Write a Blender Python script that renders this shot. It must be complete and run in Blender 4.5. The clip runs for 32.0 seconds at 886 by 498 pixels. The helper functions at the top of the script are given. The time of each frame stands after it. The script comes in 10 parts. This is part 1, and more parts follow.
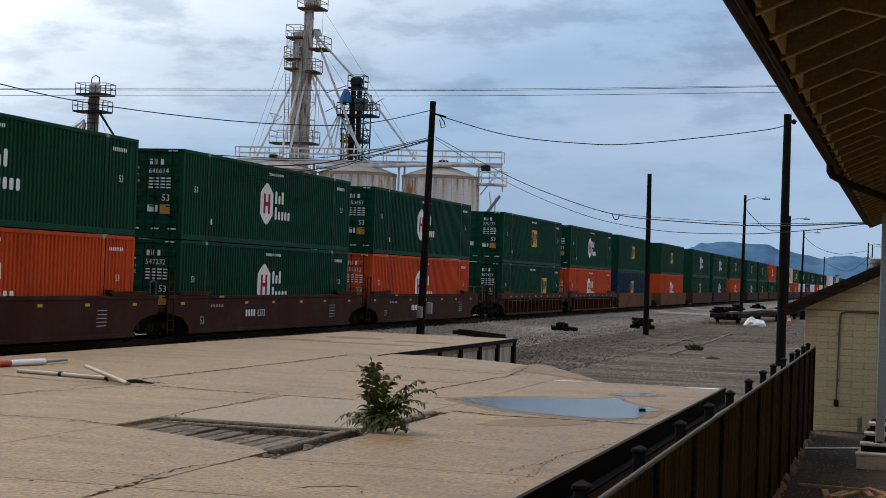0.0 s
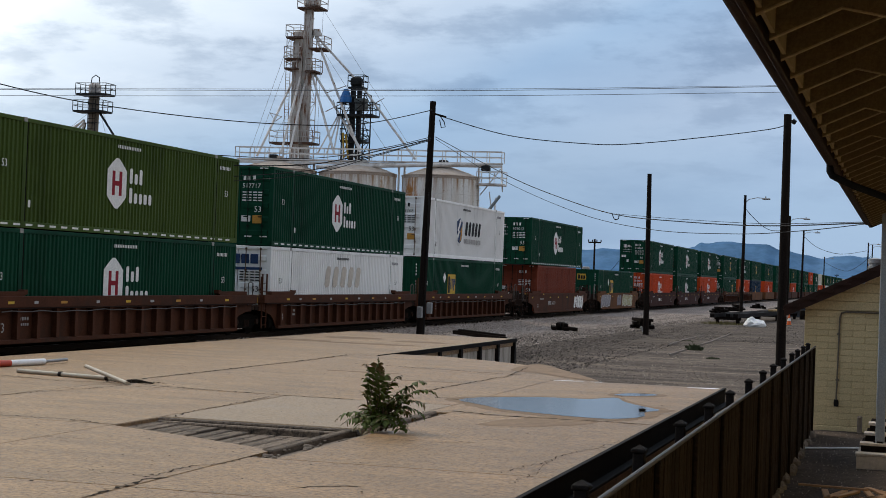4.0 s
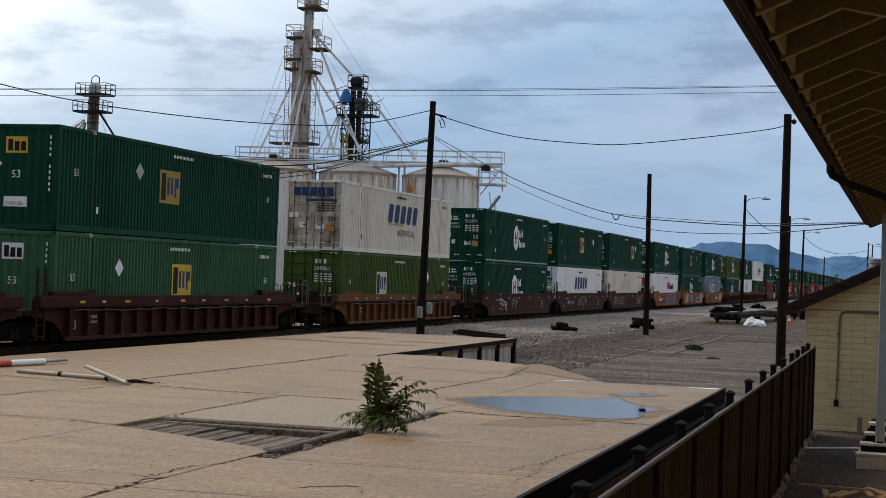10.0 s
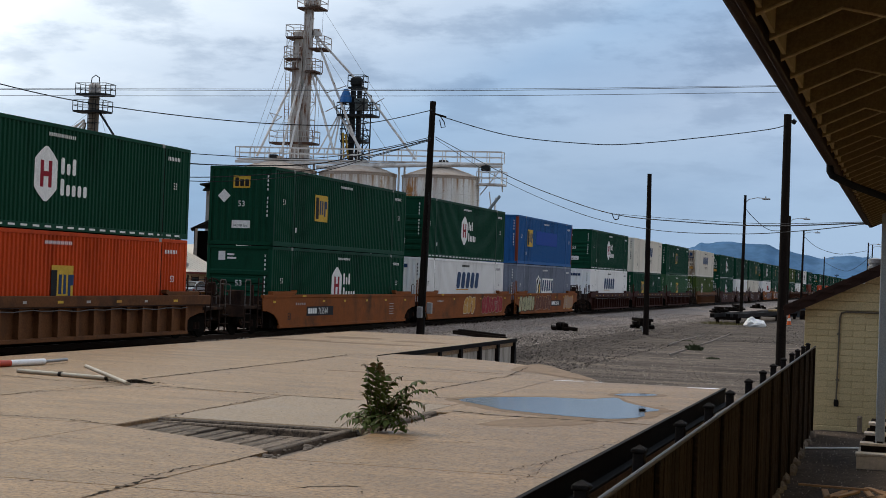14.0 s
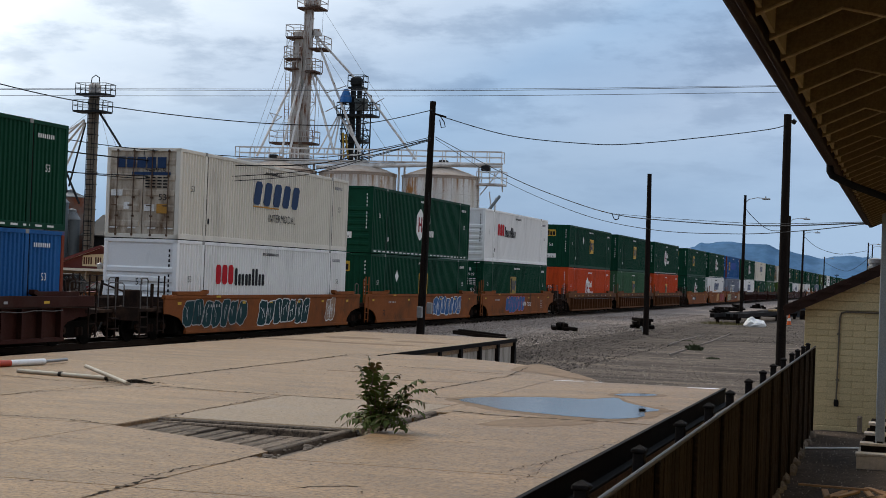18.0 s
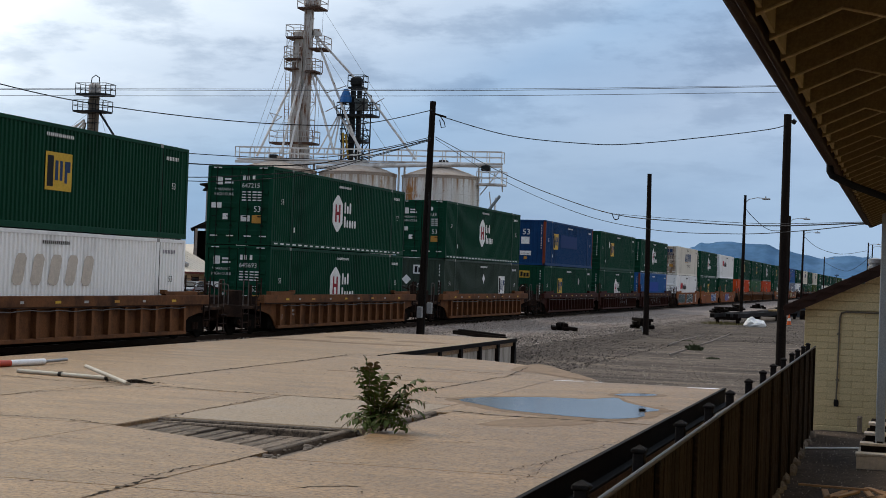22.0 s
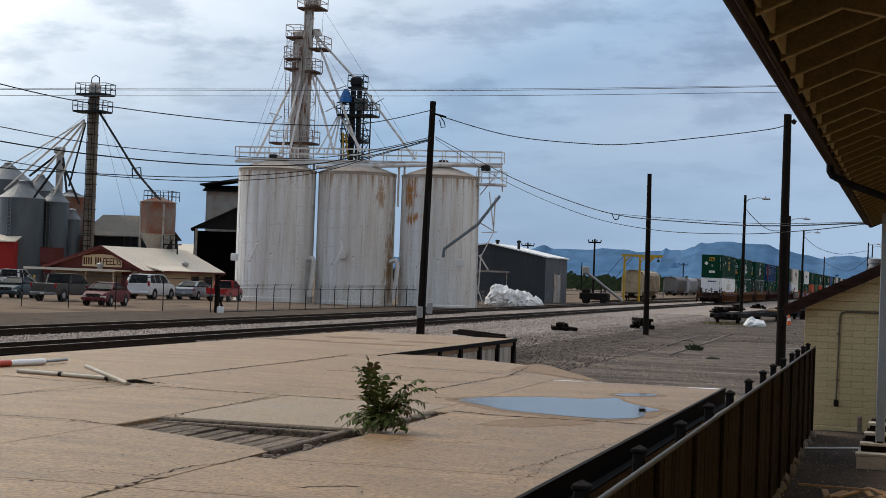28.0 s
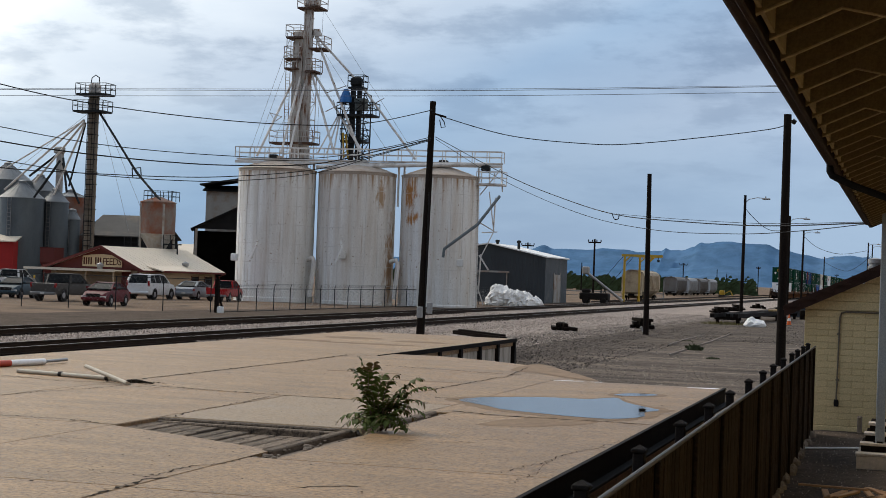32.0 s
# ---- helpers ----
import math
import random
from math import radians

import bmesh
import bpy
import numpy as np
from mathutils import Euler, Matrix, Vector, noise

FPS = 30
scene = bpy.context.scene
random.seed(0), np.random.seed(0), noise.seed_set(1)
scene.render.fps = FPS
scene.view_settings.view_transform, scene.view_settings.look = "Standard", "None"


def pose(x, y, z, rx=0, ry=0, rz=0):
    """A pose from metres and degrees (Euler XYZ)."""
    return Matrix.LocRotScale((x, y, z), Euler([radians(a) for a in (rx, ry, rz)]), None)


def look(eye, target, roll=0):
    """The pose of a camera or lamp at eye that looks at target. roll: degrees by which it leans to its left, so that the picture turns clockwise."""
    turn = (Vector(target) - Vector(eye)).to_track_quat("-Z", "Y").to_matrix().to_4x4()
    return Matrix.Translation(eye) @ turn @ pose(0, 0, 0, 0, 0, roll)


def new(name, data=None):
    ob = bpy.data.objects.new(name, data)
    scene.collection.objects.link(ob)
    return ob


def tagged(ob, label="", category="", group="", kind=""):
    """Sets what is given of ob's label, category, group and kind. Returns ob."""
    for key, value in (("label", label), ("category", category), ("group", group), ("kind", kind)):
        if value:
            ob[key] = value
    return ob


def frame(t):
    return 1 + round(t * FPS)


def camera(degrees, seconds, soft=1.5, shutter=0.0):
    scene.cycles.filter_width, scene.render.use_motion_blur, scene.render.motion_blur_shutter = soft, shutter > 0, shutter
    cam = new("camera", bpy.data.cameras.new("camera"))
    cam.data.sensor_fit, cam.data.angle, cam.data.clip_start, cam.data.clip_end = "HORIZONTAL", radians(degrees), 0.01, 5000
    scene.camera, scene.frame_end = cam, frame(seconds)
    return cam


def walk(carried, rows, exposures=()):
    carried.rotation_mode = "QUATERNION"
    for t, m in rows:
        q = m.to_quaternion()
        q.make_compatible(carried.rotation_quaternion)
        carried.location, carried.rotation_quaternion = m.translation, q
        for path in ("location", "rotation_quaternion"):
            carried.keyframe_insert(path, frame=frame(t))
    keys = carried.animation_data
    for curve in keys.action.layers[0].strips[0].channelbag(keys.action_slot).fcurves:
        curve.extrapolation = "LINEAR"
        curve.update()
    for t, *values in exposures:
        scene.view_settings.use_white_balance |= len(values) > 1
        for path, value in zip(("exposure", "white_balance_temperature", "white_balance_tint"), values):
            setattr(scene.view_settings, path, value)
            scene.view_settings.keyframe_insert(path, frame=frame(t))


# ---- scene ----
# camera: stands still under the depot's eaves, looking along the line
cam = camera(30.56, 32.0, 0.6)
EYE = (0.0, 0.0, 2.75)
yaw, tilt = radians(16.01), radians(0.908)
AIM = (-math.sin(yaw) * math.cos(tilt), math.cos(yaw) * math.cos(tilt), 2.75 + math.sin(tilt))
walk(cam, [(0.0, look(EYE, AIM, 2.054)), (32.0, look(EYE, AIM, 2.054))], [(0.0, -0.21, 6330, 10), (10.0, -0.21, 6360, 10), (20.0, -0.21, 6320, 10), (32.0, -0.24, 6500, 10)])

# ---- light: a veiled sun behind clouds, ahead and to the far side of the tracks
SUN_EL, SUN_AZ = radians(48), radians(62)          # azimuth: from +y towards -x
sun = new("sun", bpy.data.lights.new("sun", "SUN"))
sun.data.energy, sun.data.angle, sun.data.color = 1.3, radians(14), (1.0, 0.86, 0.70)
to_sun = Vector((-math.sin(SUN_AZ) * math.cos(SUN_EL), math.cos(SUN_AZ) * math.cos(SUN_EL), math.sin(SUN_EL)))
sun.matrix_world = look(to_sun * 50, (0, 0, 0))

world = bpy.data.worlds.new("world")
scene.world = world
world.use_nodes = True


def build_sky():
    nt = world.node_tree
    n, link = nt.nodes, nt.links.new
    bg = n["Background"]
    sky = n.new("ShaderNodeTexSky")
    sky.sky_type, sky.sun_disc = "NISHITA", False
    sky.sun_elevation, sky.sun_rotation = SUN_EL, -SUN_AZ
    tc = n.new("ShaderNodeTexCoord")
    # flat cloud layer: the direction is divided by its height, so clouds crowd towards the horizon
    sep = n.new("ShaderNodeSeparateXYZ")
    link(tc.outputs["Generated"], sep.inputs[0])
    lift = n.new("ShaderNodeMath")
    lift.operation = "ADD"
    lift.inputs[1].default_value = 0.20
    low = n.new("ShaderNodeMath")
    low.operation = "MAXIMUM"
    low.inputs[1].default_value = 0.0
    link(sep.outputs["Z"], low.inputs[0])
    link(low.outputs[0], lift.inputs[0])
    flat = n.new("ShaderNodeCombineXYZ")
    for axis in ("X", "Y"):
        d = n.new("ShaderNodeMath")
        d.operation = "DIVIDE"
        link(sep.outputs[axis], d.inputs[0])
        link(lift.outputs[0], d.inputs[1])
        link(d.outputs[0], flat.inputs[axis])
    def clouds(scale, lo, hi):
        t = n.new("ShaderNodeTexNoise")
        t.inputs["Scale"].default_value, t.inputs["Detail"].default_value, t.inputs["Roughness"].default_value = scale, 9, 0.58
        link(flat.outputs[0], t.inputs["Vector"])
        r = n.new("ShaderNodeMapRange")
        r.interpolation_type = "SMOOTHSTEP"
        r.inputs["From Min"].default_value, r.inputs["From Max"].default_value = lo, hi
        link(t.outputs["Fac"], r.inputs["Value"])
        return r.outputs[0]

    def high_only(fac):
        r = n.new("ShaderNodeMapRange")
        r.inputs["From Min"].default_value, r.inputs["From Max"].default_value = 0.04, 0.13
        link(sep.outputs["Z"], r.inputs["Value"])
        x = n.new("ShaderNodeMath")
        x.operation = "MULTIPLY"
        link(fac, x.inputs[0])
        link(r.outputs[0], x.inputs[1])
        return x.outputs[0]

    def towards(direction, low_z):
        v = tc.outputs["Generated"]
        if low_z:
            cap = n.new("ShaderNodeVectorMath")
            cap.operation = "MINIMUM"
            cap.inputs[1].default_value = (2, 2, 0.35)
            link(v, cap.inputs[0])
            v = cap.outputs[0]
        d = n.new("ShaderNodeVectorMath")
        d.operation = "DOT_PRODUCT"
        d.inputs[1].default_value = Vector(direction).normalized()
        link(v, d.inputs[0])
        return d.outputs["Value"]

    def graded(fac, stops):
        g = n.new("ShaderNodeValToRGB")
        g.color_ramp.elements[0].position, g.color_ramp.elements[0].color = stops[0][0], (*stops[0][1], 1)
        g.color_ramp.elements[1].position, g.color_ramp.elements[1].color = stops[-1][0], (*stops[-1][1], 1)
        for at, c in stops[1:-1]:
            g.color_ramp.elements.new(at).color = (*c, 1)
        link(fac, g.inputs["Fac"])
        return g.outputs["Color"]

    def blend(kind, fac, c1, c2):
        x = n.new("ShaderNodeMix")
        x.data_type, x.blend_type = "RGBA", kind
        if isinstance(fac, float):
            x.inputs["Factor"].default_value = fac
        else:
            link(fac, x.inputs["Factor"])
        for sock, v in ((6, c1), (7, c2)):
            if isinstance(v, tuple):
                x.inputs[sock].default_value = (*v, 1)
            else:
                link(v, x.inputs[sock])
        return x.outputs[2]

    # the veil: blue-grey low down and away from the sun, white higher up on the sun's side
    veil = graded(towards((-math.sin(SUN_AZ), math.cos(SUN_AZ), 1.6), True),
                  [(0.0, (0.20, 0.205, 0.22)), (0.25, (0.62, 0.76, 0.97)), (0.34, (0.56, 0.70, 0.91)), (0.40, (0.50, 0.635, 0.835)), (0.455, (0.43, 0.61, 0.85)), (0.51, (0.76, 0.88, 1.03)), (0.59, (1.36, 1.43, 1.45)), (0.75, (1.8, 1.75, 1.6))])
    halo = graded(towards((-math.sin(SUN_AZ), math.cos(SUN_AZ), 0.55), False), [(0.80, (0, 0, 0)), (0.96, (2.2, 2.05, 1.75))])
    bank = graded(towards((1.0, 0.0, 0.30), False), [(0.12, (0, 0, 0)), (0.95, (0.60, 0.605, 0.61))])
    deck = blend("ADD", 1.0, blend("ADD", 1.0, veil, halo), bank)
    # broad soft banks and smaller grey patches
    deck = blend("MULTIPLY", 1.0, deck, blend("MIX", clouds(1.3, 0.38, 0.66), (1.05, 1.04, 1.03), (0.88, 0.90, 0.93)))
    deck = blend("MULTIPLY", 1.0, deck, blend("MIX", high_only(clouds(4.2, 0.47, 0.66)), (1.03, 1.03, 1.03), (0.70, 0.735, 0.785)))
    # between the deck and the horizon the air is clearer and bluer
    deck = blend("MULTIPLY", 1.0, deck, graded(sep.outputs["Z"], [(0.0, (0.67, 0.775, 0.85)), (0.05, (0.71, 0.805, 0.87)), (0.075, (0.82, 0.88, 0.92)), (0.11, (1, 1, 1))]))
    blue = n.new("ShaderNodeMix")
    blue.data_type, blue.blend_type = "RGBA", "MULTIPLY"
    blue.inputs["Factor"].default_value = 1
    blue.inputs[7].default_value = (0.10, 0.10, 0.10, 1)
    link(sky.outputs[0], blue.inputs[6])
    mix = n.new("ShaderNodeMix")
    mix.data_type = "RGBA"
    mix.inputs["Factor"].default_value = 0.90
    link(blue.outputs[2], mix.inputs[6])
    link(deck, mix.inputs[7])
    link(mix.outputs[2], bg.inputs["Color"])
    bg.inputs["Strength"].default_value = 1.0


build_sky()


# ---- materials
def material(name, c1, c2=None, rough=0.8, metal=0.0, scale=6.0, stretch=(1, 1, 1), bump=0.0, fine=60.0,
             stain=None, stain_amount=0.0, stain_scale=0.8, stain_stretch=(1, 1, 1), spread=0.0, mixed=0.5, spec=0.35, sharp=0.12, grit=0.18, speck=None, runs=None, spots=(), island=False):
    """Two-scale surface: c1/c2 vary by noise, stains of another colour lie over them, fine grain gives relief."""
    m = bpy.data.materials.new(name)
    m.use_nodes = True
    nt = m.node_tree
    n, link = nt.nodes, nt.links.new
    b = n["Principled BSDF"]
    b.inputs["Roughness"].default_value, b.inputs["Metallic"].default_value = rough, metal
    b.inputs["Specular IOR Level"].default_value = spec
    tc = n.new("ShaderNodeTexCoord")
    c2 = c2 or tuple(v * 0.8 for v in c1)

    def noise_at(s, st, detail=6, r=0.6):
        mp = n.new("ShaderNodeMapping")
        mp.inputs["Scale"].default_value = st
        link(tc.outputs["Object"], mp.inputs["Vector"])
        t = n.new("ShaderNodeTexNoise")
        t.inputs["Scale"].default_value, t.inputs["Detail"].default_value, t.inputs["Roughness"].default_value = s, detail, r
        link(mp.outputs[0], t.inputs["Vector"])
        return t.outputs["Fac"]

    def mixed_colour(fac, a, c):
        x = n.new("ShaderNodeMix")
        x.data_type = "RGBA"
        link(fac, x.inputs["Factor"])
        for sock, v in ((6, a), (7, c)):
            if isinstance(v, tuple):
                x.inputs[sock].default_value = (*v, 1)
            else:
                link(v, x.inputs[sock])
        return x.outputs[2]

    def ramp(fac, lo, hi):
        r = n.new("ShaderNodeMapRange")
        r.inputs["From Min"].default_value, r.inputs["From Max"].default_value = lo, hi
        link(fac, r.inputs["Value"])
        return r.outputs[0]

    col = mixed_colour(ramp(noise_at(scale, stretch), mixed - 0.22, mixed + 0.22), c1, c2)
    if island:
        geo = n.new("ShaderNodeNewGeometry")
        col = mixed_colour(geo.outputs["Random Per Island"], c1, c2)
    grain = noise_at(fine, (1, 1, 1), 7, 0.68)
    g2 = mixed_colour(ramp(grain, 0.37, 0.63), (1 - grit,) * 3, (1 + 0.8 * grit,) * 3)
    mul = n.new("ShaderNodeMix")
    mul.data_type, mul.blend_type = "RGBA", "MULTIPLY"
    mul.inputs["Factor"].default_value = 1
    link(col, mul.inputs[6])
    link(g2, mul.inputs[7])
    col = mul.outputs[2]
    if stain:
        edge = 1 - stain_amount
        s = ramp(noise_at(stain_scale, stain_stretch, 8, 0.65), 0.30 + 0.45 * edge - sharp, 0.30 + 0.45 * edge + sharp)
        col = mixed_colour(s, col, stain)
    if speck:
        # small separate flecks: colour, share, scale
        col = mixed_colour(ramp(noise_at(speck[2], (1, 1, 1), 2, 0.5), 0.78 - speck[1], 0.82 - speck[1]), col, speck[0])
    if runs:
        # rust that has run down from a seam: colour, lower and upper height
        gz = n.new("ShaderNodeSeparateXYZ")
        link(tc.outputs["Object"], gz.inputs[0])
        h = ramp(gz.outputs["Z"], runs[1], runs[2])
        streak = noise_at(1.5, (1.6, 1.6, 0.10), 7, 0.62)
        add = n.new("ShaderNodeMath")
        add.operation = "MULTIPLY_ADD"
        add.inputs[1].default_value = 0.24
        link(h, add.inputs[0])
        link(streak, add.inputs[2])
        col = mixed_colour(ramp(add.outputs[0], 0.58, 0.78), col, runs[0])
    for tint, centre, radii in spots:
        # a ragged stain of its own about one place on the thing
        mp = n.new("ShaderNodeMapping")
        mp.vector_type = "TEXTURE"
        mp.inputs["Location"].default_value, mp.inputs["Scale"].default_value = centre, radii
        link(tc.outputs["Object"], mp.inputs["Vector"])
        far = n.new("ShaderNodeVectorMath")
        far.operation = "LENGTH"
        link(mp.outputs[0], far.inputs[0])
        ragged = n.new("ShaderNodeMath")
        ragged.operation = "MULTIPLY_ADD"
        ragged.inputs[1].default_value = -0.30
        link(far.outputs["Value"], ragged.inputs[0])
        link(noise_at(1.9, (1.5, 1.5, 0.45), 7, 0.7), ragged.inputs[2])
        col = mixed_colour(ramp(ragged.outputs[0], 0.26, 0.42), col, tint)
    if spread:
        info = n.new("ShaderNodeObjectInfo")
        hv = n.new("ShaderNodeHueSaturation")
        rv = n.new("ShaderNodeMapRange")
        rv.inputs["To Min"].default_value, rv.inputs["To Max"].default_value = 1 - spread, 1 + spread
        link(info.outputs["Random"], rv.inputs["Value"])
        link(rv.outputs[0], hv.inputs["Value"])
        link(col, hv.inputs["Color"])
        col = hv.outputs[0]
    link(col, b.inputs["Base Color"])
    if bump:
        bp = n.new("ShaderNodeBump")
        bp.inputs["Strength"].default_value, bp.inputs["Distance"].default_value = min(1.0, bump), 0.02
        link(grain, bp.inputs["Height"])
        link(bp.outputs[0], b.inputs["Normal"])
    return m


M_DIRT = material("tan_dirt", (0.25, 0.178, 0.125), (0.155, 0.112, 0.080), 0.95, scale=0.15, bump=0.8, fine=9, grit=0.35,
                  stain=(0.085, 0.066, 0.052), stain_amount=0.42, stain_scale=0.35, stain_stretch=(1.3, 0.6, 1), spec=0.04)
M_TRACKSIDE = material("dark_trackside_soil", (0.060, 0.046, 0.036), (0.11, 0.082, 0.063), 0.95, scale=0.8, stretch=(1.2, 0.5, 1), bump=0.8, fine=9, grit=0.45, spec=0.04)
M_LOT = material("gravel_lot", (0.25, 0.198, 0.155), (0.155, 0.126, 0.102), 0.92, scale=0.5, stretch=(0.5, 1.0, 1), bump=0.9, fine=12, grit=0.48,
                 stain=(0.055, 0.045, 0.039), stain_amount=0.60, stain_scale=0.55, stain_stretch=(0.30, 1.1, 1), sharp=0.18, spec=0.05)
M_COALY = material("black_gravel", (0.078, 0.064, 0.053), (0.042, 0.036, 0.032), 0.92, scale=0.9, stretch=(0.6, 1.0, 1), bump=1.0, fine=6, grit=0.6,
                   stain=(0.20, 0.160, 0.126), stain_amount=0.38, stain_scale=0.55, stain_stretch=(0.30, 1.1, 1), sharp=0.2, spec=0.04)
M_YARD = material("yard_soil", (0.105, 0.082, 0.066), (0.058, 0.046, 0.039), 0.95, scale=1.5, bump=1.0, fine=16, grit=0.5, spec=0.05,
                  stain=(0.12, 0.095, 0.078), stain_amount=0.3, stain_scale=1.2)
M_BALLAST = material("ballast_stone", (0.42, 0.35, 0.305), (0.26, 0.217, 0.187), 0.95, scale=5, bump=1.0, fine=9, grit=0.6,
                     stain=(0.15, 0.125, 0.11), stain_amount=0.26, stain_scale=2.2, spec=0.05)
M_CONCRETE = material("worn_concrete", (0.36, 0.217, 0.101), (0.255, 0.155, 0.074), 0.45, scale=0.7, stretch=(0.5, 1.6, 1), bump=1.0, fine=22, grit=0.54,
                      stain=(0.158, 0.102, 0.058), stain_amount=0.36, stain_scale=1.3, stain_stretch=(0.35, 1.2, 1), spread=0.06, spec=0.15, sharp=0.20, speck=((0.10, 0.070, 0.047), 0.105, 17))
M_CONCRETE_PALE = material("newer_pale_concrete", (0.30, 0.212, 0.130), (0.25, 0.178, 0.110), 0.46, scale=1.6, bump=1.0, fine=20, grit=0.36, spec=0.14,
                           stain=(0.27, 0.21, 0.155), stain_amount=0.25, stain_scale=0.8)
M_DAMP = material("damp_concrete", (0.185, 0.120, 0.070), (0.235, 0.153, 0.090), 0.7, scale=1.2, bump=0.3, fine=6, spec=0.15)
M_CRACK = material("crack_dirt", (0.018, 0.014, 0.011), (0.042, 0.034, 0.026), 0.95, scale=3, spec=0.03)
M_STEEL = material("dark_steel", (0.0070, 0.0063, 0.0063), (0.0154, 0.0119, 0.0105), 0.6, 0.0, scale=3, bump=0.2, fine=50, spec=0.02)
M_RAIL = material("railhead", (0.024, 0.016, 0.012), (0.040, 0.026, 0.018), 0.6, 0.0, scale=2, spec=0.03)
M_RAILTOP = material("polished_railhead", (0.20, 0.185, 0.17), (0.14, 0.13, 0.12), 0.40, 0.9, scale=2)
M_TIE = material("creosote_timber", (0.0084, 0.0063, 0.0056), (0.0196, 0.0147, 0.0119), 0.9, scale=4, stretch=(1, 6, 1), bump=0.6, fine=30, spec=0.02, grit=0.4)
M_POLE = material("pole_timber", (0.0098, 0.0077, 0.0070), (0.0210, 0.0161, 0.0133), 0.85, scale=3, stretch=(4, 4, 0.3), bump=0.5, fine=30, spec=0.03, grit=0.4)
M_SILO = material("whitewashed_silo", (0.88, 0.88, 0.87), (0.77, 0.77, 0.75), 0.75, scale=0.55, stretch=(1.5, 1.5, 0.22), bump=0.15, fine=9, grit=0.10,
                  stain=(0.54, 0.47, 0.39), stain_amount=0.27, stain_scale=0.9, stain_stretch=(1.4, 1.4, 0.10), sharp=0.22, speck=((0.42, 0.36, 0.30), 0.10, 5), runs=((0.36, 0.24, 0.15), 9.4, 11.6))
M_SILO_BROWN = material("whitewashed_silo_with_brown_run", (0.87, 0.86, 0.84), (0.74, 0.73, 0.70), 0.75, scale=0.55, stretch=(1.5, 1.5, 0.22), bump=0.15, fine=9, grit=0.10,
                        stain=(0.54, 0.46, 0.37), stain_amount=0.30, stain_scale=0.9, stain_stretch=(1.4, 1.4, 0.10), sharp=0.22, speck=((0.42, 0.36, 0.30), 0.10, 5), runs=((0.36, 0.23, 0.13), 9.2, 11.6),
                        spots=[((0.36, 0.22, 0.12), (3.22, -0.55, 3.2), (0.42, 1.3, 6.0)), ((0.46, 0.32, 0.20), (2.75, -1.75, 9.2), (0.5, 0.9, 2.0))])
M_SILO_RUST = material("rusty_silo", (0.88, 0.88, 0.87), (0.76, 0.76, 0.74), 0.75, scale=0.55, stretch=(1.5, 1.5, 0.22), bump=0.15, fine=9, grit=0.10,
                       stain=(0.56, 0.47, 0.37), stain_amount=0.30, stain_scale=0.9, stain_stretch=(1.4, 1.4, 0.10), sharp=0.22, speck=((0.40, 0.32, 0.25), 0.10, 5), runs=((0.36, 0.22, 0.12), 9.3, 11.6),
                       spots=[((0.42, 0.19, 0.055), (-1.75, -2.7, 9.5), (0.9, 1.2, 2.2)), ((0.45, 0.21, 0.07), (-1.55, -2.85, 7.3), (1.1, 1.2, 0.8)), ((0.48, 0.30, 0.16), (-0.2, -3.25, 9.7), (0.5, 0.9, 1.6))])
M_SEAM = material("grimy_form_seam", (0.60, 0.575, 0.54), (0.72, 0.70, 0.67), 0.85, scale=1.2)
M_SILO_ROOF = material("silo_roof", (0.50, 0.45, 0.40), (0.32, 0.24, 0.18), 0.75, scale=0.8, bump=0.1, fine=12)
M_BLOCK = material("tan_painted_block", (0.60, 0.475, 0.26), (0.53, 0.415, 0.225), 0.8, scale=1.5, bump=0.5, fine=30, spread=0.05)
M_ROOFTRIM = material("dark_brown_trim", (0.048, 0.026, 0.020), (0.030, 0.018, 0.015), 0.6, scale=3, bump=0.2, spec=0.05)
M_SOFFIT = material("tan_soffit_and_lit_edges", (0.40, 0.30, 0.17), (0.32, 0.24, 0.135), 0.8, scale=2, stretch=(1, 3, 1), bump=0.3)
# about half the soffit tan: shade on the rafter sides is in the colour
M_RAFTER = material("shaded_rafter_brown", (0.205, 0.154, 0.082), (0.16, 0.117, 0.061), 0.8, scale=2, stretch=(3, 1, 3), bump=0.2, spec=0.08)
M_FENCE = material("fence_board", (0.046, 0.031, 0.020), (0.027, 0.018, 0.012), 0.85, scale=5, stretch=(1, 3, 0.25), bump=0.5, fine=30, spread=0.25, spec=0.03, grit=0.35)
M_FENCE_POST = material("fence_post", (0.022, 0.019, 0.018), (0.013, 0.011, 0.010), 0.6, scale=6, bump=0.4, spec=0.04)
M_RAILPIPE = material("worn_brown_pipe", (0.055, 0.042, 0.034), (0.036, 0.028, 0.023), 0.5, scale=4, spec=0.3)
M_CONDUIT = material("painted_conduit", (0.16, 0.13, 0.09), (0.11, 0.09, 0.065), 0.6, scale=6, bump=0.2)
M_GALV = material("galvanised_steel", (0.36, 0.36, 0.36), (0.27, 0.27, 0.27), 0.5, 0.7, scale=3, bump=0.1)
M_DARK = material("black_iron", (0.014, 0.013, 0.013), (0.026, 0.023, 0.021), 0.6, 0.0, scale=4, spec=0.06)
M_UNDER = material("grimy_gear_and_groove_shade", (0.0056, 0.0049, 0.0042), (0.0112, 0.0091, 0.0077), 0.85, 0.0, scale=4, bump=0.4, spec=0.02)
M_WHITE = material("white_paint", (0.82, 0.82, 0.81), (0.72, 0.72, 0.71), 0.6, scale=3)

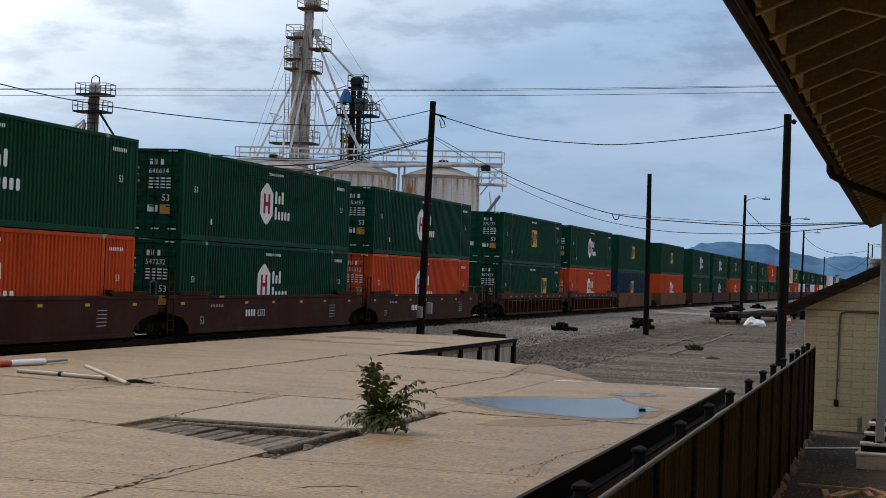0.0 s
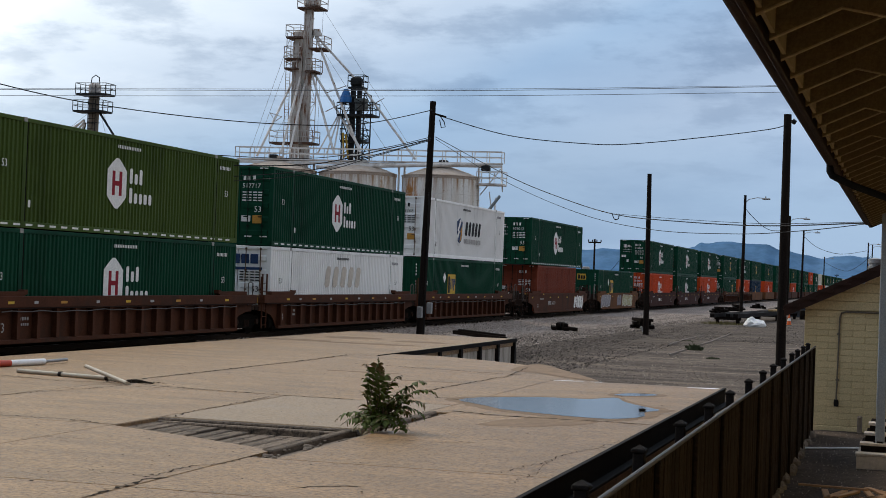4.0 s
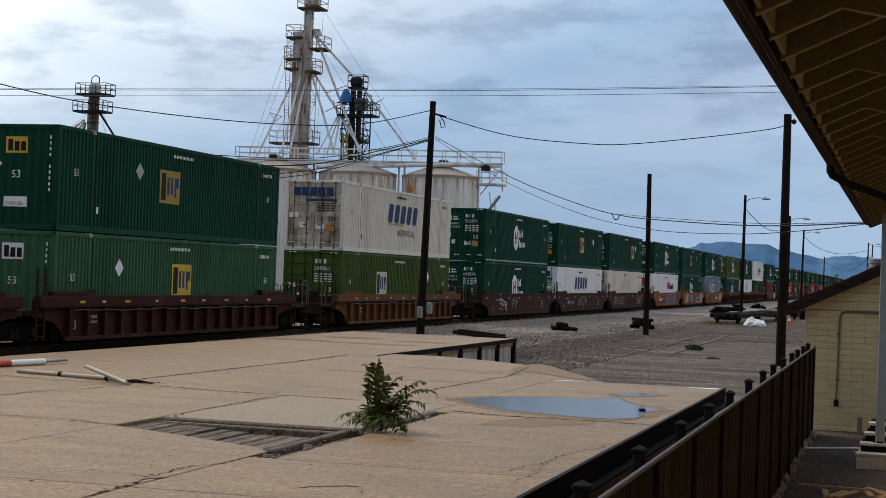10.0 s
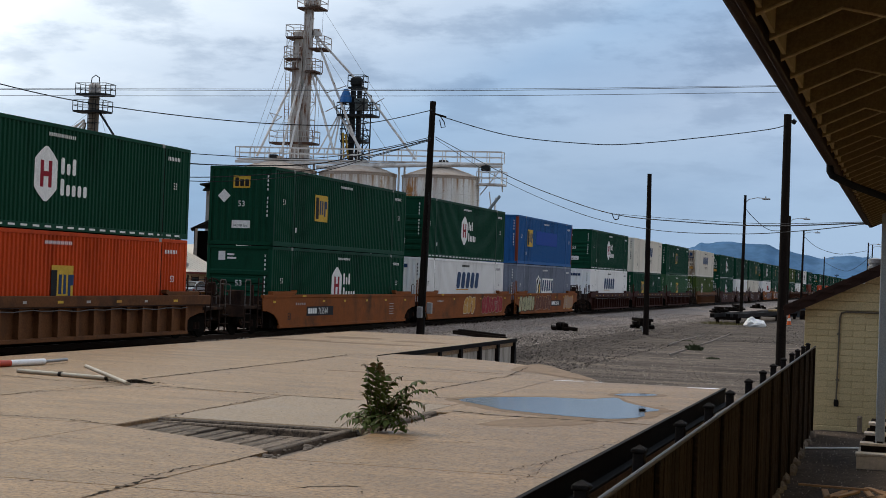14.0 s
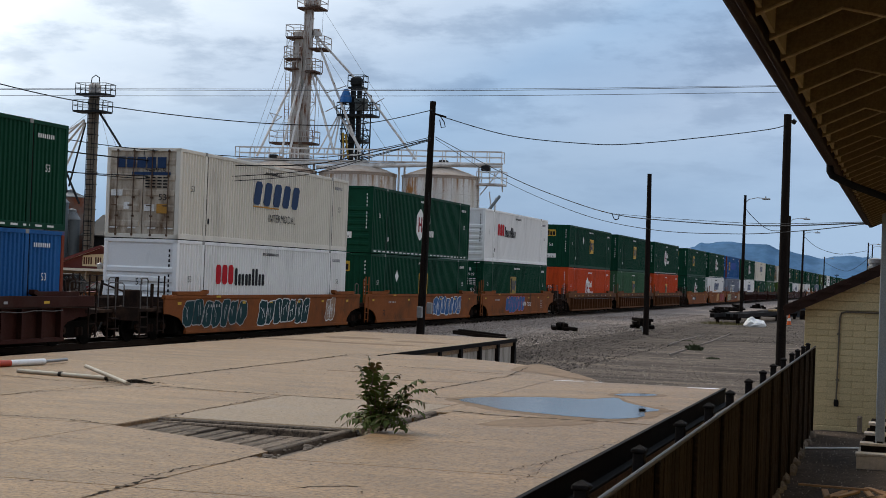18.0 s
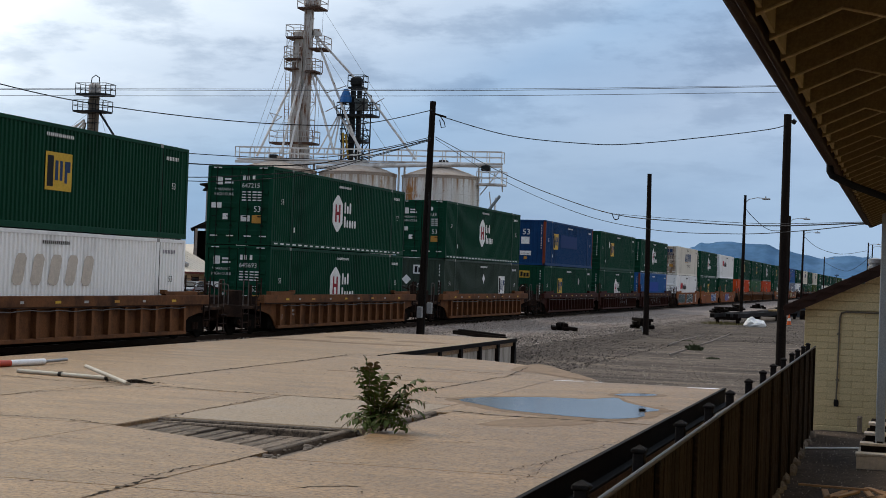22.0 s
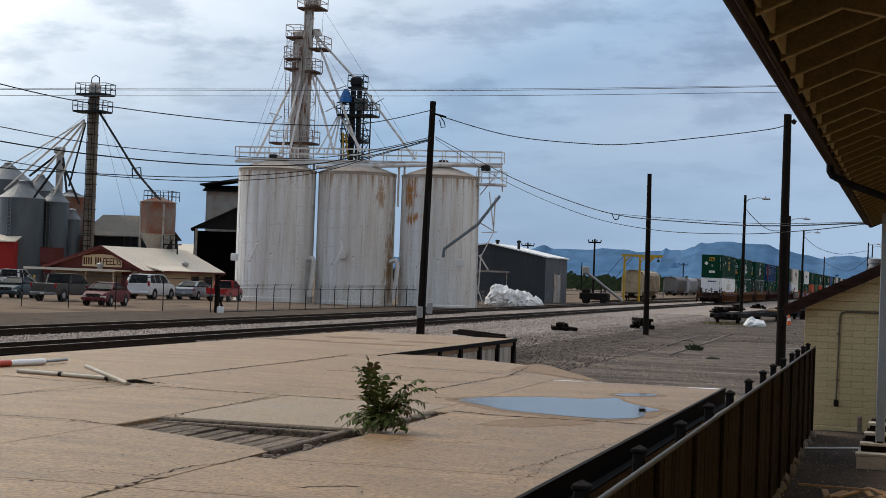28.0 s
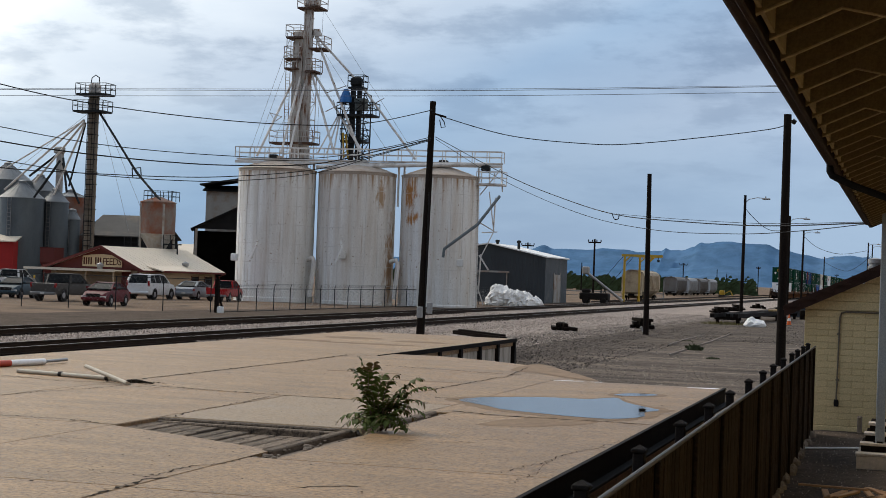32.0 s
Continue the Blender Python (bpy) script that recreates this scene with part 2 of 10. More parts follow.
M_OLDWOOD = material("grey_weathered_timber", (0.23, 0.172, 0.122), (0.105, 0.078, 0.056), 0.9, scale=5, stretch=(6, 0.7, 6), bump=1.0, fine=40, grit=0.35, stain=(0.022, 0.017, 0.014), stain_amount=0.34, stain_scale=3.5, stain_stretch=(5, 0.8, 5), spread=0.30)
M_RUBBLE = material("broken_concrete", (0.25, 0.20, 0.155), (0.15, 0.12, 0.095), 0.95, scale=6, bump=0.8, fine=30)


# ---- shapes
class Shape:
    """Collects faces; made into one mesh."""

    def __init__(self):
        self.v, self.f, self.m = [], [], []

    def add(self, verts, faces, slot=0):
        o = len(self.v)
        self.v += [tuple(p) for p in verts]
        self.f += [tuple(o + i for i in f) for f in faces]
        self.m += [slot] * len(faces)
        return self

    def box(self, x0, x1, y0, y1, z0, z1, slot=0):
        v = [(x, y, z) for x in (x0, x1) for y in (y0, y1) for z in (z0, z1)]
        return self.add(v, [(0, 1, 3, 2), (4, 6, 7, 5), (0, 4, 5, 1), (2, 3, 7, 6), (0, 2, 6, 4), (1, 5, 7, 3)], slot)

    def bevelled(self, x0, x1, y0, y1, z0, z1, c=0.02, slot=0):
        """A box with its edges cut off."""
        cx, cy, cz = (x0 + x1) / 2, (y0 + y1) / 2, (z0 + z1) / 2
        hx, hy, hz = (x1 - x0) / 2, (y1 - y0) / 2, (z1 - z0) / 2
        ring = []
        for z, k in ((-hz, c), (-hz + c, 0), (hz - c, 0), (hz, c)):
            a, b = hx - k, hy - k
            ring.append([(cx + sx, cy + sy, cz + z) for sx, sy in
                         ((-a + c, -b), (a - c, -b), (a, -b + c), (a, b - c), (a - c, b), (-a + c, b), (-a, b - c), (-a, -b + c))])
        v = [p for r in ring for p in r]
        f = [tuple(range(7, -1, -1)), tuple(range(24, 32))]
        for k in range(3):
            for i in range(8):
                j = (i + 1) % 8
                f.append((8 * k + i, 8 * k + j, 8 * k + 8 + j, 8 * k + 8 + i))
        return self.add(v, f, slot)

    def rod(self, a, b, r, r2=None, n=8, caps=True, slot=0):
        a, b = Vector(a), Vector(b)
        r2 = r if r2 is None else r2
        d = (b - a).normalized()
        u = d.orthogonal().normalized() if abs(d.z) < 0.99 else Vector((1, 0, 0))
        w = d.cross(u)
        v = []
        for p, q in ((a, r), (b, r2)):
            v += [p + q * (math.cos(2 * math.pi * i / n) * u + math.sin(2 * math.pi * i / n) * w) for i in range(n)]
        f = [(i, (i + 1) % n, n + (i + 1) % n, n + i) for i in range(n)]
        if caps:
            f += [tuple(range(n - 1, -1, -1)), tuple(range(n, 2 * n))]
        return self.add(v, f, slot)

    def bar(self, a, b, w, h=None, slot=0):
        """A square bar from a to b; h is its upright side."""
        a, b = Vector(a), Vector(b)
        h = h or w
        d = (b - a).normalized()
        s = d.cross(Vector((0, 0, 1)))
        s = Vector((1, 0, 0)) if s.length < 1e-3 else s.normalized()
        t = s.cross(d)
        v = [p + sx * w / 2 * s + sz * h / 2 * t for p in (a, b) for sx, sz in ((-1, -1), (1, -1), (1, 1), (-1, 1))]
        return self.add(v, [(3, 2, 1, 0), (4, 5, 6, 7), (0, 1, 5, 4), (1, 2, 6, 5), (2, 3, 7, 6), (3, 0, 4, 7)], slot)

    def path(self, pts, r, n=6, slot=0):
        """One bent tube through the points."""
        pts = [Vector(p) for p in pts]
        o = len(self.v)
        u = None
        for i, p in enumerate(pts):
            d = (pts[min(i + 1, len(pts) - 1)] - pts[max(i - 1, 0)]).normalized()
            u = (d.orthogonal() if u is None else u - d * u.dot(d)).normalized()
            w = d.cross(u)
            self.v += [tuple(p + r * (math.cos(2 * math.pi * k / n) * u + math.sin(2 * math.pi * k / n) * w)) for k in range(n)]
        f = [(o + i * n + k, o + i * n + (k + 1) % n, o + (i + 1) * n + (k + 1) % n, o + (i + 1) * n + k) for i in range(len(pts) - 1) for k in range(n)]
        e = o + (len(pts) - 1) * n
        f += [tuple(range(o + n - 1, o - 1, -1)), tuple(range(e, e + n))]
        self.f += f
        self.m += [slot] * len(f)
        return self

    def lathe(self, prof, n=32, at=(0, 0), caps=True, slot=0):
        """prof: (radius, z) from the bottom up."""
        v = [(at[0] + r * math.cos(2 * math.pi * i / n), at[1] + r * math.sin(2 * math.pi * i / n), z) for r, z in prof for i in range(n)]
        f = [(k * n + i, k * n + (i + 1) % n, (k + 1) * n + (i + 1) % n, (k + 1) * n + i) for k in range(len(prof) - 1) for i in range(n)]
        if caps:
            f += [tuple(range(n - 1, -1, -1)), tuple(range((len(prof) - 1) * n, len(prof) * n))]
        return self.add(v, f, slot)

    def prism(self, outline, lo, hi, axis="z", slot=0):
        """An outline (counter-clockwise) drawn out along an axis; the outline is in the other two, in cyclic order."""
        def place(a, b, c):
            return {"z": (a, b, c), "x": (c, a, b), "y": (b, c, a)}[axis]
        n = len(outline)
        v = [place(a, b, c) for c in (lo, hi) for a, b in outline]
        f = [tuple(range(n - 1, -1, -1)), tuple(range(n, 2 * n))] + [(i, (i + 1) % n, n + (i + 1) % n, n + i) for i in range(n)]
        return self.add(v, f, slot)

    def mesh(self, name, mats, smooth=False):
        me = bpy.data.meshes.new(name)
        me.from_pydata(self.v, [], self.f)
        for m in (mats if isinstance(mats, (list, tuple)) else [mats]):
            me.materials.append(m)
        if len(me.materials) > 1:
            me.polygons.foreach_set("material_index", self.m)
        if smooth:
            me.shade_smooth()
            me.set_sharp_from_angle(angle=radians(40))
        me.update()
        return me


def part(name, shape, mats, parent=None, label="", smooth=False):
    """One mesh object under a thing or a part."""
    me = shape if isinstance(shape, bpy.types.Mesh) else shape.mesh(name, mats, smooth)
    ob = new(name, me)
    if parent is not None:
        ob.parent = parent
    if label:
        ob["label"] = label
    return ob


def thing(name, at, label, category, group="", kind="", turn=0):
    ob = new(name)
    ob.empty_display_size = 0.2
    ob.matrix_basis = pose(*at, 0, 0, turn)
    return tagged(ob, label, category, group, kind)


def solid(name, shape, mats, label, category="", group="", kind="", smooth=False, at=(0, 0, 0), turn=0):
    ob = part(name, shape, mats, smooth=smooth)
    ob.matrix_basis = pose(*at, 0, 0, turn)
    return tagged(ob, label, category, group, kind)


RAIL_Z = 0.40
TRACK_X = (-23.655, -29.75)     # near track, on which the train runs, and the far one


# ---- ground
def build_ground():
    def steps(lo, hi, near):
        out, s = {0.0}, near
        x = 0.0
        while x < hi:
            x += s
            s *= 1.18
            out.add(min(x, hi))
        x, s = 0.0, near
        while x > lo:
            x -= s
            s *= 1.18
            out.add(max(x, lo))
        return sorted(out)

    xs, ys = steps(-4600, 1500, 1.0), steps(-300, 4700, 1.0)
    s = Shape()
    v = []
    for y in ys:
        for x in xs:
            z = 0.0
            if x > -3 and y < 45:
                z = -0.2
            elif abs(x) < 300 and y < 400:
                z = 0.03 * noise.noise((x * 0.12, y * 0.12, 0))
            v.append((x, y, z))
    n = len(xs)
    s.add(v, [(j * n + i, j * n + i + 1, (j + 1) * n + i + 1, (j + 1) * n + i) for j in range(len(ys) - 1) for i in range(n - 1)])
    solid("ground", s, M_DIRT, "tan dry dirt ground with dark damp patches", "ground", kind="structure", smooth=True)


build_ground()


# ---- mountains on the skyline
# the haze of distance is painted into this base colour as blue
M_HILL = material("haze_blue_mountain", (0.078, 0.165, 0.29), (0.112, 0.205, 0.335), 1.0, scale=0.006, fine=0.02, spec=0.0)


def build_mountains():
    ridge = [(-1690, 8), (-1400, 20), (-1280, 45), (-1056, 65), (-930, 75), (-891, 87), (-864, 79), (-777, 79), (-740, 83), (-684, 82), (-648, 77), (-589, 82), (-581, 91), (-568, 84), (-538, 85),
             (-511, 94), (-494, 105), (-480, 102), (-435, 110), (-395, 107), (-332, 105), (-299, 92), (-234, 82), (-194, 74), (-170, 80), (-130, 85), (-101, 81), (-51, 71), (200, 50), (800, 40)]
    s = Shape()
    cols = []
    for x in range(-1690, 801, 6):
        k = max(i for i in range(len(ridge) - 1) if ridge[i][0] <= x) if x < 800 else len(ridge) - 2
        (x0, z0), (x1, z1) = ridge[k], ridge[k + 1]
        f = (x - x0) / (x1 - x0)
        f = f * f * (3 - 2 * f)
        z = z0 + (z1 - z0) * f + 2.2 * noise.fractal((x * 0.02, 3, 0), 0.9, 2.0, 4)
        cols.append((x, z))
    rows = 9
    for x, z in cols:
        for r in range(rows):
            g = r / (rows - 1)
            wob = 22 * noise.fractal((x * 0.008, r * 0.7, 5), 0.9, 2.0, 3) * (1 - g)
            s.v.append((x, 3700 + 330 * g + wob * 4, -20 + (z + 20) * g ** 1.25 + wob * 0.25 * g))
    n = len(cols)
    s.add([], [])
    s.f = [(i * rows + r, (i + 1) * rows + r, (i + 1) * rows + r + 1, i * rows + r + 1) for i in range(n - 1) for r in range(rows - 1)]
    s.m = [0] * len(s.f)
    ob = solid("backdrop", s, M_HILL, "distant mountain range painted in haze blue on the skyline", "mountains", kind="structure", smooth=True)
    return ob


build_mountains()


# ---- railway
def build_track(x, lo, hi, name):
    g = Shape()
    half, foot, top = 1.75, 2.9, RAIL_Z - 0.20
    cols = [(-foot, 0.0), (-half, top), (half, top), (foot, 0.0)]
    ys = [lo + (hi - lo) * (k / 60) ** 2 for k in range(61)]
    v = [(x + a + 0.06 * noise.noise((y, a, 1)), y, z) for y in ys for a, z in cols]
    g.add(v, [(4 * j + i, 4 * j + i + 1, 4 * j + i + 5, 4 * j + i + 4) for j in range(60) for i in range(3)])
    bed = solid("ballast_" + name, g, M_BALLAST, "grey crushed-stone ballast bed of a railway track", "ballast", kind="structure")
    for side in (-0.7175, 0.7175):
        c = x + side
        r = Shape()
        prof = [(-0.07, 0.0), (0.07, 0.0), (0.07, 0.015), (0.012, 0.03), (0.012, 0.13), (0.036, 0.14), (0.036, 0.165), (0.026, 0.175), (-0.026, 0.175),
                (-0.036, 0.165), (-0.036, 0.14), (-0.012, 0.13), (-0.012, 0.03), (-0.07, 0.015)]
        r.prism([(z + RAIL_Z - 0.175, c + a) for a, z in prof][::-1], lo, hi, "y")
        rail = part("rail", r, M_RAIL, bed)
        cap = Shape().box(c - 0.026, c + 0.026, lo, hi, RAIL_Z, RAIL_Z + 0.003)
        part("running_surface", cap, M_RAILTOP, rail, "bright worn steel running surface")
    tie = Shape().bevelled(-1.3, 1.3, -0.115, 0.115, -0.16, 0.0, 0.012).mesh("sleeper", M_TIE)
    y = 26.0
    for k in range(150):
        t = part("sleeper", tie, None, bed)
        t.location, t.rotation_euler = (x, y, RAIL_Z - 0.172), (0, 0, random.uniform(-0.01, 0.01))
        y += 0.54
    return bed


build_track(TRACK_X[0], 2.0, 3600.0, "near")
build_track(TRACK_X[1], 2.0, 3600.0, "far")


# ---- loading dock
DOCK_Z = 0.85


M_PALEWALL = material("stained_pale_wall", (0.50, 0.46, 0.41), (0.36, 0.32, 0.28), 0.85, scale=2, stretch=(1, 3, 0.4), stain=(0.09, 0.075, 0.06), stain_amount=0.34, stain_scale=1.5, stain_stretch=(1, 2, 0.4), spec=0.1)


def build_dock():
    dock = thing("dock", (0, 0, 0), "weathered tan concrete loading dock with steel edge beams", "loading dock", kind="structure")
    gap = 0.005

    def slab(x0, x1, y0, y1, z=DOCK_Z, mat=M_CONCRETE):
        s = Shape().bevelled(x0 + gap, x1 - gap, y0 + gap, y1 - gap, z - 0.22, z, 0.012)
        return part("slab", s, mat, dock)

    slab(-17.0, -12.12, -6, 17.4)
    slab(-17.0, -12.12, 17.4, 23.3)
    slab(-17.0, -12.12, 23.3, 35.1)
    slab(-17.0, -11.62, 35.1, 48.9)
    slab(-12.12, -8.92, -6, 17.35)
    slab(-12.12, -8.92, 17.35, 22.9)
    slab(-8.92, -6.33, -6, 12.6)
    s = Shape().prism([(-8.915, 12.605), (-6.335, 12.605), (-6.335, 15.75), (-6.6, 16.05), (-7.6, 16.62), (-8.915, 17.28)], DOCK_Z - 0.22, DOCK_Z)
    part("slab", s, M_CONCRETE, dock)
    slab(-8.92, -6.33, 18.64, 22.9, mat=M_CONCRETE_PALE)
    slab(-12.12, -6.33, 22.9, 29.9)
    slab(-6.33, -3.18, -6, 12.6)
    slab(-6.33, -3.18, 12.6, 15.2)
    slab(-6.03, -3.18, 15.2, 21.6)
    slab(-6.33, -3.18, 21.6, 30.0)
    # the broken end of the dock runs down to the lot between the bay and the corner
    s = Shape()
    s.prism([(-12.12, 29.9), (-6.33, 29.9), (-5.4, 29.9), (-6.6, 32.4), (-7.7, 34.4), (-9.2, 35.7), (-10.5, 36.5), (-11.7, 36.3), (-12.12, 35.6)], DOCK_Z - 0.5, DOCK_Z - 0.004)
    part("slab", s, M_CONCRETE, dock)
    # walls below
    w = Shape()
    w.box(-16.95, -3.30, 29.6, 29.85, -0.3, DOCK_Z - 0.22)
    w.box(-3.5, -3.30, -6, 29.6, -0.3, DOCK_Z - 0.22)
    w.box(-16.95, -16.7, -6, 48.6, -0.3, DOCK_Z - 0.22)
    w.box(-16.7, -11.9, 48.3, 48.6, -0.3, DOCK_Z - 0.22)
    part("foundation_wall", w, M_CONCRETE, dock)
    # steel channel along the fence side
    e = Shape()
    e.box(-3.18, -3.13, -6, 30.05, DOCK_Z - 0.02, DOCK_Z + 0.012)
    e.box(-3.16, -3.14, -6, 30.05, DOCK_Z - 0.24, DOCK_Z - 0.02)
    e.box(-3.16, -3.03, -6, 30.05, DOCK_Z - 0.27, DOCK_Z - 0.24)
    part("edge_channel", e, M_STEEL, dock, "dark steel edge channel")
    b = Shape()
    b.box(-11.60, -11.55, 35.3, 48.9, DOCK_Z - 0.10, DOCK_Z + 0.01)
    part("bay_edge_beam", b, M_STEEL, dock, "dark steel bay edge beam")
    for k in range(7):
        y = 36.3 + 2.08 * k
        p = Shape().box(-11.72, -11.56, y - 0.09, y + 0.09, -0.02, DOCK_Z - 0.10)
        part("bay_post", p, M_STEEL, dock)
    back = Shape().box(-11.95, -11.66, 35.0, 48.6, -0.02, DOCK_Z - 0.10)
    part("bay_wall", back, M_PALEWALL, dock)
    return dock


build_dock()


# ---- poles
def utility_pole(base, top, r0, r1, label):
    p = thing("utility_pole", base, label, "utility pole", "utility poles")
    d = Vector(top) - Vector(base)
    s = Shape().lathe([(r0, -0.5), (r0 * 0.65 + r1 * 0.35, d.z * 0.35), (r0 * 0.3 + r1 * 0.7, d.z * 0.7), (r1, d.z)], 12)
    s.v = [(x + d.x * z / d.z, y + d.y * z / d.z, z) for x, y, z in s.v]
    part("shaft", s, M_POLE, p, smooth=True)
    return p


POLE_A = utility_pole((-18.5, 61.6, 0.0), (-18.36, 61.8, 9.63), 0.17, 0.12, "dark weathered timber utility pole beside the dock")
POLE_B = utility_pole((-12.72, 82.3, 0.0), (-12.8, 82.3, 8.27), 0.15, 0.11, "dark bare timber utility pole on the gravel lot")
POLE_C = utility_pole((-4.10, 56.7, -0.1), (-4.12, 56.7, 8.68), 0.17, 0.13, "dark timber utility pole behind the board fence")


# ---- board fence
FENCE_POSTS = [6.6, 8.8, 10.9, 13.1, 15.2, 17.2, 19.5, 21.7, 23.6, 25.8, 28.0, 29.7, 31.6, 33.3]


def build_fence():
    top, foot = 1.57, -0.2
    fence = thing("fence", (-1.515, 0, foot), "dark brown stained board fence with capped metal posts", "fence", kind="structure", turn=0.45)
    h = top - foot
    part("top_rail", Shape().rod((0.03, -4, h), (0.03, 33.6, h), 0.018, n=8), M_RAILPIPE, fence, "dark pipe top rail", smooth=True)
    part("back_rail", Shape().box(-0.06, -0.02, -4, 33.6, 0.3, 0.42), M_FENCE, fence)
    part("back_rail", Shape().box(-0.06, -0.02, -4, 33.6, h - 0.35, h - 0.23), M_FENCE, fence)
    board = [Shape().bevelled(-0.012, 0.012, -0.066, 0.066, 0.03, h - 0.02 - d, 0.004).mesh("board", M_FENCE) for d in (0, 0.010, 0.02)]
    for k in range(262):
        b = part("board", board[k % 3], None, fence)
        b.location = (0.0 + random.uniform(-0.004, 0.004), -3.9 + k * 0.1432, 0)
    post = Shape().bevelled(-0.040, 0.040, -0.040, 0.040, 0.0, h + 0.03, 0.008).mesh("post", M_FENCE_POST)
    cap = Shape()
    cap.bevelled(-0.052, 0.052, -0.052, 0.052, h + 0.03, h + 0.055, 0.006)
    cap.add([(-0.05, -0.05, h + 0.055), (0.05, -0.05, h + 0.055), (0.05, 0.05, h + 0.055), (-0.05, 0.05, h + 0.055), (0, 0, h + 0.085)],
            [(0, 1, 4), (1, 2, 4), (2, 3, 4), (3, 0, 4)])
    cap = cap.mesh("cap", M_FENCE_POST)
    stile = Shape().bevelled(0.014, 0.05, -0.04, 0.04, 0.0, h - 0.02, 0.006).mesh("stile", M_FENCE)
    for y in FENCE_POSTS:
        p = part("post", post, None, fence)
        p.location = (-0.10, y, 0)
        part("cap", cap, None, p)
        part("stile", stile, None, fence).location = (0, y, 0)
    return fence


build_fence()


# ---- block outbuilding
def build_outbuilding():
    y0, x0, x1 = 34.6, -2.03, 2.6
    house = thing("outbuilding", (0, 0, 0), "small tan painted concrete-block outbuilding with dark brown roof", "building")
    wall = part("wall", Shape().box(x0 + 0.02, x1, y0 + 0.012, y0 + 6, -0.3, 2.30), M_BLOCK, house)
    bw, bh, gap = 0.49, 0.132, 0.005
    full = Shape().bevelled(0, bw - gap, 0, 0.03, 0, bh - gap, 0.006).mesh("block", M_BLOCK)
    half = Shape().bevelled(0, bw / 2 - gap, 0, 0.03, 0, bh - gap, 0.006).mesh("block", M_BLOCK)
    for row in range(18):
        z = -0.08 + row * bh
        x = x0
        if row % 2:
            part("block", half, None, wall).location = (x, y0, z)
            x += bw / 2
        while x < 0.7:
            part("block", full, None, wall).location = (x, y0 + random.uniform(-0.002, 0.002), z)
            x += bw
    part("plinth", Shape().bevelled(x0 - 0.01, x1, y0 - 0.03, y0 + 0.01, -0.3, -0.09, 0.01), M_BLOCK, house)
    # boarded gable above the blocks
    for k in range(6):
        z = 2.31 + 0.19 * k
        xa = -2.30 + (z + 0.02 - 2.20) / 0.48
        part("gable_board", Shape().bevelled(max(x0 - 0.02, xa), x1, y0 - 0.025, y0 + 0.05, z, z + 0.183, 0.006), M_BLOCK, house)
    part("gable_backing", Shape().prism([(2.3, x0), (2.3, x1), (4.4, x1), (2.36, x0)][::-1], y0 + 0.05, y0 + 6, "y"), M_BLOCK, house)
    # roof slope and its dark barge board
    k = 0.48
    part("barge_board", Shape().prism([(2.13, -2.44), (2.13 + 5.2 * k, 2.76), (2.33 + 5.2 * k, 2.76), (2.33, -2.44)][::-1], y0 - 0.32, y0 - 0.27, "y"), M_ROOFTRIM, house, "dark brown barge board")
    part("roof", Shape().prism([(2.28, -2.46), (2.28 + 5.2 * k, 2.74), (2.36 + 5.2 * k, 2.74), (2.36, -2.46)][::-1], y0 - 0.34, y0 + 6.3, "y"), M_ROOFTRIM, house)
    part("soffit", Shape().prism([(2.18, -2.40), (2.18 + 5.2 * k, 2.80), (2.28 + 5.2 * k, 2.80), (2.28, -2.40)][::-1], y0 - 0.27, y0 - 0.03, "y"), M_SOFFIT, house)
    s = Shape()
    for j in range(15):
        z = 2.30 + 0.33 * j * k
        x = -2.42 + 0.33 * j
        s.box(x, x + 0.3, y0 - 0.37, y0 + 6.3, z + 0.05, z + 0.10)
    part("shingle_course", s, M_ROOFTRIM, house)
    # conduit, outlet and roof vent
    part("conduit", Shape().path([(-0.1, y0 - 0.03, 2.28), (-1.20, y0 - 0.03, 2.28), (-1.29, y0 - 0.03, 2.25), (-1.32, y0 - 0.03, 2.16), (-1.345, y0 - 0.03, 0.45)], 0.018, 8), M_CONDUIT, house, "grey conduit", smooth=True)
    for z in (1.80, 0.85):
        part("conduit_clip", Shape().box(-1.37, -1.30, y0 - 0.05, y0, z, z + 0.03), M_CONDUIT, house)
    part("outlet_box", Shape().bevelled(-1.39, -1.30, y0 - 0.09, y0, 0.32, 0.46, 0.01), M_FENCE_POST, house, "weatherproof outlet box")
    part("roof_vent", Shape().lathe([(0.09, 2.8), (0.09, 3.16), (0.15, 3.18), (0.15, 3.25), (0.12, 3.26), (0.12, 3.30), (0.15, 3.31), (0.15, 3.40), (0.03, 3.43)], 20, (-0.66, y0 + 0.6)), M_GALV, house, "galvanised turbine vent", smooth=True)
    return house


build_outbuilding()


M_PALESTEP = material("pale_step_concrete", (0.62, 0.54, 0.46), (0.50, 0.43, 0.37), 0.8, scale=3, bump=0.5, fine=12)


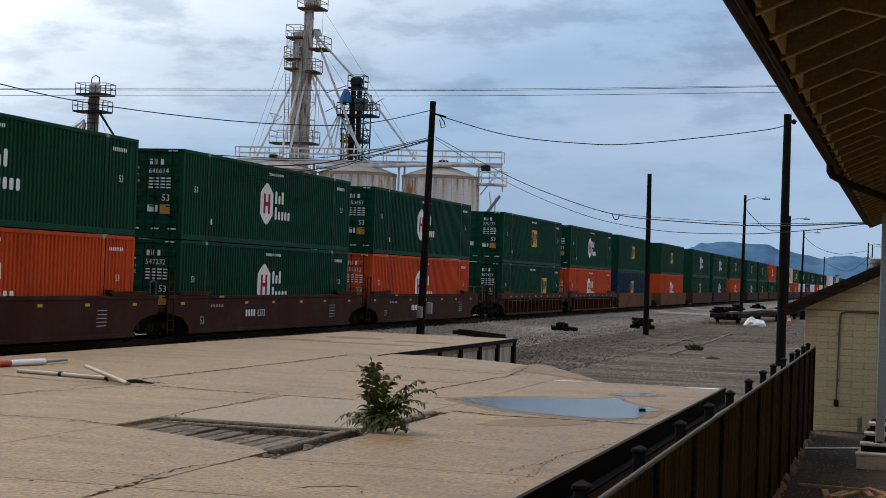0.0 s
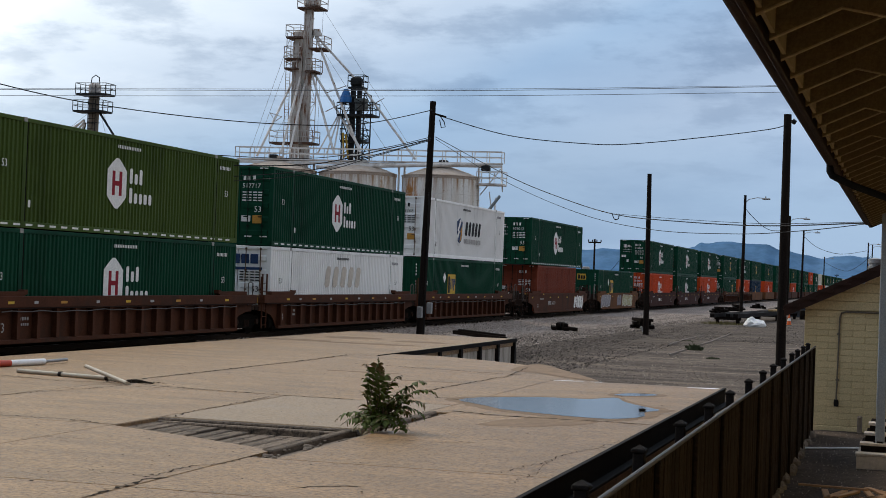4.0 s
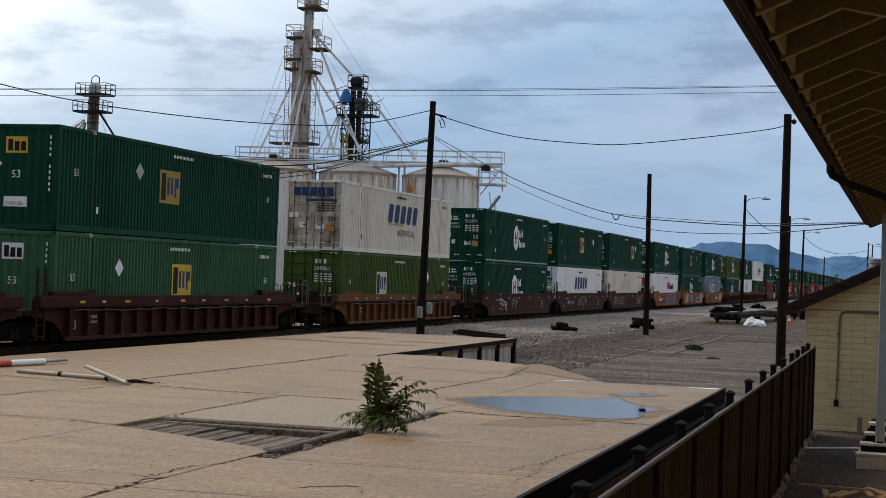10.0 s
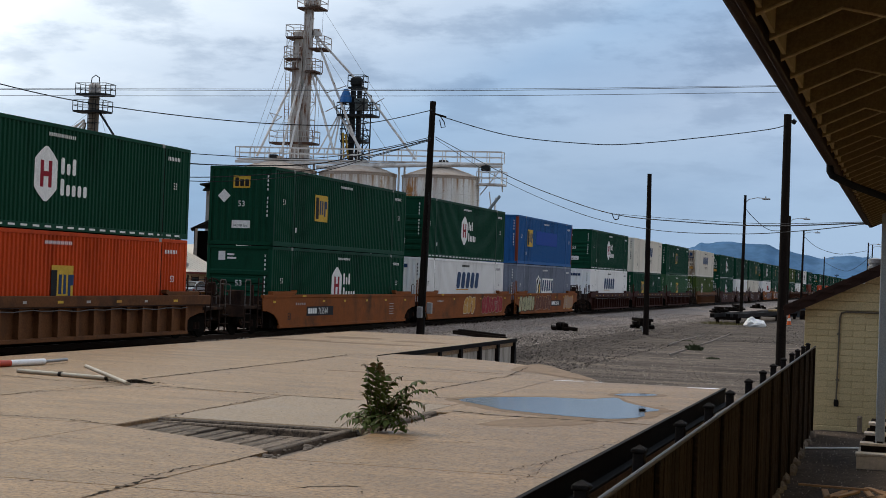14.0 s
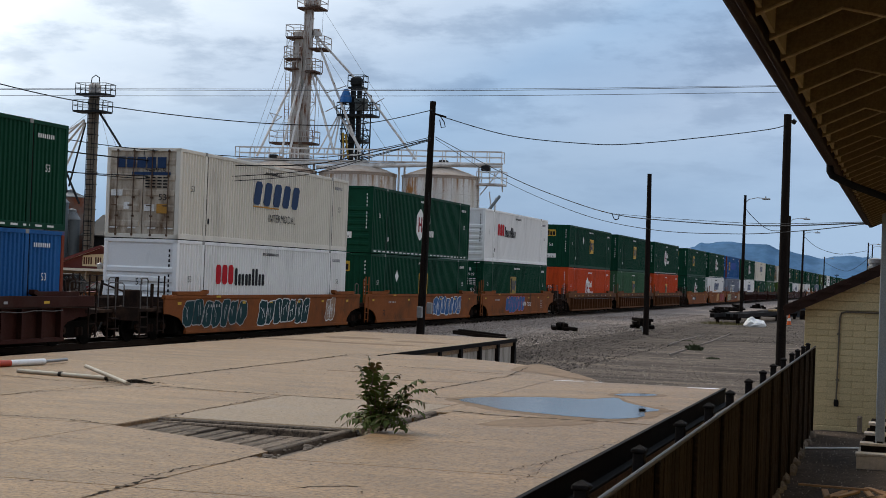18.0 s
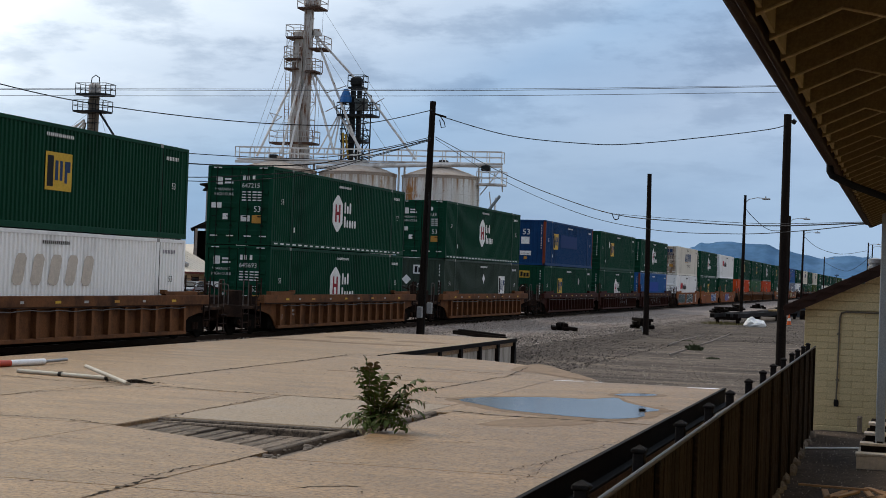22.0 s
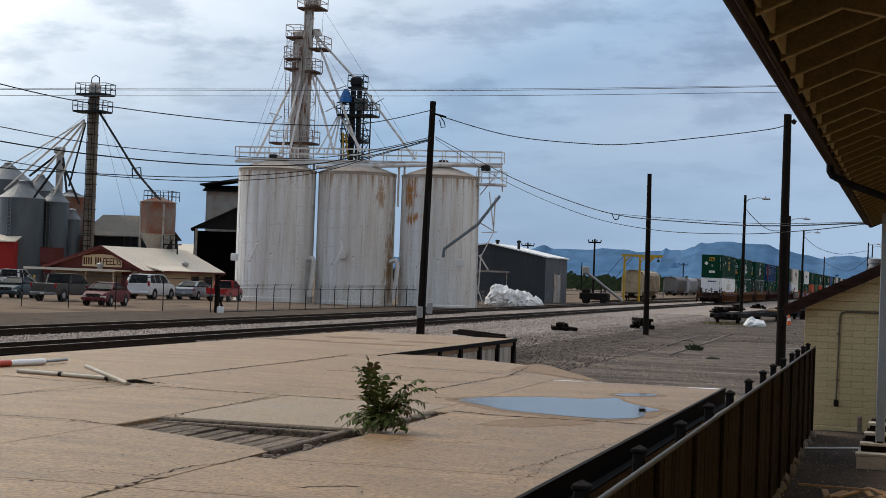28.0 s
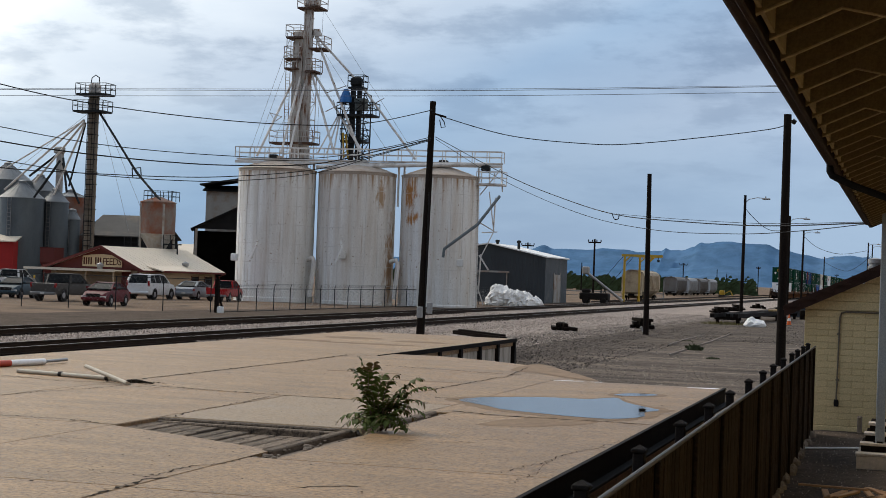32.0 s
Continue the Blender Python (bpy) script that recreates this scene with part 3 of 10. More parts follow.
def build_steps():
    st = thing("steps", (-0.72, 27.5, -0.2), "four concrete steps with pale worn treads", "steps")
    for k in range(4):
        # upper risers near-black: the dark gaps below the treads put into colour
        part("riser", Shape().bevelled(0.06 * k, 2.2, 0.30 * k, 0.30 * k + 1.6, 0.0 if k == 0 else 0.145 * k + 0.13, 0.145 * (k + 1) + 0.083, 0.01), M_PALESTEP if k == 0 else M_TIE, st)
        part("tread", Shape().bevelled(-0.02 + 0.06 * k, 2.2, 0.30 * k - 0.02, 0.30 * k + 0.32, 0.145 * (k + 1) + 0.085, 0.145 * (k + 1) + 0.13, 0.008), M_PALESTEP, st, "pale worn tread")
    post = thing("porch_post", (-0.36, 27.95, -0.03), "pale grey-blue painted porch post on the steps", "post")
    part("shaft", Shape().bevelled(-0.075, 0.075, -0.075, 0.075, 0.0, 4.1, 0.01), material("grey_blue_paint", (0.36, 0.39, 0.42), (0.31, 0.34, 0.37), 0.6, scale=2), post)
    part("bracket", Shape().bevelled(-0.10, -0.07, -0.05, 0.05, 0.0, 0.28, 0.006), M_FENCE_POST, post, "metal foot bracket")
    part("bracket", Shape().bevelled(-0.05, 0.05, -0.10, -0.07, 0.0, 0.28, 0.006), M_FENCE_POST, post, "metal foot bracket")
    block = Shape().bevelled(0, 0.10, 0, 0.2, 0, 0.36, 0.02)
    solid("concrete_block", block, M_RUBBLE, "upright grey concrete block by the wall", "block", at=(-0.90, 34.1, -0.19))
    bar = thing("plastic_pipe", (-1.75, 30.2, -0.18), "thin pale plastic pipe across the yard", "pipe")
    part("tube", Shape().rod((0, 0, 0.02), (1.1, 0.7, 0.02), 0.018, n=8), M_WHITE, bar, smooth=True)
    wood = material("fresh_offcut", (0.46, 0.27, 0.13), (0.36, 0.20, 0.10), 0.8, scale=6, stretch=(1, 5, 1), bump=0.3)
    rnd = random.Random(6)
    for x, y, a, n in ((-1.02, 23.7, 5, 0.9), (-0.88, 23.7, -14, 0.9), (-0.74, 23.8, -18, 0.9), (-0.42, 23.9, 8, 0.8), (-0.30, 23.7, -35, 0.7), (-0.20, 24.0, 20, 0.8), (-0.52, 23.3, -25, 0.6), (-0.10, 23.4, 40, 0.7), (-0.36, 24.5, 30, 0.5)):
        solid("offcut", Shape().bevelled(-0.045, 0.045, -n / 2, n / 2, 0, 0.035, 0.004), wood, "short offcut of fresh sawn board on the soil", "offcut", "sawn offcuts", at=(x, y, -0.18), turn=a)
    solid("offcut", Shape().bevelled(-0.5, 0.5, -0.03, 0.03, 0, 0.03, 0.004), wood, "long narrow offcut lying across the others", "offcut", "sawn offcuts", at=(-0.95, 24.3, -0.145), turn=-8)
    kerb = Shape()
    rnd = random.Random(9)
    for k in range(30):
        y, r = 22.5 + 0.38 * k, rnd.uniform(0.05, 0.12)
        x = -1.55 - 0.0079 * y + rnd.uniform(0.02, 0.10)
        kerb.lathe([(r, -0.2), (r * 0.9, -0.16 + r * 0.4), (r * 0.4, -0.14 + r * 0.6)], 6, (x, y))
    solid("fence_footing", kerb, M_RUBBLE, "rough lumps of concrete along the fence foot", "footing", kind="stuff")


build_steps()


def build_depot():
    """The depot itself: only its eaves are overhead; its wall stands beside the camera."""
    depot = thing("depot", (0, 0, 0), "depot building with dark brown eaves and tan exposed rafters", "building")
    part("wall", Shape().box(1.35, 1.65, -14, 29.0, -0.25, 5.0), M_BLOCK, depot)
    part("deck_floor", Shape().box(-0.6, 1.35, -14, 2.5, 0.9, 1.1), M_CONCRETE, depot)
    part("deck_floor_foot", Shape().box(-0.5, 1.35, -14, 2.4, -0.25, 0.9), M_BLOCK, depot)
    slope = 0.44
    ex, ez, rx, far = -0.677, 4.06, 5.2, 31.1
    rz = ez + slope * (rx - ex)
    # roof boards run along the eave, on the rafters
    x = ex
    while x < 2.2:
        z = ez + (x - ex) * slope
        part("roof_board", Shape().prism([(z + 0.002, x), (z + 0.19 * slope + 0.002, x + 0.186), (z + 0.19 * slope + 0.03, x + 0.186), (z + 0.03, x)][::-1], -14, far, "y"), M_SOFFIT, depot)
        x += 0.19
    part("roof_deck", Shape().prism([(ez + 0.032, ex), (rz + 0.032, rx), (rz + 0.12, rx), (ez + 0.12, ex)][::-1], -14, far, "y"), M_ROOFTRIM, depot)
    part("fascia", Shape().bevelled(ex - 0.035, ex, -14, far + 0.03, ez - 0.155, ez + 0.10, 0.008), M_ROOFTRIM, depot, "dark brown fascia board")
    # box gutter with a rolled lip
    g = Shape()
    prof = [(ez + 0.035, ex - 0.036), (ez - 0.095, ex - 0.036), (ez - 0.105, ex - 0.05), (ez - 0.107, ex - 0.10), (ez - 0.09, ex - 0.122), (ez - 0.03, ex - 0.128), (ez + 0.035, ex - 0.14), (ez + 0.048, ex - 0.136), (ez + 0.045, ex - 0.126)]
    g.prism(prof + [(z + 0.005, x + (0.006 if x < ex - 0.09 else -0.006)) for z, x in prof[::-1]], -14, far + 0.05, "y")
    part("gutter", g, M_ROOFTRIM, depot, "dark brown box gutter", smooth=True)
    part("gable_fascia", Shape().prism([(ez - 0.155, ex), (rz - 0.155, rx), (rz + 0.1, rx), (ez + 0.1, ex)][::-1], far, far + 0.04, "y"), M_ROOFTRIM, depot)
    part("downspout", Shape().path([(ex - 0.085, 16.3, ez - 0.09), (ex - 0.085, 16.3, ez - 0.16), (ex - 0.06, 16.3, ez - 0.205), (ex + 0.0, 16.3, ez - 0.235), (ex + 0.16, 16.3, ez - 0.305), (1.3, 16.3, ez - 0.94)], 0.036, 10), M_DARK, depot, "dark downspout", smooth=True)
    # pale strips under rafters and struts paint their lit lower edges
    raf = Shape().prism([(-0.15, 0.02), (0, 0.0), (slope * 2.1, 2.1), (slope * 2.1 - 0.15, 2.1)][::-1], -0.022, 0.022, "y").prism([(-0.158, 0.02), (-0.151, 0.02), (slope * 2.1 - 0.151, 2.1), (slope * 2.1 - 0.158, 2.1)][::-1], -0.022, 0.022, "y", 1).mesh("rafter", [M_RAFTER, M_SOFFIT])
    block = Shape().box(0.03, 0.05, 0.024, 0.684, -0.13, -0.004).mesh("eave_block", M_SOFFIT)
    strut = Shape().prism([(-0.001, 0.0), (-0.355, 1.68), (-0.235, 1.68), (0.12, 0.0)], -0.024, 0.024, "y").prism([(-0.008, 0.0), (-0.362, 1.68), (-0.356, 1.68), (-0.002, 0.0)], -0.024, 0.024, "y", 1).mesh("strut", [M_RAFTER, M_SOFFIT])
    for k in range(63):
        y = -13.55 + 0.7077 * k
        part("rafter", raf, None, depot).location = (ex + 0.004, y, ez - 0.003)
        if y + 0.7 < far:
            part("eave_block", block, None, depot).location = (ex, y, ez)
        if k % 3 == 0:
            part("strut", strut, None, depot, "sloping strut from rafter to wall").location = (-0.33, y, 4.053)
    return depot


build_depot()


# ---- silos
def build_silo(x, y, r, z0, z1, mat, label):
    silo = thing("silo", (x, y, 0), label, "grain silo", "white grain silos")
    n = 48
    part("shell", Shape().lathe([(r + 0.06, z0 - 0.3), (r + 0.06, z0 + 0.25), (r, z0 + 0.3), (r, z1)], n, caps=False), mat, silo, smooth=True)
    part("roof", Shape().lathe([(r + 0.05, z1 - 0.08), (r + 0.07, z1), (r * 0.5, z1 + 0.62), (0.35, z1 + 1.0), (0.35, z1 + 1.15), (0.02, z1 + 1.2)], n, caps=False), M_SILO_ROOF, silo, "tan rusty conical roof")
    for k in range(1, 7):
        z = z0 + (z1 - z0) * k / 7
        part("form_seam", Shape().lathe([(r + 0.004, z), (r + 0.006, z + 0.012), (r + 0.004, z + 0.03)], n, caps=False), M_SEAM, silo)
    for k in range(9):
        a = -math.pi * (0.06 + 0.88 * k / 8) - 0.12
        x0, y0 = (r + 0.003) * math.cos(a), (r + 0.003) * math.sin(a)
        part("lift_joint", Shape().bar((x0, y0, z0 + 0.4), (x0, y0, z1 - 0.1), 0.03), M_SEAM, silo)
    part("eave_band", Shape().lathe([(r + 0.012, z1 - 0.26), (r + 0.03, z1 - 0.24), (r + 0.03, z1 - 0.10), (r + 0.012, z1 - 0.08)], n, caps=False), M_SILO_ROOF, silo, "rusty band under the roof edge")
    return silo


SILOS = [build_silo(-51.4, 127.7, 3.25, 0.1, 11.1, M_SILO, "tall whitewashed grain silo with dark streaks"),
         build_silo(-44.9, 129.6, 3.27, 0.0, 11.05, M_SILO_BROWN, "tall whitewashed grain silo with brown rust streaks"),
         build_silo(-38.15, 131.5, 3.27, -0.05, 11.0, M_SILO_RUST, "tall whitewashed grain silo with rusty upper shell")]


# ---- the train
LEN, WID, HGT = 16.154, 2.59, 2.896


def container_paint(name, c, c2=None, dirt=0.45, amount=0.25, grit=0.14):
    return material(name, c, c2, 0.55, 0.0, spec=0.06, scale=0.7, stretch=(1, 1, 0.4), bump=0.1, fine=25, stain=tuple(dirt * v for v in c), stain_amount=amount,
                    stain_scale=1.1, stain_stretch=(1, 1, 0.25), spread=0.08, grit=grit)


PAINT = {
    "green": container_paint("green_paint", (0.0055, 0.047, 0.025), (0.008, 0.057, 0.032)),
    "olive": container_paint("olive_green_paint", (0.054, 0.090, 0.019), (0.065, 0.101, 0.024)),
    "light": container_paint("pale_green_paint", (0.040, 0.108, 0.054), (0.050, 0.122, 0.065)),
    "sage": container_paint("faded_grey_green_paint", (0.038, 0.058, 0.045), (0.049, 0.069, 0.054)),
    "orange": container_paint("orange_paint", (0.562, 0.074, 0.017), (0.484, 0.064, 0.017)),
    "rust": container_paint("brick_red_paint", (0.213, 0.049, 0.026), (0.180, 0.045, 0.025)),
    "white": container_paint("white_container_paint", (0.88, 0.88, 0.88), (0.83, 0.83, 0.82), 0.66, 0.18, 0.05),
    "cream": container_paint("dusty_white_paint", (0.76, 0.72, 0.64), (0.67, 0.63, 0.55), 0.58, 0.20, 0.06),
    "grey": container_paint("grey_paint", (0.185, 0.212, 0.280), (0.205, 0.232, 0.300)),
    "blue": container_paint("blue_paint", (0.022, 0.105, 0.300), (0.026, 0.120, 0.330)),
    "royal": container_paint("royal_blue_paint", (0.009, 0.045, 0.135), (0.012, 0.054, 0.155)),
    "navy": container_paint("navy_paint", (0.010, 0.028, 0.060), (0.013, 0.036, 0.072)),
}


M_RUSTDARK = material("rusty_lock_gear", (0.16, 0.10, 0.065), (0.07, 0.045, 0.032), 0.8, scale=5, spec=0.1)
M_BARS = material("dark_green_lock_gear", (0.012, 0.028, 0.020), (0.006, 0.012, 0.009), 0.6, scale=5, spec=0.04)
M_RUSTYDOOR = material("rust_stained_white_door", (0.60, 0.54, 0.45), (0.44, 0.36, 0.27), 0.7, scale=1.2, stretch=(1, 1, 0.4), stain=(0.13, 0.075, 0.042), stain_amount=0.42, stain_scale=1.5, stain_stretch=(1.6, 1.6, 0.5), sharp=0.14, spec=0.12)


def corrugated(length, pitch=0.21, deep=0.045):
    """A side wall of trapezoid ribs along y, facing +x, from 0 to length, height 0 to 1 scaled by the caller."""
    pts, y = [], 0.0
    while y + pitch <= length + 1e-6:
        pts += [(0.0, y), (0.0, y + pitch * 0.34), (-deep, y + pitch * 0.5), (-deep, y + pitch * 0.84)]
        y += pitch
    pts.append((0.0, length))
    return pts


def side_shape(x, z0, z1, face, y0, y1):
    s = Shape()
    pts = corrugated(y1 - y0)
    v = [(x + face * a, y0 + b, z) for z in (z0, z1) for a, b in pts]
    n = len(pts)
    return s.add(v, [((i, i + 1, n + i + 1, n + i) if face > 0 else (i + 1, i, n + i, n + i + 1)) for i in range(n - 1)])


MESHES = {}


def cached(key, make):
    if key not in MESHES:
        MESHES[key] = make()
    return MESHES[key]


INK_PALE = material("worn_steel_casting", (0.36, 0.36, 0.34), (0.22, 0.21, 0.20), 0.6, scale=9)


def make_container(colour, length=LEN, ends="door"):
    """A container's parts, in its own space: x across (towards the dock +), y from its rear end, z from its floor."""
    paint = PAINT[colour]
    post_paint = PAINT["rust"] if colour in ("blue", "royal") else paint
    h = WID / 2
    off = 1.98 if length > 15 else 0.12
    c = thing("shipping_container", (0, 0, 0), "", "container", "containers on the train")
    key = (colour, length)
    part("near_side", cached(("ns",) + key, lambda: side_shape(h - 0.02, 0.16, HGT - 0.10, 1, 0.12, length - 0.12).mesh("near_side", paint)), None, c)
    part("far_side", cached(("fs",) + key, lambda: Shape().box(-h + 0.01, -h + 0.04, 0.1, length - 0.1, 0.15, HGT - 0.08).mesh("far_side", paint)), None, c)
    part("roof", cached(("rf",) + key, lambda: Shape().box(-h + 0.02, h - 0.02, 0.02, length - 0.02, HGT - 0.06, HGT - 0.02).mesh("roof", paint)), None, c)
    part("floor", cached(("fl",) + key, lambda: Shape().box(-h + 0.04, h - 0.04, 0.04, length - 0.04, 0.03, 0.12).mesh("floor", M_UNDER)), None, c)

    def rails():
        s = Shape()
        s.bevelled(h - 0.06, h, 0.0, length, 0.0, 0.17, 0.01)
        return s.mesh("bottom_rail", paint)

    part("bottom_rail", cached(("br",) + key, rails), None, c)
    part("top_rail", cached(("tr",) + key, lambda: Shape().bevelled(h - 0.06, h, 0.0, length, HGT - 0.11, HGT, 0.01).mesh("top_rail", paint)), None, c)
    post = cached(("po",) + key, lambda: Shape().bevelled(h - 0.16, h, 0.0, 0.15, 0.0, HGT, 0.012).mesh("corner_post", post_paint))
    for y in (0.0, length - 0.15):
        part("corner_post", post, None, c).location.y = y
    far_post = cached(("fp",) + key, lambda: Shape().bevelled(-h, -h + 0.12, 0.0, 0.12, 0.0, HGT, 0.012).mesh("corner_post", post_paint))
    part("corner_post", far_post, None, c)
    if length > 15:
        # the near-black strip paints the shaded groove beside the post
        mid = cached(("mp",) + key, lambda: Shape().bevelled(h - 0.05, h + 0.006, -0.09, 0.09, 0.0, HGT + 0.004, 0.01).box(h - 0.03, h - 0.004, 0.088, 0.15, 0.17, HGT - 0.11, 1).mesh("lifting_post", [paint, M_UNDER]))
        casting = cached("mp_cast", lambda: Shape().bevelled(h - 0.16, h + 0.012, -0.09, 0.09, HGT - 0.115, HGT + 0.012, 0.012).mesh("lifting_casting", INK_PALE))
        for y in (off, length - off):
            part("lifting_post", mid, None, c).location.y = y
            part("lifting_casting", casting, None, c).location.y = y
    front = cached(("fr",) + key, lambda: Shape().box(-h + 0.03, h - 0.03, length - 0.06, length - 0.03, 0.1, HGT - 0.05).mesh("front_wall", paint))
    part("front_wall", front, None, c)
    if ends == "door":
        for k in (0, 1):
            x0 = -h + 0.06 + k * (h - 0.07)

            def leaf(x0=x0):
                s = Shape().box(x0 + 0.01, x0 + h - 0.09, 0.05, 0.09, 0.12, HGT - 0.10)
                for z in (0.45, 0.95, 1.45, 1.95, 2.45):
                    s.prism([(0.05, z - 0.12), (0.022, z - 0.07), (0.022, z + 0.07), (0.05, z + 0.12)][::-1], x0 + 0.10, x0 + h - 0.18, "x")
                return s.mesh("door", M_RUSTYDOOR if colour == "cream" else paint)

            d = part("door", cached(("dr", k) + key, leaf), None, c)
            for j in (0.27, 0.75):
                def rod(j=j, x0=x0):
                    s = Shape().rod((x0 + j * (h - 0.1), -0.005, 0.06), (x0 + j * (h - 0.1), -0.005, HGT - 0.05), 0.018, n=6)
                    for z in (0.1, 0.7, 1.3, 2.0, HGT - 0.1):
                        s.box(x0 + j * (h - 0.1) - 0.04, x0 + j * (h - 0.1) + 0.04, -0.01, 0.05, z - 0.03, z + 0.03)
                    s.box(x0 + j * (h - 0.1) - 0.16, x0 + j * (h - 0.1) + 0.02, -0.035, -0.015, 1.02, 1.06)
                    return s.mesh("locking_bar", M_RUSTDARK if colour in ("white", "cream") else M_BARS)
                part("locking_bar", cached(("lk", k, j, length, colour in ("white", "cream")), rod), None, d)
    else:
        def wall():
            if ends == "ribbed":
                pts, z = [(0.05, 0.12)], 0.30
                while z < HGT - 1.0:
                    pts += [(0.05, z), (0.0, z + 0.05), (0.0, z + 0.17), (0.05, z + 0.22)]
                    z += 0.30
                pts.append((0.05, HGT - 0.10))
                v = [(x, y, z) for x in (-h + 0.12, h - 0.12) for y, z in pts]
            else:
                pts, x = [(-h + 0.12, 0.055)], -h + 0.2
                while x < h - 0.3:
                    pts += [(x, 0.055), (x + 0.05, 0.015), (x + 0.15, 0.015), (x + 0.2, 0.055)]
                    x += 0.27
                pts.append((h - 0.12, 0.055))
                v = [(x, y, z) for z in (HGT - 0.10, 0.12) for x, y in pts]
            n = len(pts)
            return Shape().add(v, [(i + 1, i, n + i, n + i + 1) for i in range(n - 1)]).mesh("end_wall", paint)
        part("end_wall", cached(("ew", ends) + key, wall), None, c)
    part("end_sill", cached(("es",) + key, lambda: Shape().bevelled(-h, h, 0.0, 0.06, 0.0, 0.13, 0.01).mesh("end_sill", paint)), None, c)
    part("end_header", cached(("eh",) + key, lambda: Shape().bevelled(-h, h, 0.0, 0.06, HGT - 0.11, HGT, 0.01).mesh("end_header", paint)), None, c)
    return c



# ---- lettering and marks
def ink(name, c, rough=0.6):
    return material(name, c, tuple(0.86 * v for v in c), rough, scale=4, fine=40, spec=0.08, stain=tuple(0.7 * v for v in c), stain_amount=0.22, stain_scale=5)


INK = {"white": ink("white_marking", (0.84, 0.84, 0.82)), "red": ink("dark_red_marking", (0.28, 0.018, 0.030)), "yellow": ink("yellow_marking", (0.62, 0.40, 0.055)),
       "dull": ink("faded_yellow_marking", (0.34, 0.25, 0.060)), "black": ink("black_marking", (0.018, 0.018, 0.020)), "blue": ink("dark_blue_marking", (0.030, 0.060, 0.140)),
       "pale": ink("faded_grey_marking", (0.42, 0.41, 0.40)), "tan": ink("tan_marking", (0.34, 0.22, 0.15)), "royal": ink("overpainted_dark_blue", (0.004, 0.030, 0.135)), "patch": ink("overpainted_blue", (0.004, 0.055, 0.33)),
       "scarlet": ink("scarlet_marking", (0.50, 0.012, 0.020)), "cream": ink("cream_marking", (0.60, 0.55, 0.42)), "grey": ink("grey_marking", (0.24, 0.23, 0.26)),
       "teal": ink("teal_marking", (0.05, 0.22, 0.26)), "violet": ink("violet_brown_marking", (0.115, 0.070, 0.078)), "sky": ink("light_blue_marking", (0.035, 0.115, 0.30)),
       "pea": ink("pale_green_marking", (0.42, 0.40, 0.24)), "amber": ink("amber_marking", (0.52, 0.27, 0.06)), "pink": ink("pink_marking", (0.45, 0.14, 0.26)), "ghost": ink("faded_tan_marking", (0.62, 0.55, 0.47)), "wine": ink("wine_red_marking", (0.12, 0.034, 0.018)), "deep": ink("deep_teal_marking", (0.010, 0.045, 0.050)), "sign": ink("dark_brown_sign_paint", (0.075, 0.022, 0.014))}

LETTERS = {}


def text_shape(words, size, plane, at, spacing=1.0):
    """Words in the built-in font as thin faces; plane 'side' faces +x and reads along y, 'rear' faces -y and reads along x."""
    key = (words, size, spacing)
    if key not in LETTERS:
        cu = bpy.data.curves.new("writing", "FONT")
        cu.body, cu.size, cu.space_character, cu.resolution_u = words, size, spacing, 2
        ob = bpy.data.objects.new("writing", cu)
        me = ob.to_mesh()
        LETTERS[key] = ([tuple(v.co) for v in me.vertices], [tuple(p.vertices) for p in me.polygons])
        ob.to_mesh_clear()
        bpy.data.objects.remove(ob)
        bpy.data.curves.remove(cu)
    v, f = LETTERS[key]
    s = Shape()
    x, y, z = at
    s.add([((x, y + p[0], z + p[1]) if plane == "side" else (x + p[0], y, z + p[1])) for p in v], f)
    return s


def flat(s, x, pts, slot=0):
    """A thin plate on the side, its outline in (y, z), proud of the plane x."""
    s.prism(pts, x, x + 0.006, "x", slot)
    return s


def rear_flat(s, y, x0, x1, z0, z1, slot=0):
    return s.box(x0, x1, y - 0.006, y, z0, z1, slot)


def word_bars(s, x, y0, width, z0, height, n, lean=0.0, seed=0, tall=None, fill=0.80):
    """A word that is not spelt out: one plain bar for each letter; tall names the full-height ones."""
    rnd = random.Random(seed)
    w = width / n
    for k in range(n):
        y, b = y0 + k * w, w * fill * rnd.uniform(0.94, 1.04)
        d = height * (1.0 if tall is None or k in tall else 0.68)
        c = min(0.22 * b, 0.14 * d)
        flat(s, x, [(y + c, z0), (y + b - c, z0), (y + b, z0 + c), (y + b + lean * d, z0 + d - c), (y + b - c + lean * d, z0 + d), (y + c + lean * d, z0 + d), (y + lean * d, z0 + d - c), (y, z0 + c)])
    return s


SIDE_X = WID / 2 - 0.012


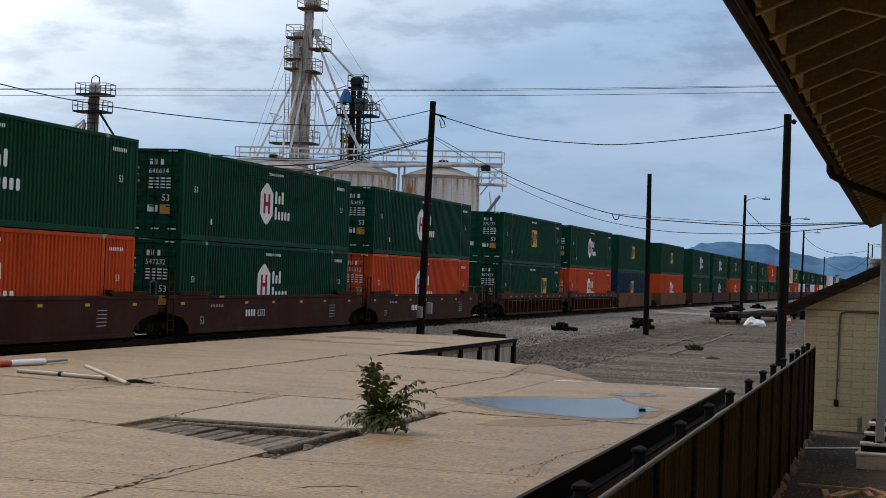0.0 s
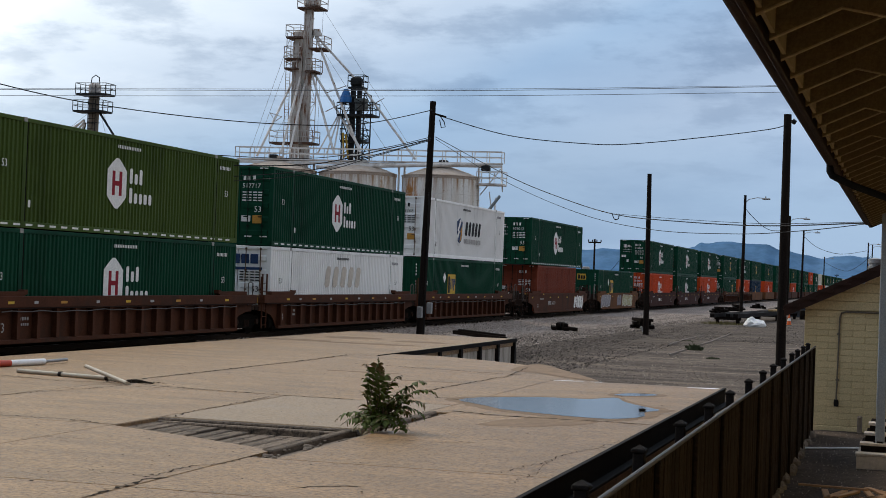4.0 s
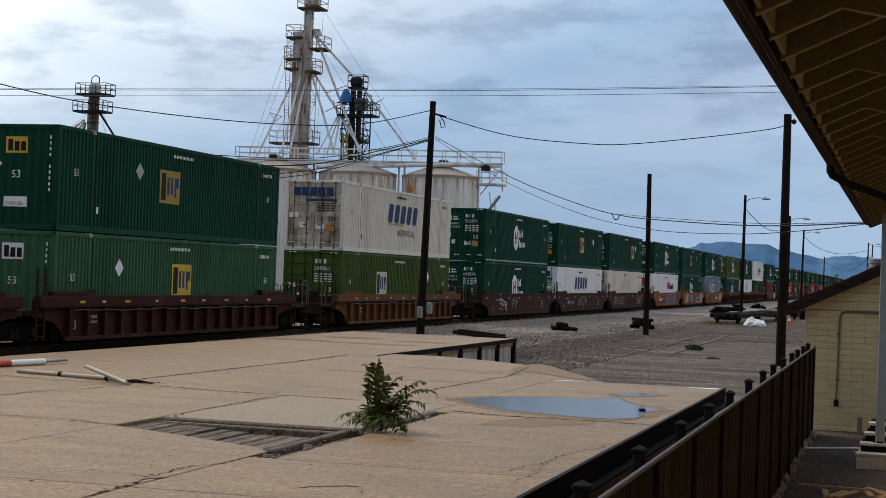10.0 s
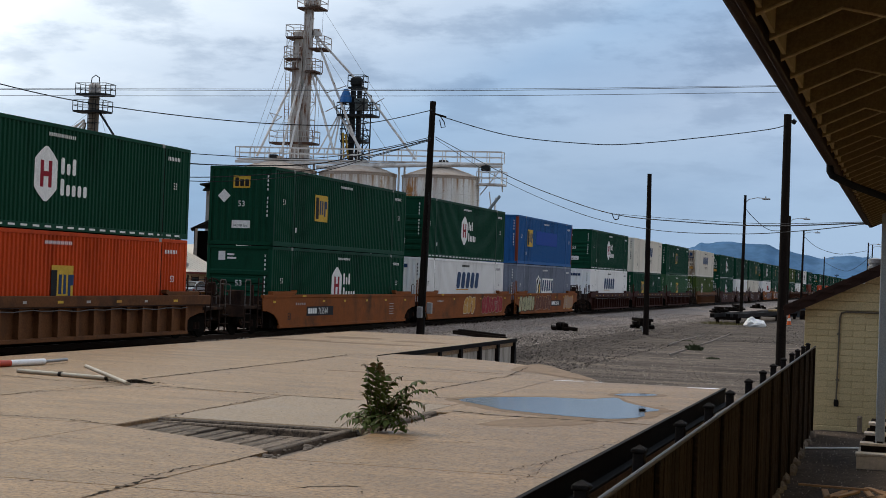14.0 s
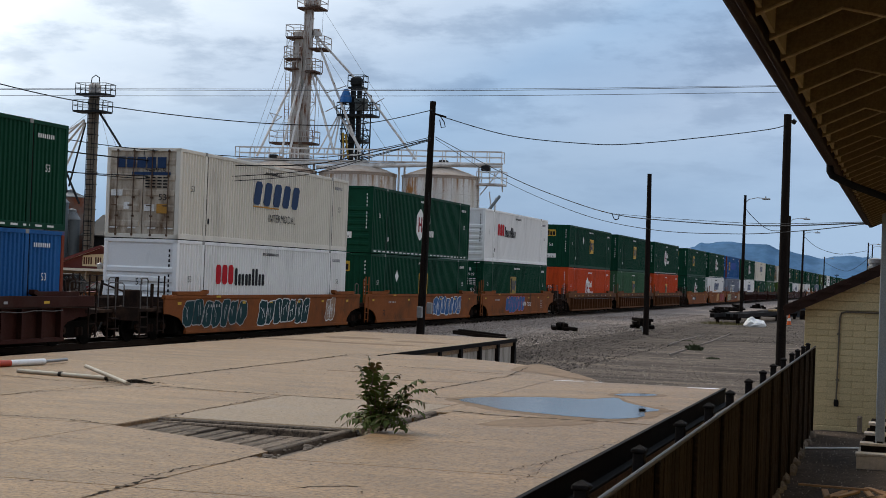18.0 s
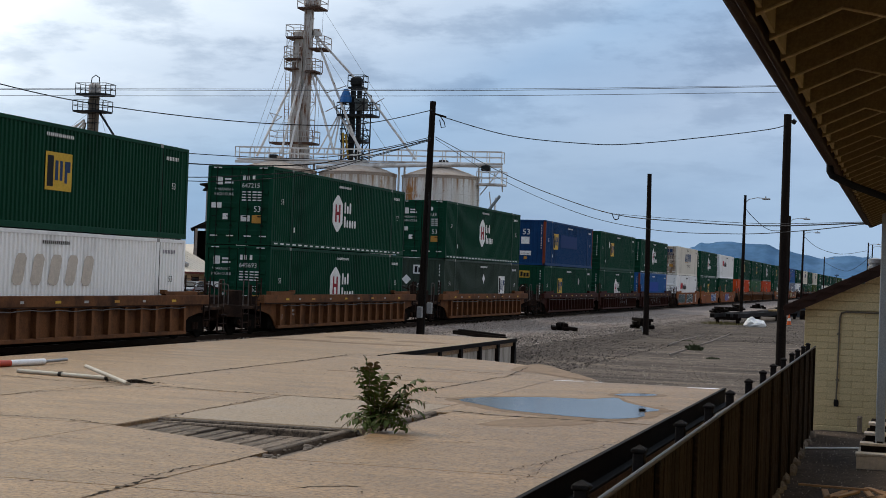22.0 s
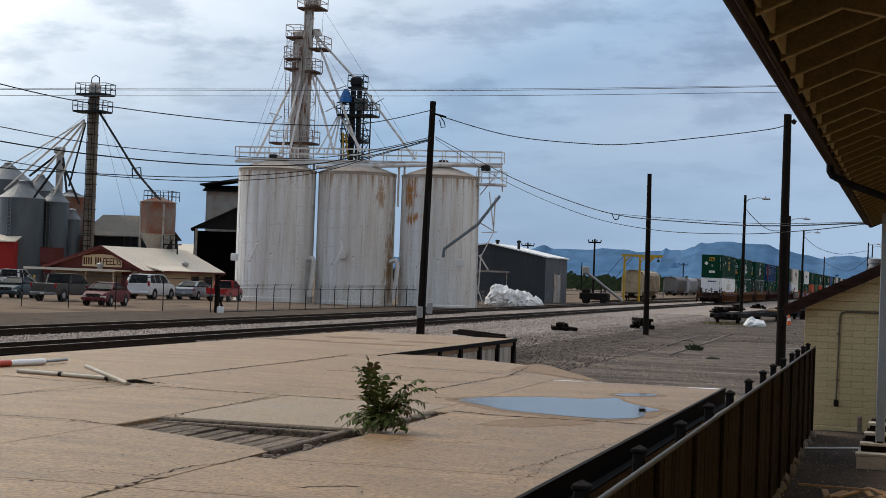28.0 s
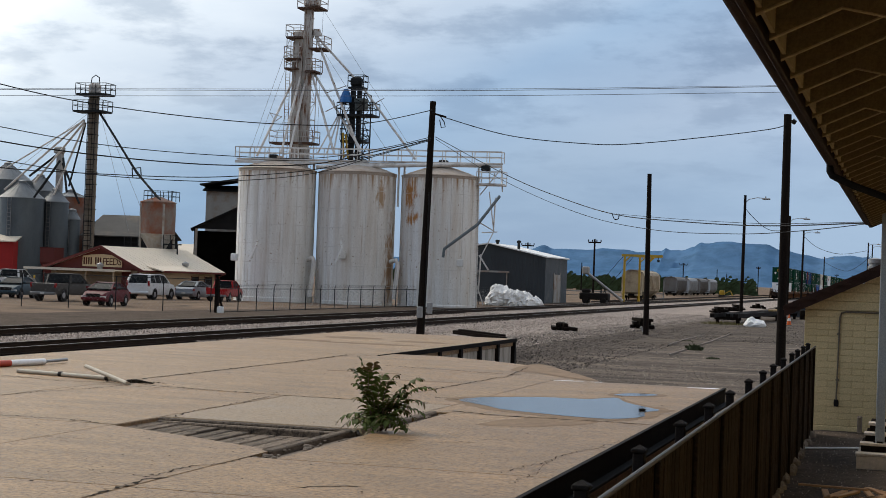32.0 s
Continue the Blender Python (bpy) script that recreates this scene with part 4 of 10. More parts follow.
def mark_hexagon(c, y, tint="white"):
    def emblem():
        s = Shape()
        w, h, z = 0.60, 0.74, 1.50
        flat(s, SIDE_X, [(-w * 0.14, z - h), (w * 0.14, z - h), (w * 0.58, z - h * 0.78), (w, z - h * 0.52), (w, z + h * 0.52), (w * 0.58, z + h * 0.78), (w * 0.14, z + h),
                         (-w * 0.14, z + h), (-w * 0.58, z + h * 0.78), (-w, z + h * 0.52), (-w, z - h * 0.52), (-w * 0.58, z - h * 0.78)])
        return s.mesh("emblem", INK["white"])

    def bars():
        s = Shape()
        for a, b, cc, d in ((-0.30, -0.13, 1.14, 1.86), (0.13, 0.30, 1.14, 1.86), (-0.13, 0.13, 1.43, 1.57)):
            flat(s, SIDE_X + 0.005, [(a, cc), (b, cc), (b, d), (a, d)])
        return s.mesh("emblem_inlay", INK["red"])

    e = part("emblem", cached("hexagon_e", emblem), None, c, "white six-sided emblem")
    e.location.y = y
    part("emblem_inlay", cached("hexagon_b", bars), None, e, "dark red bars of the emblem")

    def words():
        s = Shape()
        word_bars(s, SIDE_X, 0.80, 0.95, 1.54, 0.46, 3, seed=3, tall=(0, 2), fill=0.60)
        word_bars(s, SIDE_X, 0.80, 1.6, 0.96, 0.46, 5, seed=5, tall=(0,), fill=0.60)
        return s.mesh("lettering", INK["white"])
    part("lettering", cached("hexagon_w", words), None, c, "white lettering").location.y = y


def mark_square(c, y, tone="yellow", z=1.60, w=0.72, h=0.52):
    def panel():
        return flat(Shape(), SIDE_X, [(-w, z - h), (w, z - h), (w, z + h), (-w, z + h)]).mesh("emblem", INK[tone])

    def bars():
        s = Shape()
        flat(s, SIDE_X + 0.005, [(-0.62, z - 0.42), (-0.30, z - 0.42), (-0.30, z + 0.42), (-0.62, z + 0.42)], 0)
        for a, b, cc, d in ((-0.20, -0.04, -0.24, 0.30), (0.06, 0.20, -0.24, 0.30), (0.32, 0.46, -0.30, 0.30), (0.46, 0.62, 0.0, 0.30)):
            flat(s, SIDE_X + 0.005, [(a, z + cc), (b, z + cc), (b, z + d), (a, z + d)], 1)
        return s.mesh("emblem_inlay", [INK["black"], INK["blue"]])
    e = part("emblem", cached(("square_e", tone, z), panel), None, c, "yellow square emblem" if tone == "yellow" else "")
    e.location.y = y
    part("emblem_inlay", cached(("square_b", z), bars), None, e)


def mark_diamond(c, y, tone="white"):
    part("placard", cached(("dia", tone), lambda: flat(Shape(), SIDE_X, [(-0.27, 1.95), (0, 1.68), (0.27, 1.95), (0, 2.22)]).mesh("placard", INK[tone])), None, c, "white diamond placard").location.y = y


def mark_slanted(c, y, tone="blue", sub=True):
    def words():
        s = Shape()
        word_bars(s, SIDE_X, 0.0, 4.6, 1.42, 0.84, 5, 0.2, seed=11, fill=0.70 if tone == "blue" else 0.60)
        return s.mesh("lettering", INK[tone])
    part("lettering", cached(("slanted", tone), words), None, c, "blue slanted lettering" if tone == "blue" else "faded lettering").location.y = y
    if tone == "blue":
        part("underline", cached("slanted_u", lambda: flat(Shape(), SIDE_X, [(0.0, 1.33), (2.4, 1.33), (2.4, 1.38), (0.0, 1.38)]).mesh("underline", INK["amber"])), None, c).location.y = y
    if sub:
        part("subtitle", cached(("slanted_s", tone), lambda: text_shape("INTERMODAL", 0.40, "side", (SIDE_X + 0.016, 1.4, 0.86), 1.12).mesh("subtitle", INK["black"])), None, c).location.y = y


def mark_badge(c, y, low=False):
    """A shield and slanted lettering."""
    def shield():
        s = Shape()
        flat(s, SIDE_X, [(0, 0.70), (0.42, 0.88), (0.60, 1.30), (0.62, 2.02), (0.36, 2.08), (0.0, 2.26), (-0.36, 2.08), (-0.62, 2.02), (-0.60, 1.30), (-0.42, 0.88)][::-1], 2)
        flat(s, SIDE_X + 0.004, [(0, 0.80), (0.36, 0.96), (0.51, 1.32), (0.53, 1.94), (0.33, 1.99), (0.0, 2.14), (-0.33, 1.99), (-0.53, 1.94), (-0.51, 1.32), (-0.36, 0.96)][::-1], 0)
        flat(s, SIDE_X + 0.008, [(-0.34, 0.98), (0.02, 1.42), (-0.12, 1.50), (0.30, 1.98), (0.06, 2.06), (-0.40, 1.50), (-0.22, 1.42), (-0.48, 1.20)][::-1], 2)
        flat(s, SIDE_X + 0.008, [(0.02, 0.88), (0.34, 1.02), (0.47, 1.36), (0.49, 1.80), (0.14, 1.44), (0.26, 1.36)][::-1], 1)
        return s.mesh("emblem", [INK["blue"] if not low else INK["black"], INK["amber"] if not low else INK["yellow"], INK["white"]])
    part("emblem", cached(("shield", low), shield), None, c, "shield emblem").location.y = y

    def words():
        s = Shape()
        word_bars(s, SIDE_X, 1.1, 3.3, 1.25, 0.74, 5, 0.2, seed=11, fill=0.62)
        return s.mesh("lettering", INK["blue" if low else "black"])
    if low:
        part("lettering_plate", cached("badge_p", lambda: flat(Shape(), SIDE_X - 0.004, [(0.95, 1.16), (4.15, 1.16), (4.42, 2.08), (1.2, 2.08)]).mesh("lettering_plate", INK["white"])), None, c, "white backing of the lettering").location.y = y
    part("lettering", cached(("badge_w", low), words), None, c).location.y = y
    if not low:
        part("subtitle", cached("badge_s", lambda: word_bars(Shape(), SIDE_X, 0.9, 3.5, 0.84, 0.24, 10, seed=12).mesh("subtitle", INK["pale"])), None, c).location.y = y


def mark_bicolour(c, y):
    part("lettering", cached("bicolour_r", lambda: word_bars(Shape(), SIDE_X, 0.0, 1.55, 1.50, 0.66, 3, seed=21, fill=0.80).mesh("lettering", INK["scarlet"])), None, c, "red lettering").location.y = y
    part("lettering", cached("bicolour_b", lambda: word_bars(Shape(), SIDE_X, 1.6, 2.75, 1.46, 0.60, 9, seed=22, tall=(0, 5, 6), fill=0.66).mesh("lettering", INK["black"])), None, c, "black lettering").location.y = y


def mark_patch(c, y0, y1, tone="patch", z0=1.25, z1=2.1):
    s = Shape()
    n = 14
    top = [(y1 - (y1 - y0) * k / n, z1 + 0.05 * math.sin(k * 2.3)) for k in range(n + 1)]
    flat(s, SIDE_X, [(y0, z0), (y1, z0)] + top)
    part("overpaint", s, INK[tone], c, "darker blue painted-out patch")


def side_details(c, colour, dashes):
    tone = "black" if colour in ("white", "cream") else "white"
    for y in (0.85, 14.95):
        part("size_mark", cached(("53s", tone), lambda: text_shape("53", 0.29, "side", (SIDE_X + 0.016, 0, 1.55)).mesh("size_mark", INK[tone])), None, c).location.y = y
    part("small_print", cached(("warn", tone), lambda: word_bars(Shape(), SIDE_X, 7.2, 1.5, 2.54, 0.10, 14, seed=8, fill=0.5).mesh("small_print", INK[tone])), None, c)
    part("small_print", cached(("serial", tone), lambda: word_bars(Shape(), SIDE_X, 14.55, 0.9, 2.44, 0.12, 8, seed=9, fill=0.5).mesh("small_print", INK["grey" if tone == "black" else tone])), None, c)
    part("small_print", cached(("low", tone), lambda: word_bars(Shape(), SIDE_X, 2.25, 0.20, 0.55, 0.20, 1, seed=4, fill=0.6).mesh("small_print", INK[tone])), None, c)
    if dashes:
        def dash():
            s = Shape()
            y = 0.3
            while y < LEN - 0.5:
                s.box(WID / 2, WID / 2 + 0.004, y, y + 0.34, 0.06, 0.115)
                y += 0.62
            return s.mesh("reflective_tape", INK["white"])
        part("reflective_tape", cached("dash", dash), None, c)


def end_details(c, end, mark, number, colour):
    tone = "black" if colour in ("white", "cream") else "white"
    y = 0.018
    if end == "door":
        if mark == "hexagon":
            part("emblem", cached("e_hexagon", lambda: rear_flat(Shape(), y, -0.95, -0.70, 2.20, 2.50).mesh("emblem", INK["white"])), None, c)
            part("small_print", cached("e_hexagon2", lambda: rear_flat(rear_flat(Shape(), y, -0.62, -0.36, 2.37, 2.44), y, -0.62, -0.28, 2.24, 2.31).mesh("small_print", INK["white"])), None, c)
        if mark == "bicolour":
            def red():
                s = Shape()
                for x in (-0.80, -0.30, 0.20):
                    s.box(x, x + 0.42, y - 0.01, y, 1.9, 2.45)
                return s.mesh("lettering", INK["scarlet"])
            part("lettering", cached("e_bicolour", red), None, c, "red lettering")
        if mark.startswith("slanted"):
            def blue():
                s = Shape()
                for k in range(5):
                    s.box(-0.95 + 0.36 * k, -0.65 + 0.36 * k, y - 0.01, y, 2.25, 2.60)
                s.box(-0.4, 0.95, y - 0.01, y, 2.02, 2.12)
                return s.mesh("lettering", INK["blue"])
            part("lettering", cached("e_slanted", blue), None, c)
        if mark in ("hexagon", "bicolour"):
            part("warning", cached(("e_warn", tone), lambda: text_shape("WARNING", 0.15, "rear", (-1.0, y - 0.004, 1.98)).mesh("warning", INK[tone])), None, c)
            part("warning", cached(("e_high", tone), lambda: text_shape("HIGH CUBE", 0.15, "rear", (-1.02, y - 0.004, 1.80)).mesh("warning", INK[tone])), None, c)
        part("prefix", cached(("e_pre", tone), lambda: rear_flat(rear_flat(rear_flat(Shape(), y, 0.10, 0.20, 2.38, 2.56), y, 0.26, 0.36, 2.38, 2.56), y, 0.48, 0.58, 2.38, 2.56).mesh("prefix", INK[tone])), None, c)
        if number:
            part("number", cached(("num", number, tone), lambda: text_shape(number, 0.24, "rear", (0.06, y - 0.004, 2.10)).mesh("number", INK[tone])), None, c)
        part("size_mark", cached(("e_53", tone), lambda: text_shape("53'", 0.30, "rear", (0.55, y - 0.004, 1.22)).mesh("size_mark", INK[tone])), None, c)
        def fine():
            s = Shape()
            for z in (1.92, 1.82, 1.72, 1.62):
                for x in (0.08, 0.28, 0.50, 0.70):
                    s.box(x, x + 0.15, y - 0.01, y, z, z + 0.045)
            return s.mesh("small_print", INK[tone])
        part("small_print", cached(("e_fine", tone), fine), None, c)
        part("decal", cached("e_yel", lambda: rear_flat(Shape(), y, 0.50, 0.86, 0.80, 1.10).mesh("decal", INK["amber"])), None, c, "orange-yellow decal")
        part("decal", cached("e_wht", lambda: rear_flat(Shape(), y, 0.06, 0.42, 0.86, 1.08).mesh("decal", INK["white"])), None, c)
        part("decal", cached("e_wh2", lambda: rear_flat(Shape(), y, -0.66, -0.46, 0.92, 1.14).mesh("decal", INK["white"])), None, c)
        part("decal", cached("e_wh3", lambda: rear_flat(Shape(), y, -1.12, -0.72, 1.34, 1.54).mesh("decal", INK["white"])), None, c)
        def tape():
            s = Shape()
            for x in (-1.0, -0.35, 0.35, 0.95):
                s.box(x - 0.14, x + 0.14, y - 0.012, y - 0.002, 0.30, 0.345)
            for x in (-0.9, 0.9):
                s.box(x - 0.16, x + 0.16, -0.006, 0.0, HGT - 0.09, HGT - 0.05)
            return s.mesh("reflective_tape", INK["white"])
        part("reflective_tape", cached("e_tape", tape), None, c)
    else:
        yy = -0.002 if end == "ribbed" else 0.016
        big = colour in ("blue", "royal")
        part("size_mark", cached(("p_53", tone, end, big), lambda: text_shape("53", 0.52 if big else 0.30, "rear", (-0.15 - 0.08 * big, yy - 0.004, 1.95 if big else 1.42)).mesh("size_mark", INK[tone])), None, c)
        if big:
            part("decal", cached(("p_blank", end), lambda: rear_flat(Shape(), yy, -0.30, 0.24, 1.35, 1.80).mesh("decal", INK["white"])), None, c, "blank white panel")
            part("decal", cached(("p_amber", end), lambda: rear_flat(Shape(), yy, -0.10, 0.10, 0.36, 0.54).mesh("decal", INK["amber"])), None, c, "small orange decal")
        plate = part("decal", cached(("p_w", end), lambda: rear_flat(Shape(), yy, -0.36, 0.36, 0.62, 0.90).mesh("decal", INK["white"])), None, c, "white weight plate")
        part("weight", cached(("p_lbs", end), lambda: text_shape("24,000 lbs", 0.14, "rear", (-0.33, yy - 0.009, 0.67)).mesh("weight", INK["black"])), None, plate)
        def column():
            s = Shape()
            for k in range(10):
                if k != 4:
                    s.box(1.0, 1.05, yy - 0.008, yy, 2.50 - 0.16 * k, 2.59 - 0.16 * k)
            return s.mesh("serial", INK[tone])
        part("serial", cached(("p_col", tone, end), column), None, c)
        if mark.startswith("square") and not big:
            tone2 = "yellow" if colour in ("green", "orange") else "white"
            part("emblem", cached(("p_square", tone2, end), lambda: rear_flat(Shape(), yy, -0.35, 0.32, 2.10, 2.55).mesh("emblem", INK[tone2])), None, c)
            def bars():
                s = Shape()
                for x in (-0.28, -0.08, 0.12):
                    s.box(x, x + 0.15, yy - 0.012, yy - 0.005, 2.16, 2.48 if x < -0.2 else 2.42)
                return s.mesh("emblem_inlay", INK["black"])
            part("emblem_inlay", cached(("p_squareb", end), bars), None, c)
            d = part("placard", cached(("p_dia", end), lambda: Shape().prism([(1.80, -0.95), (2.05, -0.70), (1.80, -0.45), (1.55, -0.70)], yy - 0.008, yy, "y").mesh("placard", INK["white"])), None, c)
        elif mark == "hexagon":
            part("emblem", cached(("p_hexagon", end), lambda: rear_flat(Shape(), yy + 0.04, -0.85, -0.58, 2.35, 2.68).mesh("emblem", INK["white"])), None, c)
            part("small_print", cached(("p_hexagon2", end), lambda: rear_flat(rear_flat(Shape(), yy + 0.04, -0.50, -0.22, 2.53, 2.60), yy + 0.04, -0.50, -0.14, 2.40, 2.47).mesh("small_print", INK["white"])), None, c)
        elif mark.startswith("slanted"):
            def words():
                s = Shape()
                for k in range(5):
                    s.box(-0.45 + 0.2 * k, -0.28 + 0.2 * k, yy - 0.01, yy, 2.38, 2.56)
                return s.mesh("lettering", INK["blue"])
            part("lettering", cached(("p_sw", end), words), None, c)


# consist, from front to rear: offset of the rear end of its boxes, lower box, upper box, car colour, car side
# a box: paint, rear end, number on its door, then its marks (kind, place along the side)
CONSIST = [
    (81.6, ("orange", "door", "", ("hexagon", 7.1)), ("green", "door", "", ("hexagon", 7.1)), "brown", "ribbed"),
    (62.2, ("green", "door", "300429", ("square", 11.3)), ("green", "door", "275177", ("square", 8.1)), "brown", "ribbed"),
    (38.75, ("orange", "door", "351312", ("hexagon", 7.1)), ("green", "door", "650457", ("hexagon", 7.1)), "dark", "smooth"),
    (19.35, ("green", "door", "547232", ("hexagon", 7.1)), ("green", "door", "646614", ("hexagon", 7.1)), "dark", "smooth"),
    (0.0, ("orange", "door", "564103", ("hexagon", 7.1)), ("green", "door", "649164", ("hexagon", 7.2)), "dark", "smooth"),
    (-23.95, ("green", "plain", "", ("square", 5.7), ("diamond", 4.3)), None, "tan", "smooth"),
    (-46.95, ("rust", "door", ""), ("green", "door", "509012", ("hexagon", 7.2)), "brown", "smooth"),
    (-70.3, ("green", "plain", "", ("square", 5.4), ("diamond", 4.1)), ("white", "door", "944768", ("badge", 6.6)), "brown", "ribbed"),
    (-89.45, ("white", "door", "", ("slanted_pale", 5.8)), ("green", "door", "517717", ("hexagon", 7.0)), "brown", "ribbed"),
    (-108.8, ("green", "door", "548432", ("hexagon", 7.2)), ("olive", "door", "639254", ("hexagon", 7.2)), "brown", "ribbed"),
    (-132.0, ("grey", "door", "", ("badge_low", 5.9)), ("green", "door", "511453", ("hexagon", 7.2)), "orange", "smooth"),
    (-151.6, ("green", "door", "515199", ("hexagon", 7.2)), ("green", "door", "635076", ("square_pale", 6.9), ("diamond_dull", 11.6)), "orange", "smooth"),
    (-170.9, ("white", "door", "431369", ("bicolour", 8.8)), ("green", "door", "509791", ("hexagon", 7.2)), "orange", "smooth"),
    (-194.4, ("cream", "door", "102166", ("slanted_pale", 6.0)), ("green", "door", "686360", ("square", 11.1), ("diamond", 12.6)), "dark", "smooth"),
    (-213.6, ("white", "door", "945003", ("slanted", 6.0)), ("green", "door", "263250", ("square", 8.1), ("diamond", 12.3)), "dark", "smooth"),
    (-232.95, ("green", "door", "648874", ("hexagon", 7.2)), ("green", "door", "523237", ("hexagon", 7.2)), "dark", "smooth"),
    (-256.35, ("olive", "door", "245861", ("square_cream", 5.3), ("diamond", 12.4)), ("cream", "door", "950551", ("slanted", 5.9)), "tan", "ribbed"),
    (-279.75, ("light", "plain", "", ("square", 8.1), ("diamond", 3.8)), ("green", "plain", "", ("square_pale", 7.0), ("diamond_dull", 4.9)), "dark", "ribbed"),
    (-299.2, ("green", "plain", "", ("square", 5.3), ("diamond_dull", 11.5)), ("cream", "plain", "", ("slanted", 6.0)), "dark", "ribbed"),
    (-318.4, ("white", "plain", "", ("slanted_low", 5.7)), ("green", "ribbed", "", ("hexagon", 7.2)), "dark", "ribbed"),
    (-341.8, ("grey", "plain", "", ("badge_low", 6.0)), ("blue", "plain", "", ("square", 3.3), ("patch", 5.0, 11.2)), "orange", "smooth"),
    (-361.3, ("white", "plain", "", ("slanted_low", 6.2)), ("green", "ribbed", "", ("hexagon", 7.4)), "orange", "smooth"),
    (-380.5, ("green", "ribbed", "", ("hexagon", 7.1)), ("green", "plain", "", ("square", 5.0)), "orange", "smooth"),
    (-403.95, ("orange", "plain", "", ("square_down", 8.2)), ("green", "ribbed", "", ("hexagon", 7.1)), "tan", "ribbed"),
    (-423.4, ("light", "plain", "", ("square_pale", 8.2)), ("green", "plain", "", ("square", 8.3)), "tan", "ribbed"),
    (-442.95, ("orange", "plain", "", ("hexagon", 7.0)), ("green", "plain", "", ("square", 8.2), ("diamond", 5.0)), "tan", "ribbed"),
    (-466.15, ("green", "door", "634919", ("square_pale", 7.1)), ("white", "ribbed", "", ("bicolour", 3.0)), "orange", "smooth"),
    (-485.6, ("green", "plain", "", ("square", 8.0), ("diamond", 3.8)), ("green", "ribbed", "", ("hexagon", 7.2)), "orange", "smooth"),
    (-505.0, ("white", "ribbed", "", ("bicolour", 3.1)), ("cream", "door", "948958", ("slanted", 6.1)), "orange", "smooth"),
    (-528.35, ("blue", "plain", "", ("patch", 2.7, 4.5), ("patch", 5.2, 11.0)), ("green", "ribbed", "", ("hexagon", 7.2)), "dark", "ribbed"),
    (-547.7, ("green", "ribbed", "", ("hexagon", 7.2)), ("green", "ribbed", "", ("square", 5.2), ("diamond", 3.9)), "dark", "ribbed"),
    (-567.1, ("green", "plain", "", ("square", 5.0), ("diamond_dull", 11.4)), ("royal", "plain", "", ("square", 3.3), ("patch", 4.8, 10.4, "royal")), "dark", "ribbed"),
    (-590.4, ("sage", "plain", "", ("square_white", 12.0), ("diamond", 7.9)), ("green", "door", "647133", ("hexagon", 7.3)), "rusty", "ribbed"),
    (-613.6, ("green", "door", "645693", ("hexagon", 7.1)), ("green", "door", "647215", ("hexagon", 7.1)), "rusty", "ribbed"),
    (-637.0, ("white", "plain", "", ("slanted_pale", 5.7)), ("green", "plain", "", ("square", 7.9), ("diamond", 3.8)), "rusty", "ribbed"),
]
FLOOR_Z, TOP_Z = 0.66, 3.586
START_Y = 28.18                 # where offset 0 stands at the start

CAR_PAINT = {
    "dark": material("dark_brown_car_paint", (0.054, 0.019, 0.014), (0.037, 0.014, 0.011), 0.7, scale=0.6, bump=0.15, fine=20, spec=0.04, stain=(0.060, 0.034, 0.026), stain_amount=0.35, stain_scale=0.7),
    "brown": material("brown_car_paint", (0.094, 0.036, 0.020), (0.064, 0.027, 0.016), 0.75, scale=0.6, bump=0.15, fine=20, spec=0.05, stain=(0.043, 0.026, 0.019), stain_amount=0.35),
    "tan": material("ochre_car_paint", (0.154, 0.067, 0.029), (0.116, 0.052, 0.024), 0.75, scale=0.6, bump=0.15, fine=20, spec=0.05, stain=(0.056, 0.032, 0.022), stain_amount=0.35),
    "orange": material("orange_brown_car_paint", (0.253, 0.083, 0.025), (0.198, 0.066, 0.023), 0.75, scale=0.6, bump=0.15, fine=20, spec=0.05, stain=(0.086, 0.043, 0.024), stain_amount=0.32),
    "rusty": material("rusty_car_paint", (0.190, 0.085, 0.038), (0.130, 0.058, 0.028), 0.8, scale=0.6, bump=0.15, fine=20, spec=0.05, stain=(0.045, 0.027, 0.020), stain_amount=0.4),
}
CAR_WORD = {"dark": "dark brown", "brown": "reddish brown", "tan": "ochre brown", "orange": "orange-brown", "rusty": "rusty brown"}
BOX_WORD = {"green": "dark green", "olive": "olive green", "light": "pale green", "sage": "faded grey-green", "orange": "bright orange", "rust": "brick red", "white": "white",
            "cream": "dusty off-white", "grey": "slate grey", "blue": "blue", "royal": "royal blue", "navy": "navy blue"}
MARK_WORD = {"hexagon": "with a white and red emblem", "square": "with a yellow square emblem", "slanted": "with slanted blue lettering", "badge": "with a shield emblem and lettering", "bicolour": "with red and black lettering",
             "patch": "with darker painted-out patches"}

